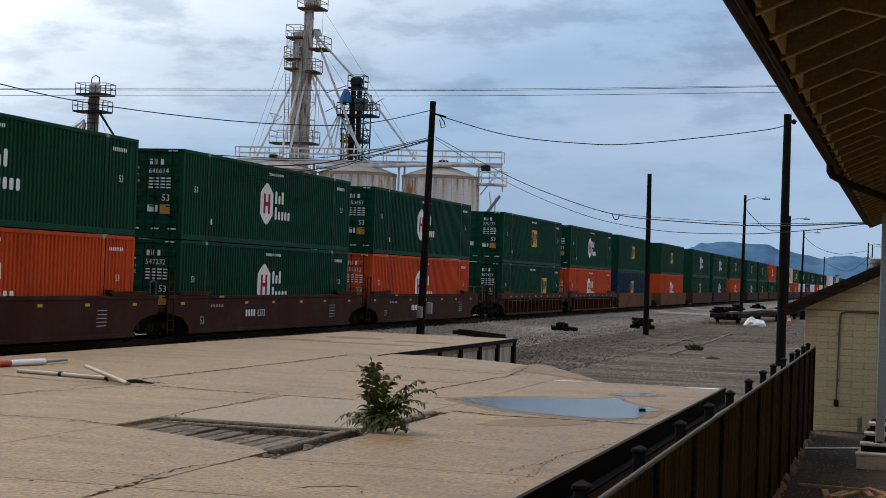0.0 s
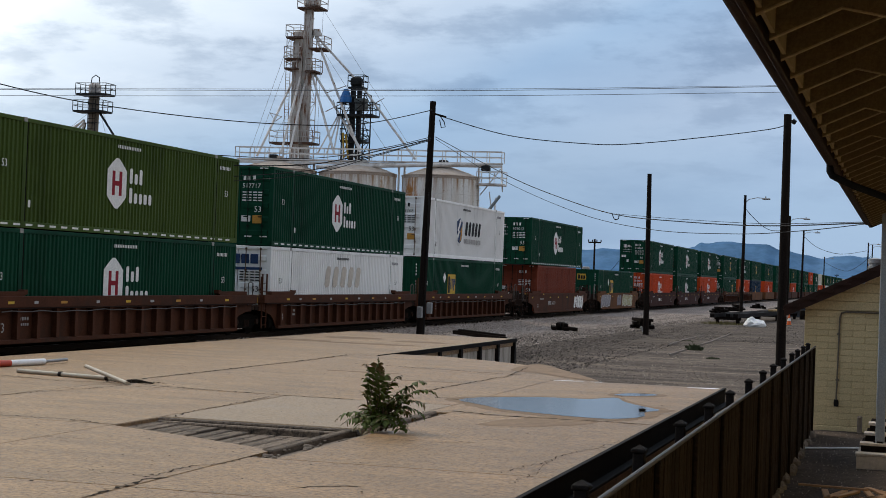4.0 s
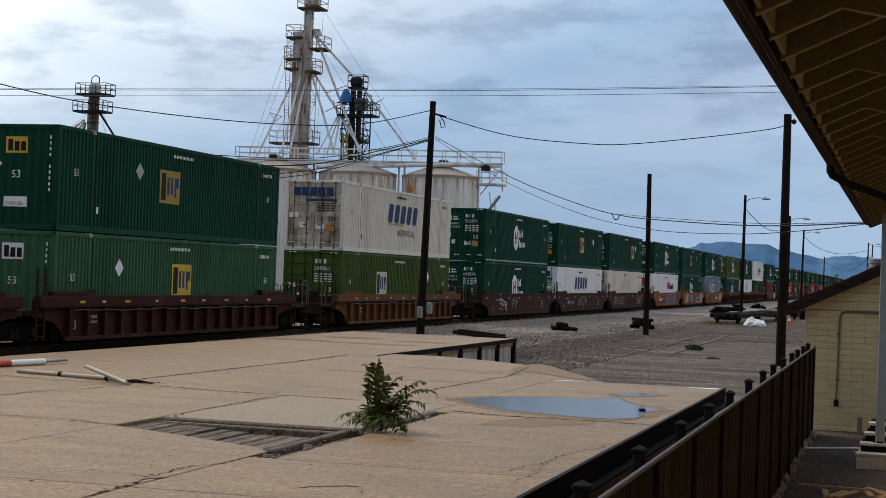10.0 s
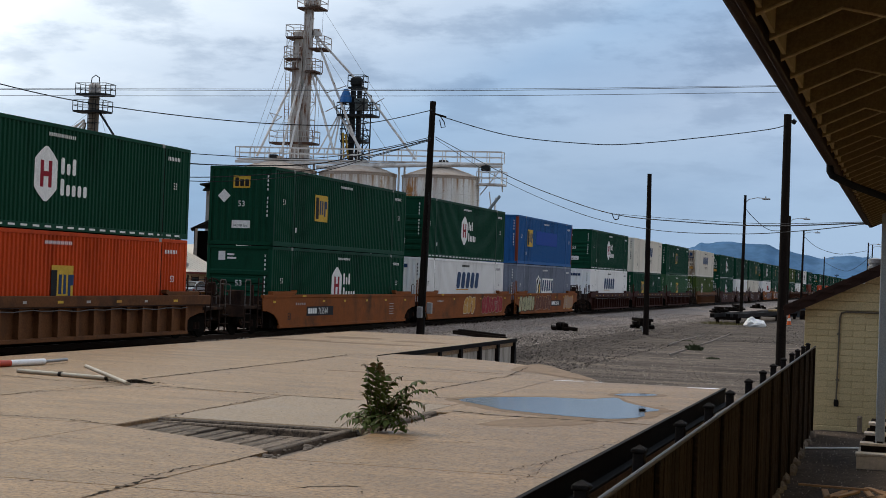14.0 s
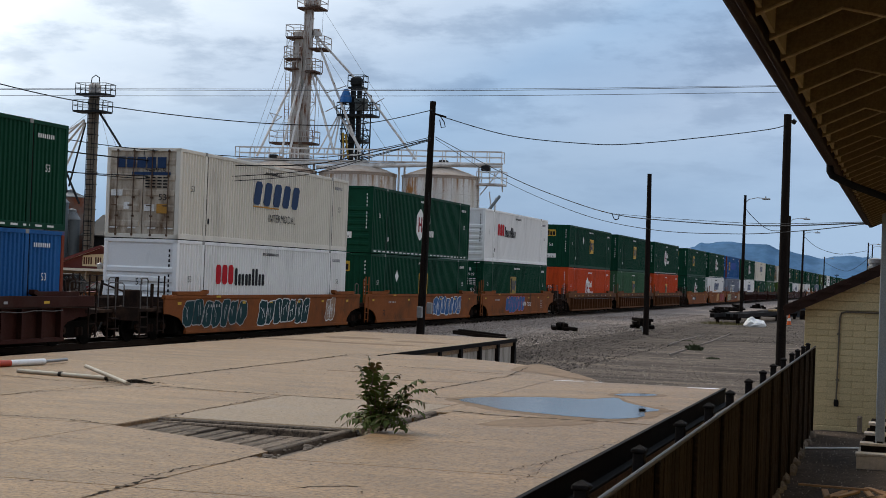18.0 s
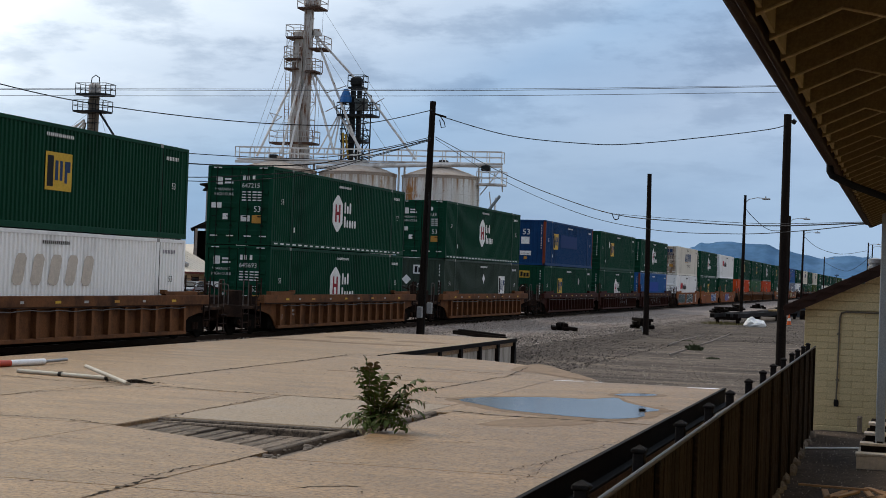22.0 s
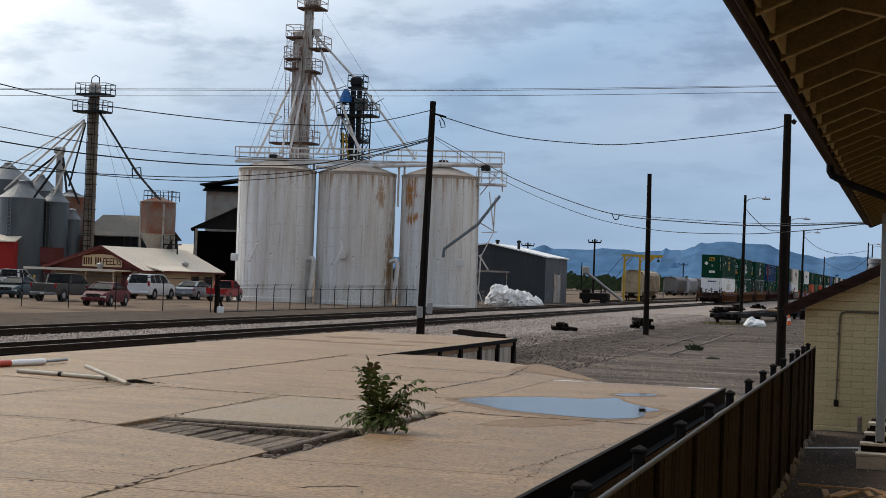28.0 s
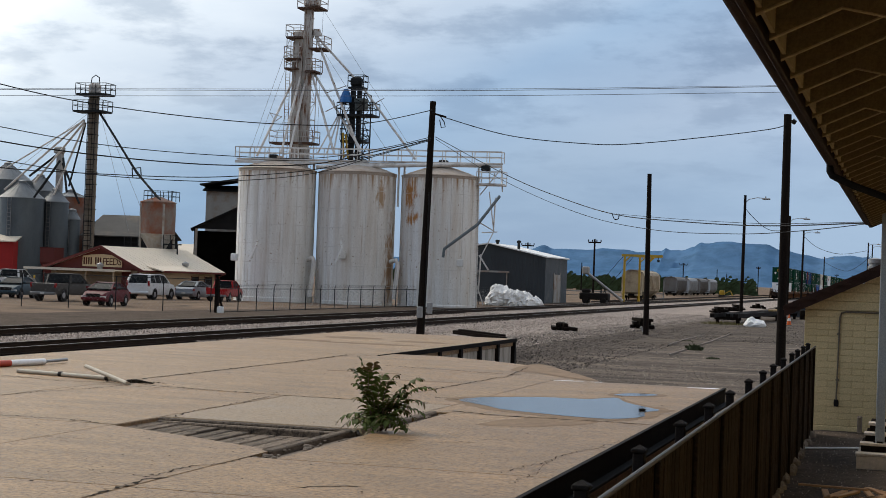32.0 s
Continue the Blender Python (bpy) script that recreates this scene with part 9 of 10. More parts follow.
tie_stack((-17.2, 83.0, 0.05), [4, 2], 18, "small pile of black creosoted railway ties", 1)
tie_stack((-14.6, 93.0, 0.05), [5, 4, 3], 14, "larger pile of black railway ties by the pole", 2)
tie_stack((-16.9, 154, 0.05), [6, 5, 3], 12, "heaped black railway ties beside the track", 3)
tie_stack((-17.4, 168, 0.05), [4, 3], 20, "low heap of black railway ties", 4)
tie_stack((-17.6, 178, 0.05), [5, 4, 3], 8, "heaped black railway ties beside the track", 5)
tie_stack((-17.0, 196, 0.05), [7, 5, 2], 10, "wide heap of black railway ties", 6)
tie_stack((-14.6, 200, 0.0), [5, 3], 15, "small far heap of black railway ties", 7)
log = thing("tie_pile", (-14.4, 51.4, 0.05), "two long dark timbers lying behind the dock end", "timber pile", "piles of old ties", turn=0)
for k, (a, b) in enumerate((((-15.45, 55.83, 0.72), (-13.01, 53.19, 0.72)), ((-15.17, 55.51, 0.78), (-13.15, 53.58, 0.78)))):
    o = Vector(log.location)
    part("timber", Shape().bar(Vector(a) - o, Vector(b) - o - UP * 0.05, 0.22, 0.13), M_TIE, log)
part("bearer", Shape().box(-1.0, -0.8, -1.5, 1.5, -0.05, 0.64), M_TIE, log)
part("bearer", Shape().box(1.4, 1.6, -1.5, 1.5, -0.05, 0.64), M_TIE, log)


def build_rack():
    rack = thing("timber_rack", (-12.0, 118, 0.04), "long low rack of dark steel beams on short legs", "rack", turn=-4)
    for k, (y0, y1, x) in enumerate(((-8, 26, 0.0), (-6, 24, 0.7), (-7, 25, 1.4))):
        part("beam", Shape().bar((x, y0, 0.62), (x, y1, 0.62), 0.3, 0.28), M_STEEL, rack)
    for y in (-6, 2, 12, 22):
        part("leg", Shape().bar((0, y, 0), (0, y, 0.5), 0.22), M_TIE, rack)
        part("leg", Shape().bar((1.4, y, 0), (1.4, y, 0.5), 0.22), M_TIE, rack)
        part("cross_beam", Shape().bar((-0.2, y, 0.42), (1.6, y, 0.42), 0.2), M_TIE, rack)
    part("yellow_plank", Shape().bar((1.2, 10, 0.84), (1.2, 20, 0.84), 0.4, 0.12), material("ochre_plank", (0.36, 0.24, 0.10), rough=0.8), rack)
    bag = Shape()
    n = 16
    prof = [(0.95, 0.0), (1.05, 0.25), (0.9, 0.55), (0.6, 0.85), (0.25, 1.02), (0.03, 1.06)]
    bag.lathe(prof, n)
    bag.v = [(a * (1 + 0.25 * noise.noise((a * 3, b * 3, c * 3))) * 0.72, b * (1 + 0.35 * noise.noise((b * 3, a * 3, c * 2))) * 0.5, c * (0.52 + 0.4 * noise.noise((a * 2.5, b * 2.5, c)))) for a, b, c in bag.v]
    solid("tarpaulin_bundle", bag, M_WHITE, "crumpled white tarpaulin bundle beside the rack", "tarpaulin", smooth=False, at=(-9.6, 108.6, 0.04))
    cone = thing("traffic_cone", (-8.0, 117.7, 0.04), "orange traffic cone with a white band", "traffic cone")
    part("body", Shape().lathe([(0.17, 0.03), (0.12, 0.3)], 14, caps=False), material("orange_cone", (0.75, 0.13, 0.02), rough=0.5), cone, smooth=True)
    part("band", Shape().lathe([(0.12, 0.3), (0.085, 0.5)], 14, caps=False), M_WHITE, cone, smooth=True)
    part("tip", Shape().lathe([(0.085, 0.5), (0.035, 0.78)], 14), bpy.data.materials["orange_cone"], cone, smooth=True)
    part("base", Shape().bevelled(-0.2, 0.2, -0.2, 0.2, 0, 0.035, 0.01), M_DARK, cone)


build_rack()


def tuft(at, r, h, count, mat, label, seed):
    rnd = random.Random(seed)
    s = Shape()
    for k in range(count):
        a, q = rnd.uniform(0, 6.28), r * rnd.random() ** 0.6
        x, y = q * math.cos(a), q * math.sin(a)
        hh = h * rnd.uniform(0.5, 1) * (1 - 0.5 * q / r)
        dx, dy, w = rnd.uniform(-0.5, 0.5) * hh, rnd.uniform(-0.5, 0.5) * hh, 0.03 * h + 0.01
        s.add([(x - w, y, 0), (x + w, y, 0), (x + dx + w, y + dy, hh * 0.7), (x + dx * 1.6, y + dy * 1.6, hh)], [(0, 1, 2), (0, 2, 3)])
    return solid("weed", s, mat, label, "weeds", kind="stuff", at=at)


M_WEED = material("dusty_weed", (0.060, 0.075, 0.034), (0.040, 0.052, 0.024), 0.8, scale=6)
M_DRY = material("dry_grass", (0.26, 0.22, 0.085), (0.18, 0.16, 0.07), 0.85, scale=6)
tuft((-8.27, 66.4, 0.04), 0.35, 0.38, 160, M_WEED, "low dusty green weed on the lot", 1)
tuft((-6.7, 59.3, 0.04), 0.25, 0.14, 60, M_WEED, "tiny green weed on the lot", 2)
tuft((-12.0, 112.0, 0.04), 1.6, 0.32, 300, M_DRY, "yellow dry grass beside the rack", 3)
tuft((-9.9, 76, 0.04), 0.5, 0.12, 60, M_WEED, "small weeds along the curved line", 4)
M_OLDRAIL = material("pale_rust_rail", (0.24, 0.195, 0.16), (0.18, 0.145, 0.12), 0.8, scale=2)
for pts in (((-9.81, 69.77, 0.05), (-10.13, 77.70, 0.05), (-10.18, 84.75, 0.05)), ((-8.45, 60.59, 0.05), (-8.64, 70.69, 0.05), (-8.81, 77.91, 0.05), (-9.25, 89.83, 0.05))):
    pts = [Vector(p) for p in pts]
    curb = Shape()
    for a, b in zip(pts, pts[1:]):
        curb.bar(a + UP * 0.02, b + UP * 0.02, 0.05, 0.07)
    solid("old_rail", curb, M_OLDRAIL, "abandoned rail of a curving spur half sunk in gravel", "rail", kind="structure")


# ---- lamp posts and overhead lines
def lamp_post(base, h, lean, label):
    p = thing("street_lamp", base, label, "street lamp", "street lamps")
    part("pole", Shape().rod((0, 0, -0.3), (lean, 0, h), 0.16, 0.11, 10), M_POLE, p, smooth=True)
    x = lean
    part("arm", Shape().path([(x, 0, h - 0.7), (x + 0.3, 0, h - 0.35), (x + 1.0, 0, h - 0.2), (x + 1.8, 0, h - 0.25)], 0.035, 6), M_GALV, p, smooth=True)
    part("lantern", Shape().bevelled(x + 1.4, x + 2.1, -0.14, 0.14, h - 0.36, h - 0.22, 0.05), M_GALV, p, "grey lamp head")
    part("photocell", Shape().rod((x + 1.7, 0, h - 0.22), (x + 1.7, 0, h - 0.08), 0.05, n=8), M_GALV, p)
    return p


lamp_post((-13.45, 138.9, 0), 10.4, 0.05, "timber pole street lamp on the railway lot")
lamp_post((-12.4, 178, 0), 10.4, 0.05, "timber pole street lamp farther along the lot")
lamp_post((-13.2, 215, 0), 10.2, 0.1, "timber pole street lamp beyond the rack")
lamp_post((-18.7, 385, 0), 10.0, 0.1, "distant timber pole street lamp")
lamp_post((-7.0, 300, 0), 11.2, 0.1, "distant timber pole street lamp over the roof")
lamp_post((-6.9, 330, 0), 11.6, 0.1, "farther distant timber pole street lamp")

M_WIRE = material("black_cable", (0.016, 0.016, 0.017), (0.022, 0.022, 0.023), 0.7, scale=2, spec=0.08)
M_WIREGREY = material("grey_cable", (0.17, 0.18, 0.20), (0.20, 0.21, 0.23), 0.6, scale=2)


def cable(pts, r, label, mat=None):
    pts = [Vector(p) for p in pts]
    line = []
    n = len(pts)
    for i in range(n - 1):
        p0, p1, p2, p3 = pts[max(0, i - 1)], pts[i], pts[i + 1], pts[min(n - 1, i + 2)]
        for k in range(8):
            t = k / 8
            line.append(0.5 * ((2 * p1) + (p2 - p0) * t + (2 * p0 - 5 * p1 + 4 * p2 - p3) * t * t + (3 * p1 - p0 - 3 * p2 + p3) * t ** 3))
    line.append(pts[-1])
    return solid("overhead_cable", Shape().path(line, r, 5), mat or M_WIRE, label, "cable", "overhead cables")


cable([(-24.42, 32.45, 7.88), (-24.90, 40.64, 7.71), (-23.95, 45.07, 7.59), (-22.37, 50.73, 7.72), (-20.48, 54.39, 7.93), (-19.50, 57.78, 8.38), (-18.22, 61.26, 9.23)], 0.017, "sagging black service cable to the dock pole")
cable([(-18.17, 61.48, 9.08), (-15.06, 61.14, 8.25), (-11.91, 61.01, 7.95), (-10.16, 60.99, 7.97), (-7.43, 61.25, 8.28), (-5.11, 61.39, 8.61), (-4.37, 61.07, 8.80)], 0.017, "sagging black service cable between the poles")
cable([(-24.38, 32.48, 6.56), (-24.87, 40.67, 6.50), (-23.66, 45.18, 6.35), (-22.33, 50.76, 6.52), (-20.80, 55.35, 6.83), (-19.37, 58.87, 7.52), (-18.25, 61.26, 8.16)], 0.014, "black cable crossing before the silos")
cable([(-24.37, 32.49, 6.16), (-24.85, 40.68, 6.09), (-24.00, 44.04, 6.02), (-23.29, 48.41, 6.11), (-22.36, 51.79, 6.27), (-20.79, 55.36, 6.62), (-19.37, 58.87, 7.45), (-18.25, 61.27, 8.09)], 0.021, "thick black cable crossing before the silos")
cable([(-24.36, 32.50, 5.63), (-24.84, 40.69, 5.56), (-23.98, 44.06, 5.42), (-23.27, 48.42, 5.52), (-22.34, 51.81, 5.74), (-20.78, 55.37, 6.29), (-19.37, 58.88, 7.30), (-18.25, 61.27, 8.03)], 0.014, "low black cable crossing before the silos")
cable([(-24.34, 32.51, 5.21), (-24.83, 40.69, 5.34), (-24.30, 42.93, 5.39), (-23.28, 48.42, 5.63), (-22.34, 51.80, 5.90), (-20.78, 55.36, 6.42), (-19.37, 58.88, 7.34), (-18.25, 61.27, 8.07)], 0.016, "thin black cable crossing before the silos")
cable([(-18.14, 61.50, 8.20), (-13.82, 56.32, 6.36), (-10.63, 51.01, 5.31), (-8.00, 45.54, 4.63), (-5.62, 41.02, 4.31), (-3.12, 36.54, 4.09), (-0.80, 31.10, 3.99)], 0.013, "black cable sagging to the depot eaves")
cable([(-18.14, 61.51, 8.12), (-14.21, 56.21, 6.30), (-10.07, 50.14, 4.86), (-6.76, 43.82, 4.18), (-3.93, 38.39, 3.95), (-2.15, 34.74, 3.94), (-0.80, 31.10, 3.97)], 0.009, "thin black cable sagging to the depot eaves")
cable([(-8.00, 45.53, 4.65), (-5.62, 41.02, 4.37), (-3.12, 36.54, 4.14), (-0.80, 31.10, 4.01)], 0.006, "second strand of the cable to the depot eaves")
cable([(-8.11, 45.50, 4.66), (-8.04, 45.53, 4.50), (-7.94, 45.56, 4.51), (-7.91, 45.56, 4.64)], 0.014, "small hanging loop in the cable")
cable([(-45.61, 64.82, 10.41), (-29.32, 66.37, 10.59), (-16.79, 67.88, 10.81), (-4.48, 69.33, 11.19)], 0.014, "grey high-voltage line overhead", M_WIREGREY)
cable([(-45.62, 64.82, 10.46), (-29.33, 66.37, 10.65), (-16.79, 67.88, 10.87), (-4.48, 69.33, 11.23)], 0.009, "thin grey high-voltage line overhead", M_WIREGREY)
cable([(-45.61, 64.83, 10.12), (-29.32, 66.38, 10.34), (-16.79, 67.89, 10.58), (-4.47, 69.33, 10.95)], 0.011, "lower grey high-voltage line overhead", M_WIREGREY)
cable([(-13.40, 138.9, 9.3), (-12.71, 142.97, 8.37), (-12.24, 152.47, 7.94), (-12.35, 178.0, 8.9)], 0.03, "slack black lamp cable between timber posts")
cable([(-13.1, 215.0, 9.4), (-12.67, 245.98, 8.63), (-10.61, 277.79, 8.56), (-6.9, 300.0, 9.8)], 0.035, "slack black lamp cable between far posts")
cable([(-18.6, 385.0, 8.8), (-12.48, 360.53, 6.67), (-6.8, 330.0, 9.6)], 0.04, "far slack cable over the roof")


def pole_hardware():
    p = POLE_A
    o = Vector(p.location)
    for px_, name, mat in (((-18.31, 60.84, 1.25), "meter_box", M_GALV), ((-17.95, 60.94, 1.42), "meter_box", M_GALV)):
        q = Vector(px_) - o
        part(name, Shape().bevelled(q.x - 0.1, q.x + 0.1, q.y - 0.1, q.y + 0.1, q.z - 0.22, q.z + 0.22, 0.02), mat, p, "grey meter box")
    part("conduit", Shape().rod((0.17, -0.05, 0.4), (0.19, -0.03, 6.0), 0.035, n=8), M_DARK, p)
    part("cable_bracket", Shape().rod(Vector((-18.22, 61.26, 9.12)) - o, Vector((-17.68, 61.42, 8.98)) - o, 0.03, n=6), M_DARK, p)
    s = Shape().path([Vector(q) - o for q in ((-17.91, 61.35, 9.00), (-17.76, 61.40, 8.78), (-17.71, 61.41, 8.58), (-17.86, 61.37, 8.55), (-17.93, 61.34, 8.86))], 0.02, 5)
    part("cable_loop", s, M_WIRE, p)
    o = Vector(POLE_C.location)
    part("insulator", Shape().rod(Vector((-4.27, 61.10, 8.91)) - o, Vector((-4.15, 61.14, 8.83)) - o, 0.09, n=8), M_DARK, POLE_C)
    part("cable_bracket", Shape().rod(Vector((-4.56, 61.02, 8.90)) - o, Vector((-4.23, 61.11, 8.91)) - o, 0.03, n=6), M_DARK, POLE_C)
    o = Vector(POLE_B.location)
    part("stub", Shape().bar(Vector((-13.36, 84.65, 0.41)) - o, Vector((-13.00, 84.76, -0.17)) - o, 0.12), M_GALV, POLE_B)


pole_hardware()


# ---- parked vehicles
M_GLASS = material("dark_car_glass", (0.012, 0.014, 0.016), (0.016, 0.018, 0.02), 0.30, scale=2, spec=0.03)
M_TYRE = material("tyre_rubber", (0.018, 0.018, 0.018), (0.026, 0.026, 0.026), 0.85, scale=8, spec=0.08)
M_RIM = material("alloy_rim", (0.42, 0.42, 0.43), (0.34, 0.34, 0.35), 0.35, 0.8, scale=6)
M_TAIL = material("red_lamp_lens", (0.30, 0.012, 0.012), (0.25, 0.01, 0.01), 0.2, scale=3)
M_HEAD = material("clear_lamp_lens", (0.62, 0.62, 0.60), (0.5, 0.5, 0.48), 0.15, scale=3)
M_BUMPER = material("dull_bumper", (0.22, 0.22, 0.22), (0.16, 0.16, 0.16), 0.4, 0.5, scale=3)


def car_paint(name, c):
    return material(name, c, tuple(0.9 * v for v in c), 0.42, 0.0, scale=1.5, fine=30, spec=0.14)


def loft(s, stations, slot=0, tumble=0.0):
    """Rings of (half width, y, z low, z high, inset at top) joined along y."""
    rings = []
    for hw, y, z0, z1, inset in stations:
        rings.append([(-hw + 0.05, y, z0), (hw - 0.05, y, z0), (hw, y, z0 + 0.12), (hw - inset * tumble, y, z0 + (z1 - z0) * 0.6), (hw - inset, y, z1), (-hw + inset, y, z1), (-hw + inset * tumble, y, z0 + (z1 - z0) * 0.6), (-hw, y, z0 + 0.12)])
    v = [p for r in rings for p in r]
    n = 8
    f = [tuple(range(n - 1, -1, -1))] + [tuple(range((len(rings) - 1) * n, len(rings) * n))]
    for k in range(len(rings) - 1):
        f += [(k * n + i, k * n + (i + 1) % n, (k + 1) * n + (i + 1) % n, (k + 1) * n + i) for i in range(n)]
    return s.add(v, f, slot)


def vehicle(kind, at, turn, paint, label, name, size=1.0):
    """Heads along +y from its middle; the forms differ by kind."""
    c = thing(name, at, label, "vehicle", "parked vehicles", turn=turn)
    c.scale = (size, size, size)
    r = {"sedan": 0.32, "suv": 0.39, "pickup": 0.39}[kind]
    if kind == "sedan":
        hw = 0.88
        body = [(hw - 0.12, -2.3, 0.38, 0.85, 0.10), (hw, -2.1, 0.25, 1.00, 0.10), (hw, -1.2, 0.22, 1.02, 0.08), (hw, 0.9, 0.22, 0.98, 0.08), (hw - 0.04, 1.9, 0.24, 0.84, 0.12), (hw - 0.16, 2.3, 0.34, 0.66, 0.15)]
        cab = [(hw - 0.10, -1.85, 0.98, 1.02, 0.02), (hw - 0.09, -1.0, 0.98, 1.40, 0.20), (hw - 0.08, -0.2, 0.98, 1.46, 0.20), (hw - 0.08, 0.35, 0.96, 1.40, 0.20), (hw - 0.10, 1.25, 0.94, 1.00, 0.02)]
        side_glass = [(-1.45, 1.03, -0.95, 1.34), (-0.98, 1.03, -0.25, 1.38), (-0.18, 1.03, 0.55, 1.34)]
        axles = (-1.35, 1.38)
    elif kind == "suv":
        hw = 0.98
        body = [(hw - 0.08, -2.55, 0.48, 1.20, 0.05), (hw, -2.4, 0.36, 1.28, 0.06), (hw, 1.0, 0.34, 1.24, 0.06), (hw, 2.2, 0.36, 1.14, 0.10), (hw - 0.1, 2.55, 0.42, 1.00, 0.12)]
        cab = [(hw - 0.04, -2.5, 1.18, 1.30, 0.02), (hw - 0.05, -2.25, 1.2, 1.86, 0.16), (hw - 0.05, -0.5, 1.2, 1.92, 0.16), (hw - 0.05, 0.5, 1.2, 1.86, 0.16), (hw - 0.06, 1.3, 1.18, 1.28, 0.02)]
        side_glass = [(-2.15, 1.32, -1.3, 1.76), (-1.22, 1.32, -0.3, 1.78), (-0.22, 1.32, 0.75, 1.76)]
        axles = (-1.5, 1.55)
    else:
        hw = 0.98
        body = [(hw - 0.05, -2.85, 0.52, 1.18, 0.03), (hw, -2.75, 0.46, 1.20, 0.04), (hw, -0.6, 0.44, 1.20, 0.04), (hw, 1.4, 0.44, 1.20, 0.05), (hw, 2.5, 0.46, 1.14, 0.10), (hw - 0.08, 2.85, 0.52, 1.02, 0.12)]
        cab = [(hw - 0.05, -0.75, 1.18, 1.24, 0.02), (hw - 0.06, -0.6, 1.18, 1.82, 0.14), (hw - 0.06, 0.6, 1.18, 1.86, 0.14), (hw - 0.06, 1.0, 1.18, 1.78, 0.16), (hw - 0.08, 1.75, 1.16, 1.24, 0.02)]
        side_glass = [(-0.5, 1.28, 0.2, 1.72), (0.28, 1.28, 1.15, 1.70)]
        axles = (-1.75, 1.75)
    part("body", loft(Shape(), body), paint, c, smooth=True)
    part("glasshouse", loft(Shape(), cab, 0, 0.62), M_GLASS, c, "dark tinted windows", smooth=True)
    roof = Shape()
    loft(roof, [(q[0] - q[4] + 0.035, q[1] + (0.05 if n == 0 else (-0.05 if n == len(cab) - 3 else 0)), q[3] - 0.07, q[3] + 0.022, 0.05) for n, q in enumerate(cab[1:-1])])
    part("roof", roof, paint, c, smooth=True)
    for sx in (1, -1):
        wide = 0.16 if kind == "suv" else 0.10
        for lo_, hi_, w in ((cab[0], cab[1], wide + 0.06), (cab[-1], cab[-2], 0.09)):
            part("pillar", Shape().bar((sx * (lo_[0] - 0.01), lo_[1], lo_[3] - 0.02), (sx * (hi_[0] - hi_[4] + 0.012), hi_[1], hi_[3] - 0.02), w, 0.07), paint, c)
        for y0, z0, y1, z1 in side_glass[:-1]:
            part("pillar", Shape().bar((sx * (cab[1][0] - 0.005), y1 + 0.04, z0 - 0.06), (sx * (cab[1][0] - cab[1][4] + 0.015), y1 - 0.02, z1 + 0.06), 0.085, 0.05), paint, c)
    if kind == "pickup":
        part("cargo_bed", Shape().box(-hw + 0.12, hw - 0.12, -2.7, -0.8, 1.10, 1.205), M_DARK, c, "dark open cargo bed")
    for sx in (1, -1):
        for y in axles:
            w = part("wheel", Shape().rod((-0.11, 0, 0), (0.11, 0, 0), r, n=20), M_TYRE, c, smooth=True)
            w.location = (sx * (hw - 0.10), y, r)
            part("rim", Shape().rod((sx * 0.08, 0, 0), (sx * 0.125, 0, 0), r * 0.62, r * 0.5, 14), M_RIM, w, "alloy rim")
            part("wheel_arch", Shape().rod((sx * (hw - 0.25), y, r + 0.02), (sx * (hw + 0.004), y, r + 0.02), r + 0.07, n=20), M_DARK, c)
        zt = body[1][3] - 0.28
        part("tail_light", Shape().bevelled(sx * (hw - 0.08) - 0.07, sx * (hw - 0.08) + 0.07, body[0][1] - 0.015, body[0][1] + 0.14, zt, zt + {"suv": 0.42, "pickup": 0.30, "sedan": 0.16}[kind], 0.02), M_TAIL, c, "red tail light")
        part("headlight", Shape().bevelled(sx * (hw - 0.28) - 0.18, sx * (hw - 0.28) + 0.18, body[-1][1] - 0.28, body[-1][1] + 0.01, body[-1][3] - 0.22, body[-1][3] - 0.05, 0.02), M_HEAD, c, "clear headlight")
        part("mirror", Shape().bevelled(sx * (hw + 0.02) - 0.1, sx * (hw + 0.02) + 0.1, 0.85, 0.97, cab[0][2] + 0.06, cab[0][2] + 0.22, 0.02), paint, c)
    part("rear_bumper", Shape().bevelled(-hw + 0.05, hw - 0.05, body[0][1] - 0.10, body[0][1] + 0.1, 0.42, 0.62, 0.04), M_BUMPER if kind == "pickup" else paint, c)
    part("front_bumper", Shape().bevelled(-hw + 0.08, hw - 0.08, body[-1][1] - 0.12, body[-1][1] + 0.06, 0.34, 0.54, 0.04), M_BUMPER if kind == "pickup" else paint, c)
    part("grille", Shape().box(-0.45, 0.45, body[-1][1] - 0.02, body[-1][1] + 0.012, 0.55, 0.75), M_DARK, c)
    part("rear_plate", Shape().box(-0.16, 0.16, body[0][1] - 0.115, body[0][1] - 0.10, 0.46, 0.58), M_HEAD, c)
    return c


def on_lot(p, z=0.03):
    return (p[0], p[1], z)


vehicle("pickup", on_lot((-55.99, 100.50, 0.50)), 1, car_paint("grey_brown_car_paint", (0.060, 0.056, 0.052)), "grey-brown crew pickup parked before the store", "pickup_truck")
vehicle("sedan", on_lot((-49.37, 94.08, 0.40)), 188, car_paint("maroon_car_paint", (0.11, 0.013, 0.018)), "maroon sedan parked before the store", "sedan_car")
vehicle("suv", on_lot((-57.20, 116.60, 0.43)), 1, car_paint("white_car_paint", (0.66, 0.67, 0.68)), "white full-size SUV parked before the store", "suv_car")
vehicle("sedan", on_lot((-55.70, 121.35, 0.48)), 3, car_paint("silver_car_paint", (0.27, 0.30, 0.33)), "silver sedan parked before the store", "sedan_car")
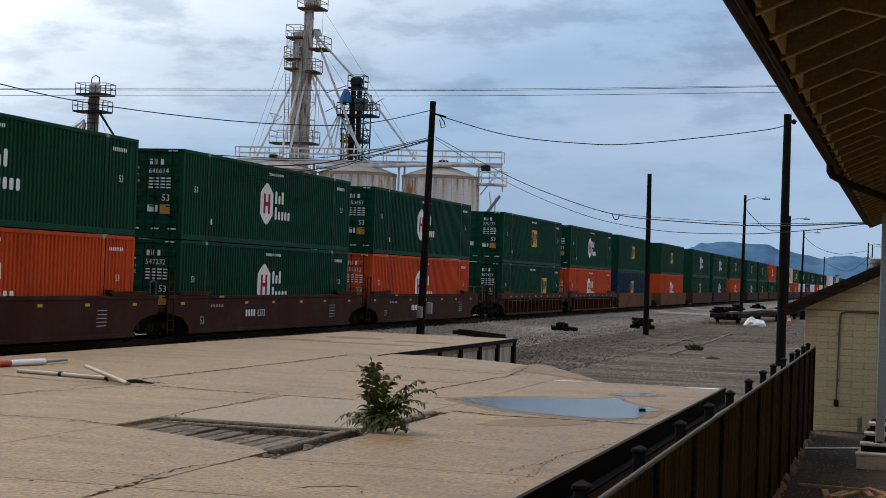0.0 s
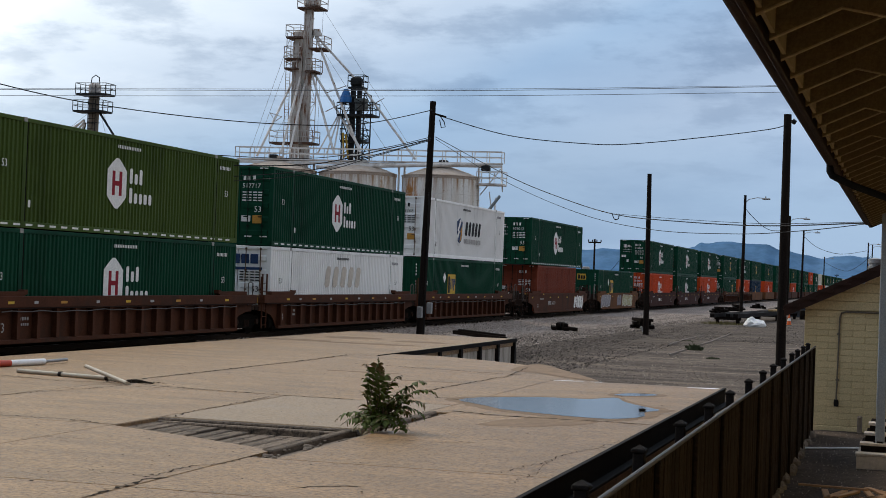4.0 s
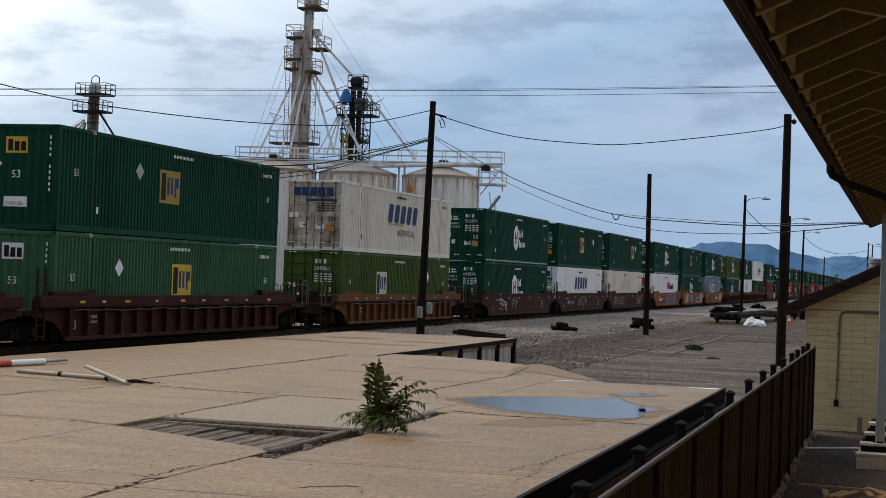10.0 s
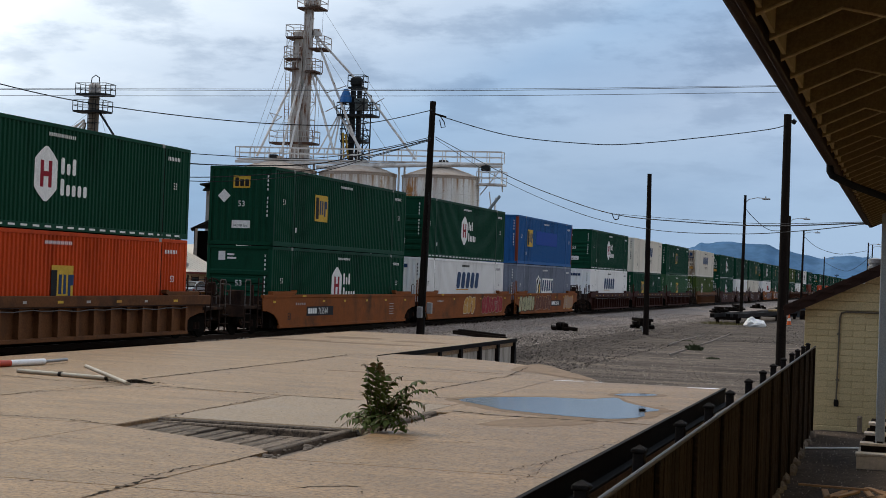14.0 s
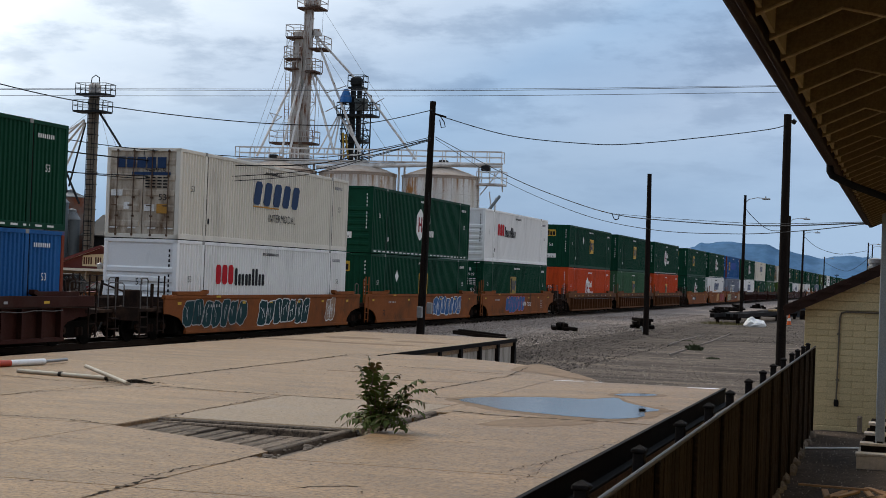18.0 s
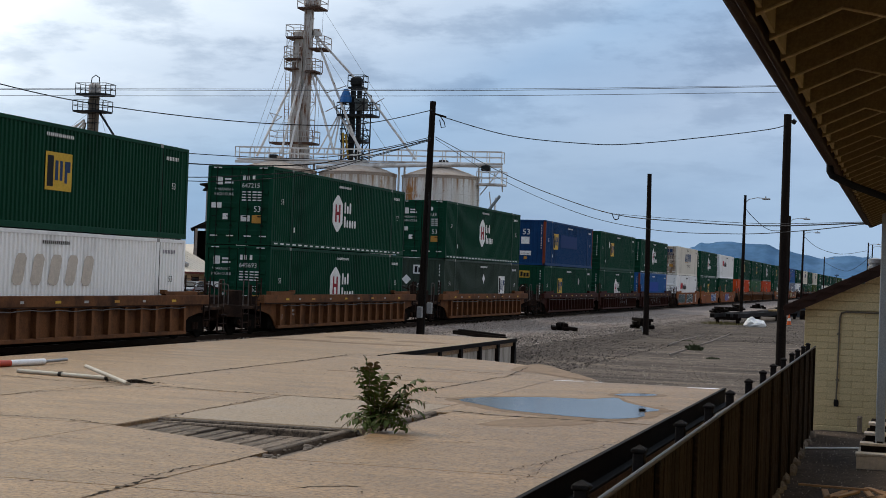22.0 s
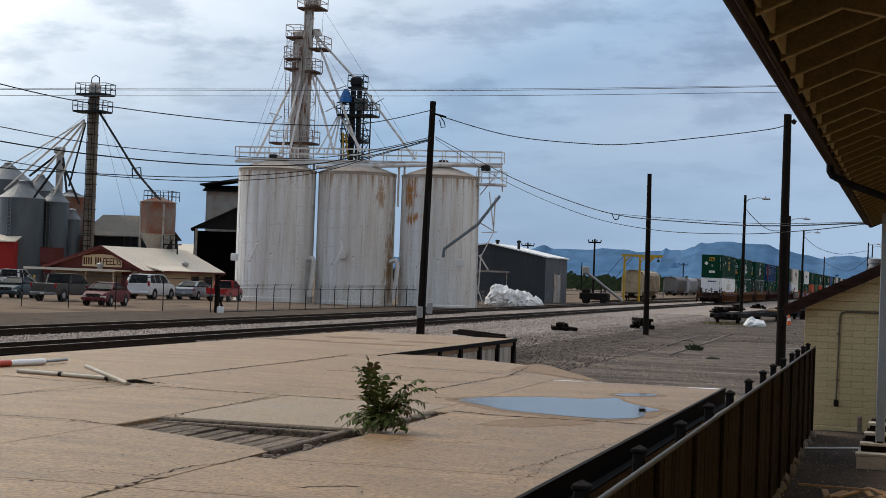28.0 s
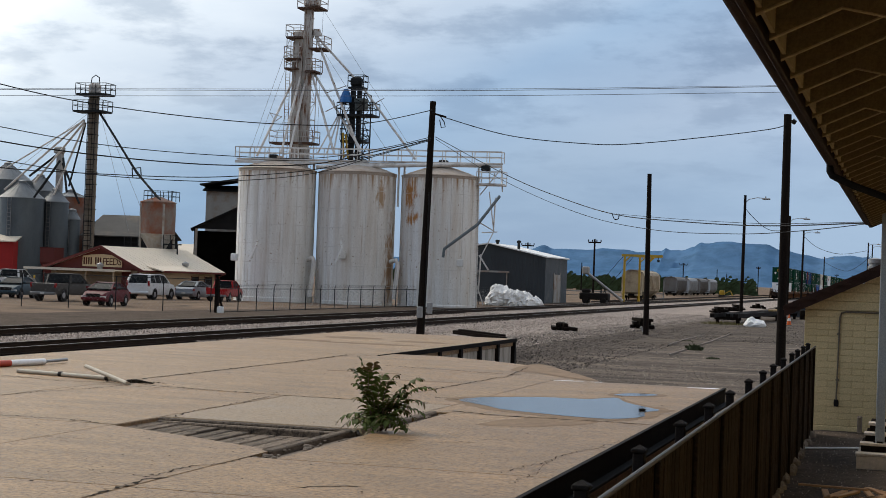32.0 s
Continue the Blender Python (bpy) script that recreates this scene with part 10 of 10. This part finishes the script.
vehicle("pickup", on_lot((-52.35, 119.80, 0.46)), 8, car_paint("red_car_paint", (0.36, 0.018, 0.02)), "small red pickup parked beside the silos", "pickup_truck", 0.87)
vehicle("pickup", on_lot((-74.24, 124.40, 0.61)), 5, car_paint("white_pickup_paint", (0.62, 0.63, 0.64)), "white pickup parked beside the red shop", "pickup_truck")
vehicle("sedan", on_lot((-61.25, 103.16, 0.10)), 192, car_paint("blue_grey_car_paint", (0.035, 0.060, 0.078)), "blue-grey sedan parked before the store", "sedan_car")
vehicle("pickup", on_lot((-91.21, 152.83, 0.31)), 20, bpy.data.materials["white_car_paint"], "white pickup parked by the red shed", "pickup_truck")
solid("bollard", Shape().rod((0, 0, 0), (0, 0, 1.3), 0.09, n=10), material("yellow_bollard", (0.6, 0.42, 0.04)), "yellow steel bollard by the red shed", "bollard", at=on_lot((-77.62, 133.84, 0.17)), smooth=True)
heap = Shape()
for k in range(9):
    heap.lathe([(0.35, 0), (0.42, 0.2), (0.3, 0.45), (0.05, 0.55)], 9, (0.5 * (k % 3), 0.4 * (k // 3)))
solid("sack_pile", heap, M_WHITE, "small white pile of sacks by the bollard", "sacks", at=on_lot((-77.22, 133.95, 0.44)))


# ---- chain-link fence along the far track
def build_chainlink():
    def run(label, start, way, count, gap, h, barbed):
        f = thing("chainlink_fence", start, label, "fence", "chain-link fences")
        d = Vector((way[0], way[1], 0)).normalized()
        up = Vector((0, 0, 1))
        post = Shape().rod((0, 0, -0.2), (0, 0, h), 0.035, n=6).mesh("post", M_LEGDARK)
        arm = Shape().rod((0, 0, h), tuple(d * 0.22 + up * (h + 0.26)), 0.022, n=5).mesh("arm", M_LEGDARK)
        long = gap * (count - 1)
        for k in range(count):
            p = part("post", post, None, f)
            p.location = d * (gap * k)
            if barbed:
                part("arm", arm, None, p)
        for z in ((h - 0.03, 0.08) if barbed else (h - 0.03,)):
            part("rail", Shape().rod(tuple(up * z), tuple(d * long + up * z), 0.022, n=5), M_LEGDARK, f)
        if barbed:
            for k, z in enumerate((h + 0.10, h + 0.18, h + 0.26)):
                part("barbed_wire", Shape().rod(tuple(d * (0.07 * k) + up * z), tuple(d * long + up * z), 0.008, n=4), M_LEGDARK, f)
        s = Shape()
        y = 0.0
        while y < long:
            e = min(long, y + h * 0.8)
            for z0, z1 in ((0.08, h - 0.03), (h - 0.03, 0.08)):
                s.bar(tuple(d * y + up * z0), tuple(d * e + up * z1), 0.0045)
            y += 0.28
        tagged(part("wire_mesh", s, M_GALV, f), kind="stuff")

    run("galvanised chain-link fence with slanting barbed-wire arms", (-39.0, 88.4, 0), (0, 1), 32, 2.87, 1.48, True)
    run("tall open chain-link fence before the store's parking", (-39.3, 87.9, 0), (-math.cos(radians(10)), -math.sin(radians(10))), 9, 2.87, 2.0, False)
    gate = thing("gate_post", (-38.9, 87.9, 0), "thick dark gate post with a white box at its foot", "post")
    part("shaft", Shape().bevelled(-0.12, 0.12, -0.12, 0.12, 0, 2.05, 0.02), M_TIE, gate)
    part("brace", Shape().bar((0.0, -0.1, 1.6), (0.0, 1.0, 0.0), 0.1), M_TIE, gate)
    part("box", Shape().bevelled(0.12, 0.42, -0.25, 0.1, 0.0, 0.42, 0.03), M_WHITE, gate, "white box")


build_chainlink()


# ---- grey shed and white bulk bags
def build_shed():
    sh = thing("metal_shed", (-37.5, 171.0, 0), "dark grey corrugated metal shed with a pale roof edge", "building", turn=0)
    w, d, eave, ridge = 13.2, 11.2, 5.0, 6.3
    pts, x = [], -w
    while x < 0:
        pts += [(x, 0), (x + 0.12, 0), (x + 0.17, -0.03), (x + 0.25, -0.03)]
        x += 0.30
    pts.append((0, 0))
    n = len(pts)
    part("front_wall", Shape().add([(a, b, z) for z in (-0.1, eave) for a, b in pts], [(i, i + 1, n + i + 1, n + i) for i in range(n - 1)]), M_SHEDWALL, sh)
    part("gable", Shape().prism([(eave, -w), (eave, 0), (ridge, -w * 0.48)][::-1], 0.0, 0.1, "y"), M_SHEDWALL, sh)
    pts, y = [], 0.0
    while y < d:
        pts += [(0, y), (0, y + 0.12), (0.03, y + 0.17), (0.03, y + 0.25)]
        y += 0.30
    n = len(pts)
    part("side_wall", Shape().add([(a, b, z) for z in (-0.1, eave) for a, b in pts], [(i, i + 1, n + i + 1, n + i) for i in range(n - 1)]), M_SHEDWALL_LIT, sh, "slate side wall coloured lighter for the light on it")
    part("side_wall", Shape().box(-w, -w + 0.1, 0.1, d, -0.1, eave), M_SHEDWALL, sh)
    part("back_wall", Shape().box(-w, 0, d, d + 0.1, -0.1, eave), M_SHEDWALL, sh)
    m = -w * 0.48
    part("roof", Shape().prism([(ridge, m), (eave - 0.03, 0.25), (eave + 0.10, 0.25), (ridge + 0.13, m)][::-1], -0.3, d + 0.3, "y"), M_WHITE, sh, "pale metal roof")
    part("roof", Shape().prism([(eave - 0.03, -w - 0.25), (ridge, m), (ridge + 0.13, m), (eave + 0.10, -w - 0.25)][::-1], -0.3, d + 0.3, "y"), M_WHITE, sh, "pale metal roof")
    part("sliding_door", Shape().box(-9.4, -4.3, -0.09, -0.05, 0.0, 3.2), M_SHEDWALL, sh)
    part("door_track", Shape().box(-10.0, -4.0, -0.14, -0.04, 3.2, 3.40), M_SHEET, sh, "pale door track")
    part("door_trim", Shape().box(-9.5, -9.4, -0.12, -0.04, 0.0, 3.2), M_SHEET, sh)
    part("door_trim", Shape().box(-4.3, -4.2, -0.12, -0.04, 0.0, 3.2), M_SHEET, sh)
    part("side_door", Shape().box(0.03, 0.10, 4.2, 7.4, 0.1, 3.2), M_SHEET, sh, "mottled pale side door")
    for y in (4.0, 7.4):
        part("door_trim", Shape().box(0.03, 0.13, y, y + 0.2, 0.0, 3.4), M_SHEET, sh)
    for x in (-5.8, -3.4):
        part("roof_vent", Shape().lathe([(0.16, 5.5), (0.16, 6.5), (0.24, 6.55), (0.24, 6.75), (0.05, 6.8)], 10, (x, 1.5)), M_LEGDARK, sh)


build_shed()


def build_bags():
    bags = [(0, 0, 0), (1.1, 0.2, 0), (2.2, -0.1, 0), (3.3, 0.1, 0), (4.4, 0.0, 0), (-1.1, 0.2, 0), (0.4, 0.1, 0.75), (1.5, 0.0, 0.7), (2.7, 0.1, 0.72), (-0.6, 0.1, 0.7), (0.2, 0.9, 1.2), (3.6, 0.9, 0.6), (5.2, 0.5, 0), (-0.4, 0.3, 1.25)]
    at = (-37.60, 147.41, 0.34)
    for k, (x, y, z) in enumerate(bags):
        s = Shape()
        s.lathe([(0.40, 0.0), (0.58, 0.06), (0.64, 0.18), (0.66, 0.32), (0.64, 0.48), (0.60, 0.62), (0.52, 0.76), (0.38, 0.87), (0.20, 0.94), (0.03, 0.98)], 22)
        s.v = [(a * (1 + 0.3 * noise.noise((a * 3 + k, b * 3, c * 3)) + 0.3 * noise.noise((a * 8 + k, b * 8, c * 8))), b * (1 + 0.3 * noise.noise((b * 3, a * 3 + k, c * 3)) + 0.3 * noise.noise((b * 8, a * 8 + k, c * 8))), c * (1 + 0.3 * noise.noise((a * 2, b * 2 + k, 1)) + 0.2 * noise.noise((a * 7, b * 7 + k, 1)))) for a, b, c in s.v]
        solid("bulk_bag", s, M_WHITE, "crumpled white bulk bag in a heap by the shed", "bag", "white bulk bags", at=(at[0] + 0.9 + 0.66 * x, at[1] + y, z * 0.80))


build_bags()


# ---- yard beyond: gantry, hopper cars, auger, engine, poles, scrub
M_YELLOW = material("yellow_gantry_paint", (0.50, 0.33, 0.035), (0.42, 0.27, 0.03), 0.5, scale=2)


def build_gantry():
    g = thing("gantry", (*(-34.60, 204.46, -0.05)[:2], 0), "yellow steel loading gantry over the siding", "gantry")
    for x, y in ((0, 0), (1.6, 2.2), (3.0, 0.6), (2.4, 3.0)):
        part("post", Shape().bar((x, y, 0), (x, y, 5.9), 0.26), M_YELLOW, g)
        part("knee_brace", Shape().bar((x, y, 5.2), (x + 0.7, y, 5.9), 0.14), M_YELLOW, g)
    part("beam", Shape().bar((-0.4, 0, 6.05), (4.8, 0.3, 6.05), 0.26, 0.30), M_YELLOW, g)
    part("beam", Shape().bar((1.2, 2.4, 6.05), (4.2, 2.6, 6.05), 0.30, 0.36), M_YELLOW, g)
    part("hoist", Shape().bevelled(4.1, 4.4, 0.1, 0.5, 5.3, 5.6, 0.05), M_DARK, g)
    part("hoist_rod", Shape().rod((4.25, 0.3, 5.6), (4.25, 0.3, 5.92), 0.04, n=6), M_DARK, g)
    for a, b in (((-0.2, 0, 5.9), (-5.0, 1.0, 0.3)), ((1.0, 0.2, 5.8), (-3.5, 1.0, 0.3))):
        part("guy_wire", Shape().rod(a, b, 0.03, n=4), M_DARK, g)


build_gantry()


def hopper_car(x, y, length, paint, label, trucks=True):
    h = thing("hopper_car", (x, y, -0.27 if x < -40 else 0), label, "rail car", "standing hopper cars")
    s = Shape()
    prof = [(-1.45, 1.5), (-1.55, 2.0), (-1.55, 3.5), (-1.3, 4.0), (-0.8, 4.25), (0.8, 4.25), (1.3, 4.0), (1.55, 3.5), (1.55, 2.0), (1.45, 1.5), (0.6, 1.0), (-0.6, 1.0)]
    s.prism([(z, xx) for xx, z in prof], 1.2, length - 1.2, "y")
    part("body", s, paint, h)
    for k in range(int(length / 1.1) - 2):
        part("side_post", Shape().box(1.54, 1.64, 1.5 + 1.1 * k, 1.58 + 1.1 * k, 1.6, 3.6), paint, h)
    for k in range(3):
        yy = 2.5 + k * (length - 5) / 2
        part("bay", Shape().add([(-1.2, yy - 1.5, 1.3), (1.2, yy - 1.5, 1.3), (1.2, yy + 1.5, 1.3), (-1.2, yy + 1.5, 1.3), (-0.5, yy - 0.4, 0.5), (0.5, yy - 0.4, 0.5), (0.5, yy + 0.4, 0.5), (-0.5, yy + 0.4, 0.5)],
                                [(4, 5, 1, 0), (5, 6, 2, 1), (6, 7, 3, 2), (7, 4, 0, 3), (7, 6, 5, 4)]), paint, h)
    part("roof_walk", Shape().box(-0.5, 0.5, 0.6, length - 0.6, 4.27, 4.35), M_GALV, h)
    part("underframe", Shape().box(-0.4, 0.4, 0.0, length, 0.85, 1.15), M_UNDER, h)
    part("end_frame", Shape().bar((1.3, 0.2, 1.0), (1.3, 1.2, 3.4), 0.15).bar((-1.3, 0.2, 1.0), (-1.3, 1.2, 3.4), 0.15).bar((-1.4, 0.2, 1.0), (1.4, 0.2, 1.0), 0.2), paint, h)
    for yy in (1.8, length - 1.8):
        for sx in (-0.75, 0.75):
            for d in (-0.9, 0.9):
                part("wheel", Shape().rod((sx - 0.06, yy + d, 0.72), (sx + 0.06, yy + d, 0.72), 0.42, n=16), M_UNDER, h)
            part("side_frame", Shape().bar((sx * 1.25, yy - 1.2, 0.72), (sx * 1.25, yy + 1.2, 0.72), 0.14, 0.36), M_UNDER, h)
    return h


TAN_CAR = material("tan_hopper_paint", (0.46, 0.37, 0.25), (0.36, 0.29, 0.20), 0.7, scale=0.5, stain=(0.2, 0.14, 0.09), stain_amount=0.35)
GREY_CAR = material("grey_hopper_paint", (0.20, 0.19, 0.18), (0.15, 0.14, 0.13), 0.7, scale=0.5, stain=(0.14, 0.11, 0.09), stain_amount=0.35)
PALE_CAR = material("pale_hopper_paint", (0.42, 0.43, 0.44), (0.33, 0.34, 0.35), 0.7, scale=0.5, stain=(0.25, 0.21, 0.18), stain_amount=0.3)
siding_x = -35.2
hopper_car(siding_x, 214.0, 16.5, TAN_CAR, "tan covered hopper car standing on the siding")
hopper_car(-48.3, 343.0, 17, GREY_CAR, "grey covered hopper car standing on the siding")
hopper_car(-48.3, 363.0, 17, PALE_CAR, "pale covered hopper car standing on the siding")
hopper_car(-48.3, 383.0, 17, GREY_CAR, "weathered grey covered hopper car on the siding")
hopper_car(-48.3, 403.0, 17, PALE_CAR, "last grey covered hopper car on the siding")
for sx in (-0.72, 0.72):
    solid("siding_rail", Shape().bar((siding_x + sx, 190, 0.22), (siding_x - 3 + sx, 520, 0.22), 0.08, 0.14), M_RAIL, "old rusty rail of the siding", "rail", kind="structure")


def build_engine():
    e = thing("locomotive", (-36.5, 520, 0.2), "distant dark green switcher locomotive", "locomotive")
    paint = PAINT["green"]
    part("frame", Shape().bevelled(-1.5, 1.5, 0, 15, 1.2, 1.6, 0.05), M_UNDER, e)
    part("hood", Shape().bevelled(-1.1, 1.1, 0.8, 9.6, 1.6, 3.9, 0.15), paint, e)
    part("cab", Shape().bevelled(-1.5, 1.5, 9.6, 12.4, 1.6, 4.6, 0.12), paint, e)
    part("nose", Shape().bevelled(-1.0, 1.0, 12.4, 14.4, 1.6, 3.2, 0.15), paint, e)
    for y in (2.6, 12.2):
        part("truck", Shape().bevelled(-1.2, 1.2, y - 1.9, y + 1.9, 0.2, 1.2, 0.2), M_UNDER, e)
    s = Shape()
    railing(s, [(1.45, 0.2, 1.6), (1.45, 14.8, 1.6)], 1.0, 1.8)
    part("handrail", s, M_GALV, e)


build_engine()


def build_auger():
    a = thing("auger", (*(-31.98, 188.56, 0.16)[:2], 0), "grey portable grain auger and dark hopper", "auger")
    o = Vector(a.location)
    part("tube", Shape().rod((0, 0, 0.4), Vector((-36.22, 187.28, 3.71)) - o, 0.16, n=10), M_GALV, a, smooth=True)
    q = Vector((-36.23, 187.28, 3.91)) - o
    part("head", Shape().bevelled(q.x - 0.4, q.x + 0.4, q.y - 0.3, q.y + 0.3, q.z - 0.5, q.z + 0.4, 0.1), M_SHEET, a)
    part("leg", Shape().bar((-2.6, 0, 0), (-2.6, 0, 2.6), 0.12), M_LEGDARK, a)
    part("leg", Shape().bar((-1.6, 0.4, 0), (-2.6, 0, 2.6), 0.10), M_LEGDARK, a)
    solid("feed_trailer", Shape().bevelled(-2.2, 1.2, -0.7, 0.7, 0.45, 1.25, 0.1).bevelled(-2.0, -1.0, -0.5, 0.5, 1.25, 1.7, 0.1).rod((-1.5, -0.8, 0.35), (-1.5, 0.8, 0.35), 0.35, n=14).rod((0.6, -0.8, 0.35), (0.6, 0.8, 0.35), 0.35, n=14), M_DARK, "dark feed trailer beside the auger", "trailer", at=on_lot((-34.30, 185.81, 0.55)))
    solid("low_fence", Shape().box(0, 26, -0.1, 0.1, 0.9, 1.1).box(0, 26, -0.1, 0.1, 0.3, 0.4).box(0.0, 0.2, -0.1, 0.1, 0, 1.2).box(8, 8.2, -0.1, 0.1, 0, 1.2).box(16, 16.2, -0.1, 0.1, 0, 1.2).box(25.8, 26, -0.1, 0.1, 0, 1.2), M_SHEET, "low pale rail fence behind the siding", "fence", at=(-62, 250, 0))


build_auger()


def far_pole(p, h, arm, label):
    q = thing("power_pole", (p[0], p[1], 0), label, "utility pole", "far power poles")
    part("shaft", Shape().rod((0, 0, 0), (0, 0, h), 0.16, 0.12, 8), M_POLE, q)
    if arm:
        part("crossarm", Shape().bar((-arm, 0, h - 0.5), (arm, 0, h - 0.5), 0.16, 0.2), M_POLE, q)
        for k in range(4):
            x = -arm + 2 * arm * k / 3
            part("insulator", Shape().rod((x, 0, h - 0.4), (x, 0, h - 0.1), 0.08, n=6), M_DARK, q)


far_pole((-42.80, 227.08, -0.37), 8.6, 0.9, "timber power pole with a short crossarm")
far_pole((-58.66, 253.71, 2.01), 8.4, 1.0, "timber power pole behind the grey shed")
far_pole((-55.88, 421.00, 0.81), 8.0, 1.0, "distant timber power pole")
far_pole((-73.44, 374.37, -0.52), 6.8, 0, "distant bare timber pole")
far_pole((-58.74, 524.23, 0.73), 7.6, 0, "distant bare timber pole")
far_pole((-66.50, 626.06, 0.48), 7.0, 0, "distant bare timber pole")
far_pole((-42.49, 487.26, 1.33), 8.5, 0.6, "distant timber power pole by the engine")
far_pole((-29.38, 719.92, 1.89), 9, 0.9, "distant timber power pole over the train")


def build_scrub():
    rnd = random.Random(17)
    s = Shape()
    for k in range(2600):
        y = rnd.uniform(420, 900)
        x = -0.13 * y - rnd.uniform(0, 0.19) * y if rnd.random() < 0.85 else -0.12 * y + rnd.uniform(0, 0.03) * y
        h = rnd.uniform(1.0, 4.2) * (0.6 + 0.6 * noise.noise((x * 0.02, y * 0.02, 1)) + 0.4)
        for j in range(5):
            a, r = rnd.uniform(0, 6.28), rnd.uniform(0.3, 1.4)
            cx, cy, cz = x + r * math.cos(a), y + r * math.sin(a), h * rnd.uniform(0.2, 1.0)
            q = rnd.uniform(0.4, 1.0)
            s.add([(cx - q, cy, cz - q * 0.6), (cx + q, cy, cz - q * 0.5), (cx + q * 0.4, cy + 0.3, cz + q * 0.7), (cx - q * 0.5, cy - 0.3, cz + q * 0.5)], [(0, 1, 2, 3)])
    solid("scrub", s, material("dark_scrub_leaf", (0.035, 0.060, 0.024), (0.055, 0.080, 0.034), 0.9, scale=0.3, fine=3), "dark green desert scrub and low trees far off", "bushes", kind="stuff")
    digger = thing("excavator", (-39.0, 360, 0), "small distant yellow digger by the siding", "excavator")
    part("tracks", Shape().bevelled(-0.8, 0.8, -1.0, 1.0, 0, 0.5, 0.15), M_DARK, digger)
    part("cab", Shape().bevelled(-0.6, 0.4, -0.8, 0.7, 0.5, 1.5, 0.1), M_YELLOW, digger)
    part("arm", Shape().bar((0.4, 0, 0.8), (1.7, 0, 1.5), 0.2).bar((1.7, 0, 1.5), (2.2, 0, 0.4), 0.18), M_YELLOW, digger)


build_scrub()


# ---- white van and clutter by the far end of the lot
vehicle("suv", (-7.6, 190.0, 0.05), 175, bpy.data.materials["silver_car_paint"], "silver SUV parked far along the gravel lot", "suv_car")
for k, (x, y, w, h) in enumerate(((-9.3, 150, 1.6, 1.3), (-8.1, 140, 1.0, 0.8), (-6.6, 128, 1.2, 0.6))):
    solid("crate", Shape().bevelled(-w / 2, w / 2, -0.6, 0.6, 0, h, 0.04).box(-w / 2 - 0.02, w / 2 + 0.02, -0.62, -0.6, h * 0.4, h * 0.5), M_SHEDWALL if k == 0 else M_TIE, "dark crate standing on the gravel lot", "crate", "crates on the lot", at=(x, y, 0.04), turn=10 * k)


# ---- what moves
def motions():
    sway()
    for ob, off, z in MOVERS:
        walk(ob, [(t, pose(TRACK_X[0], train_y(off, t), z)) for t in (0, 4, 8, 12, 16, 20, 24, 26, 28, 30, 32)])


motions()
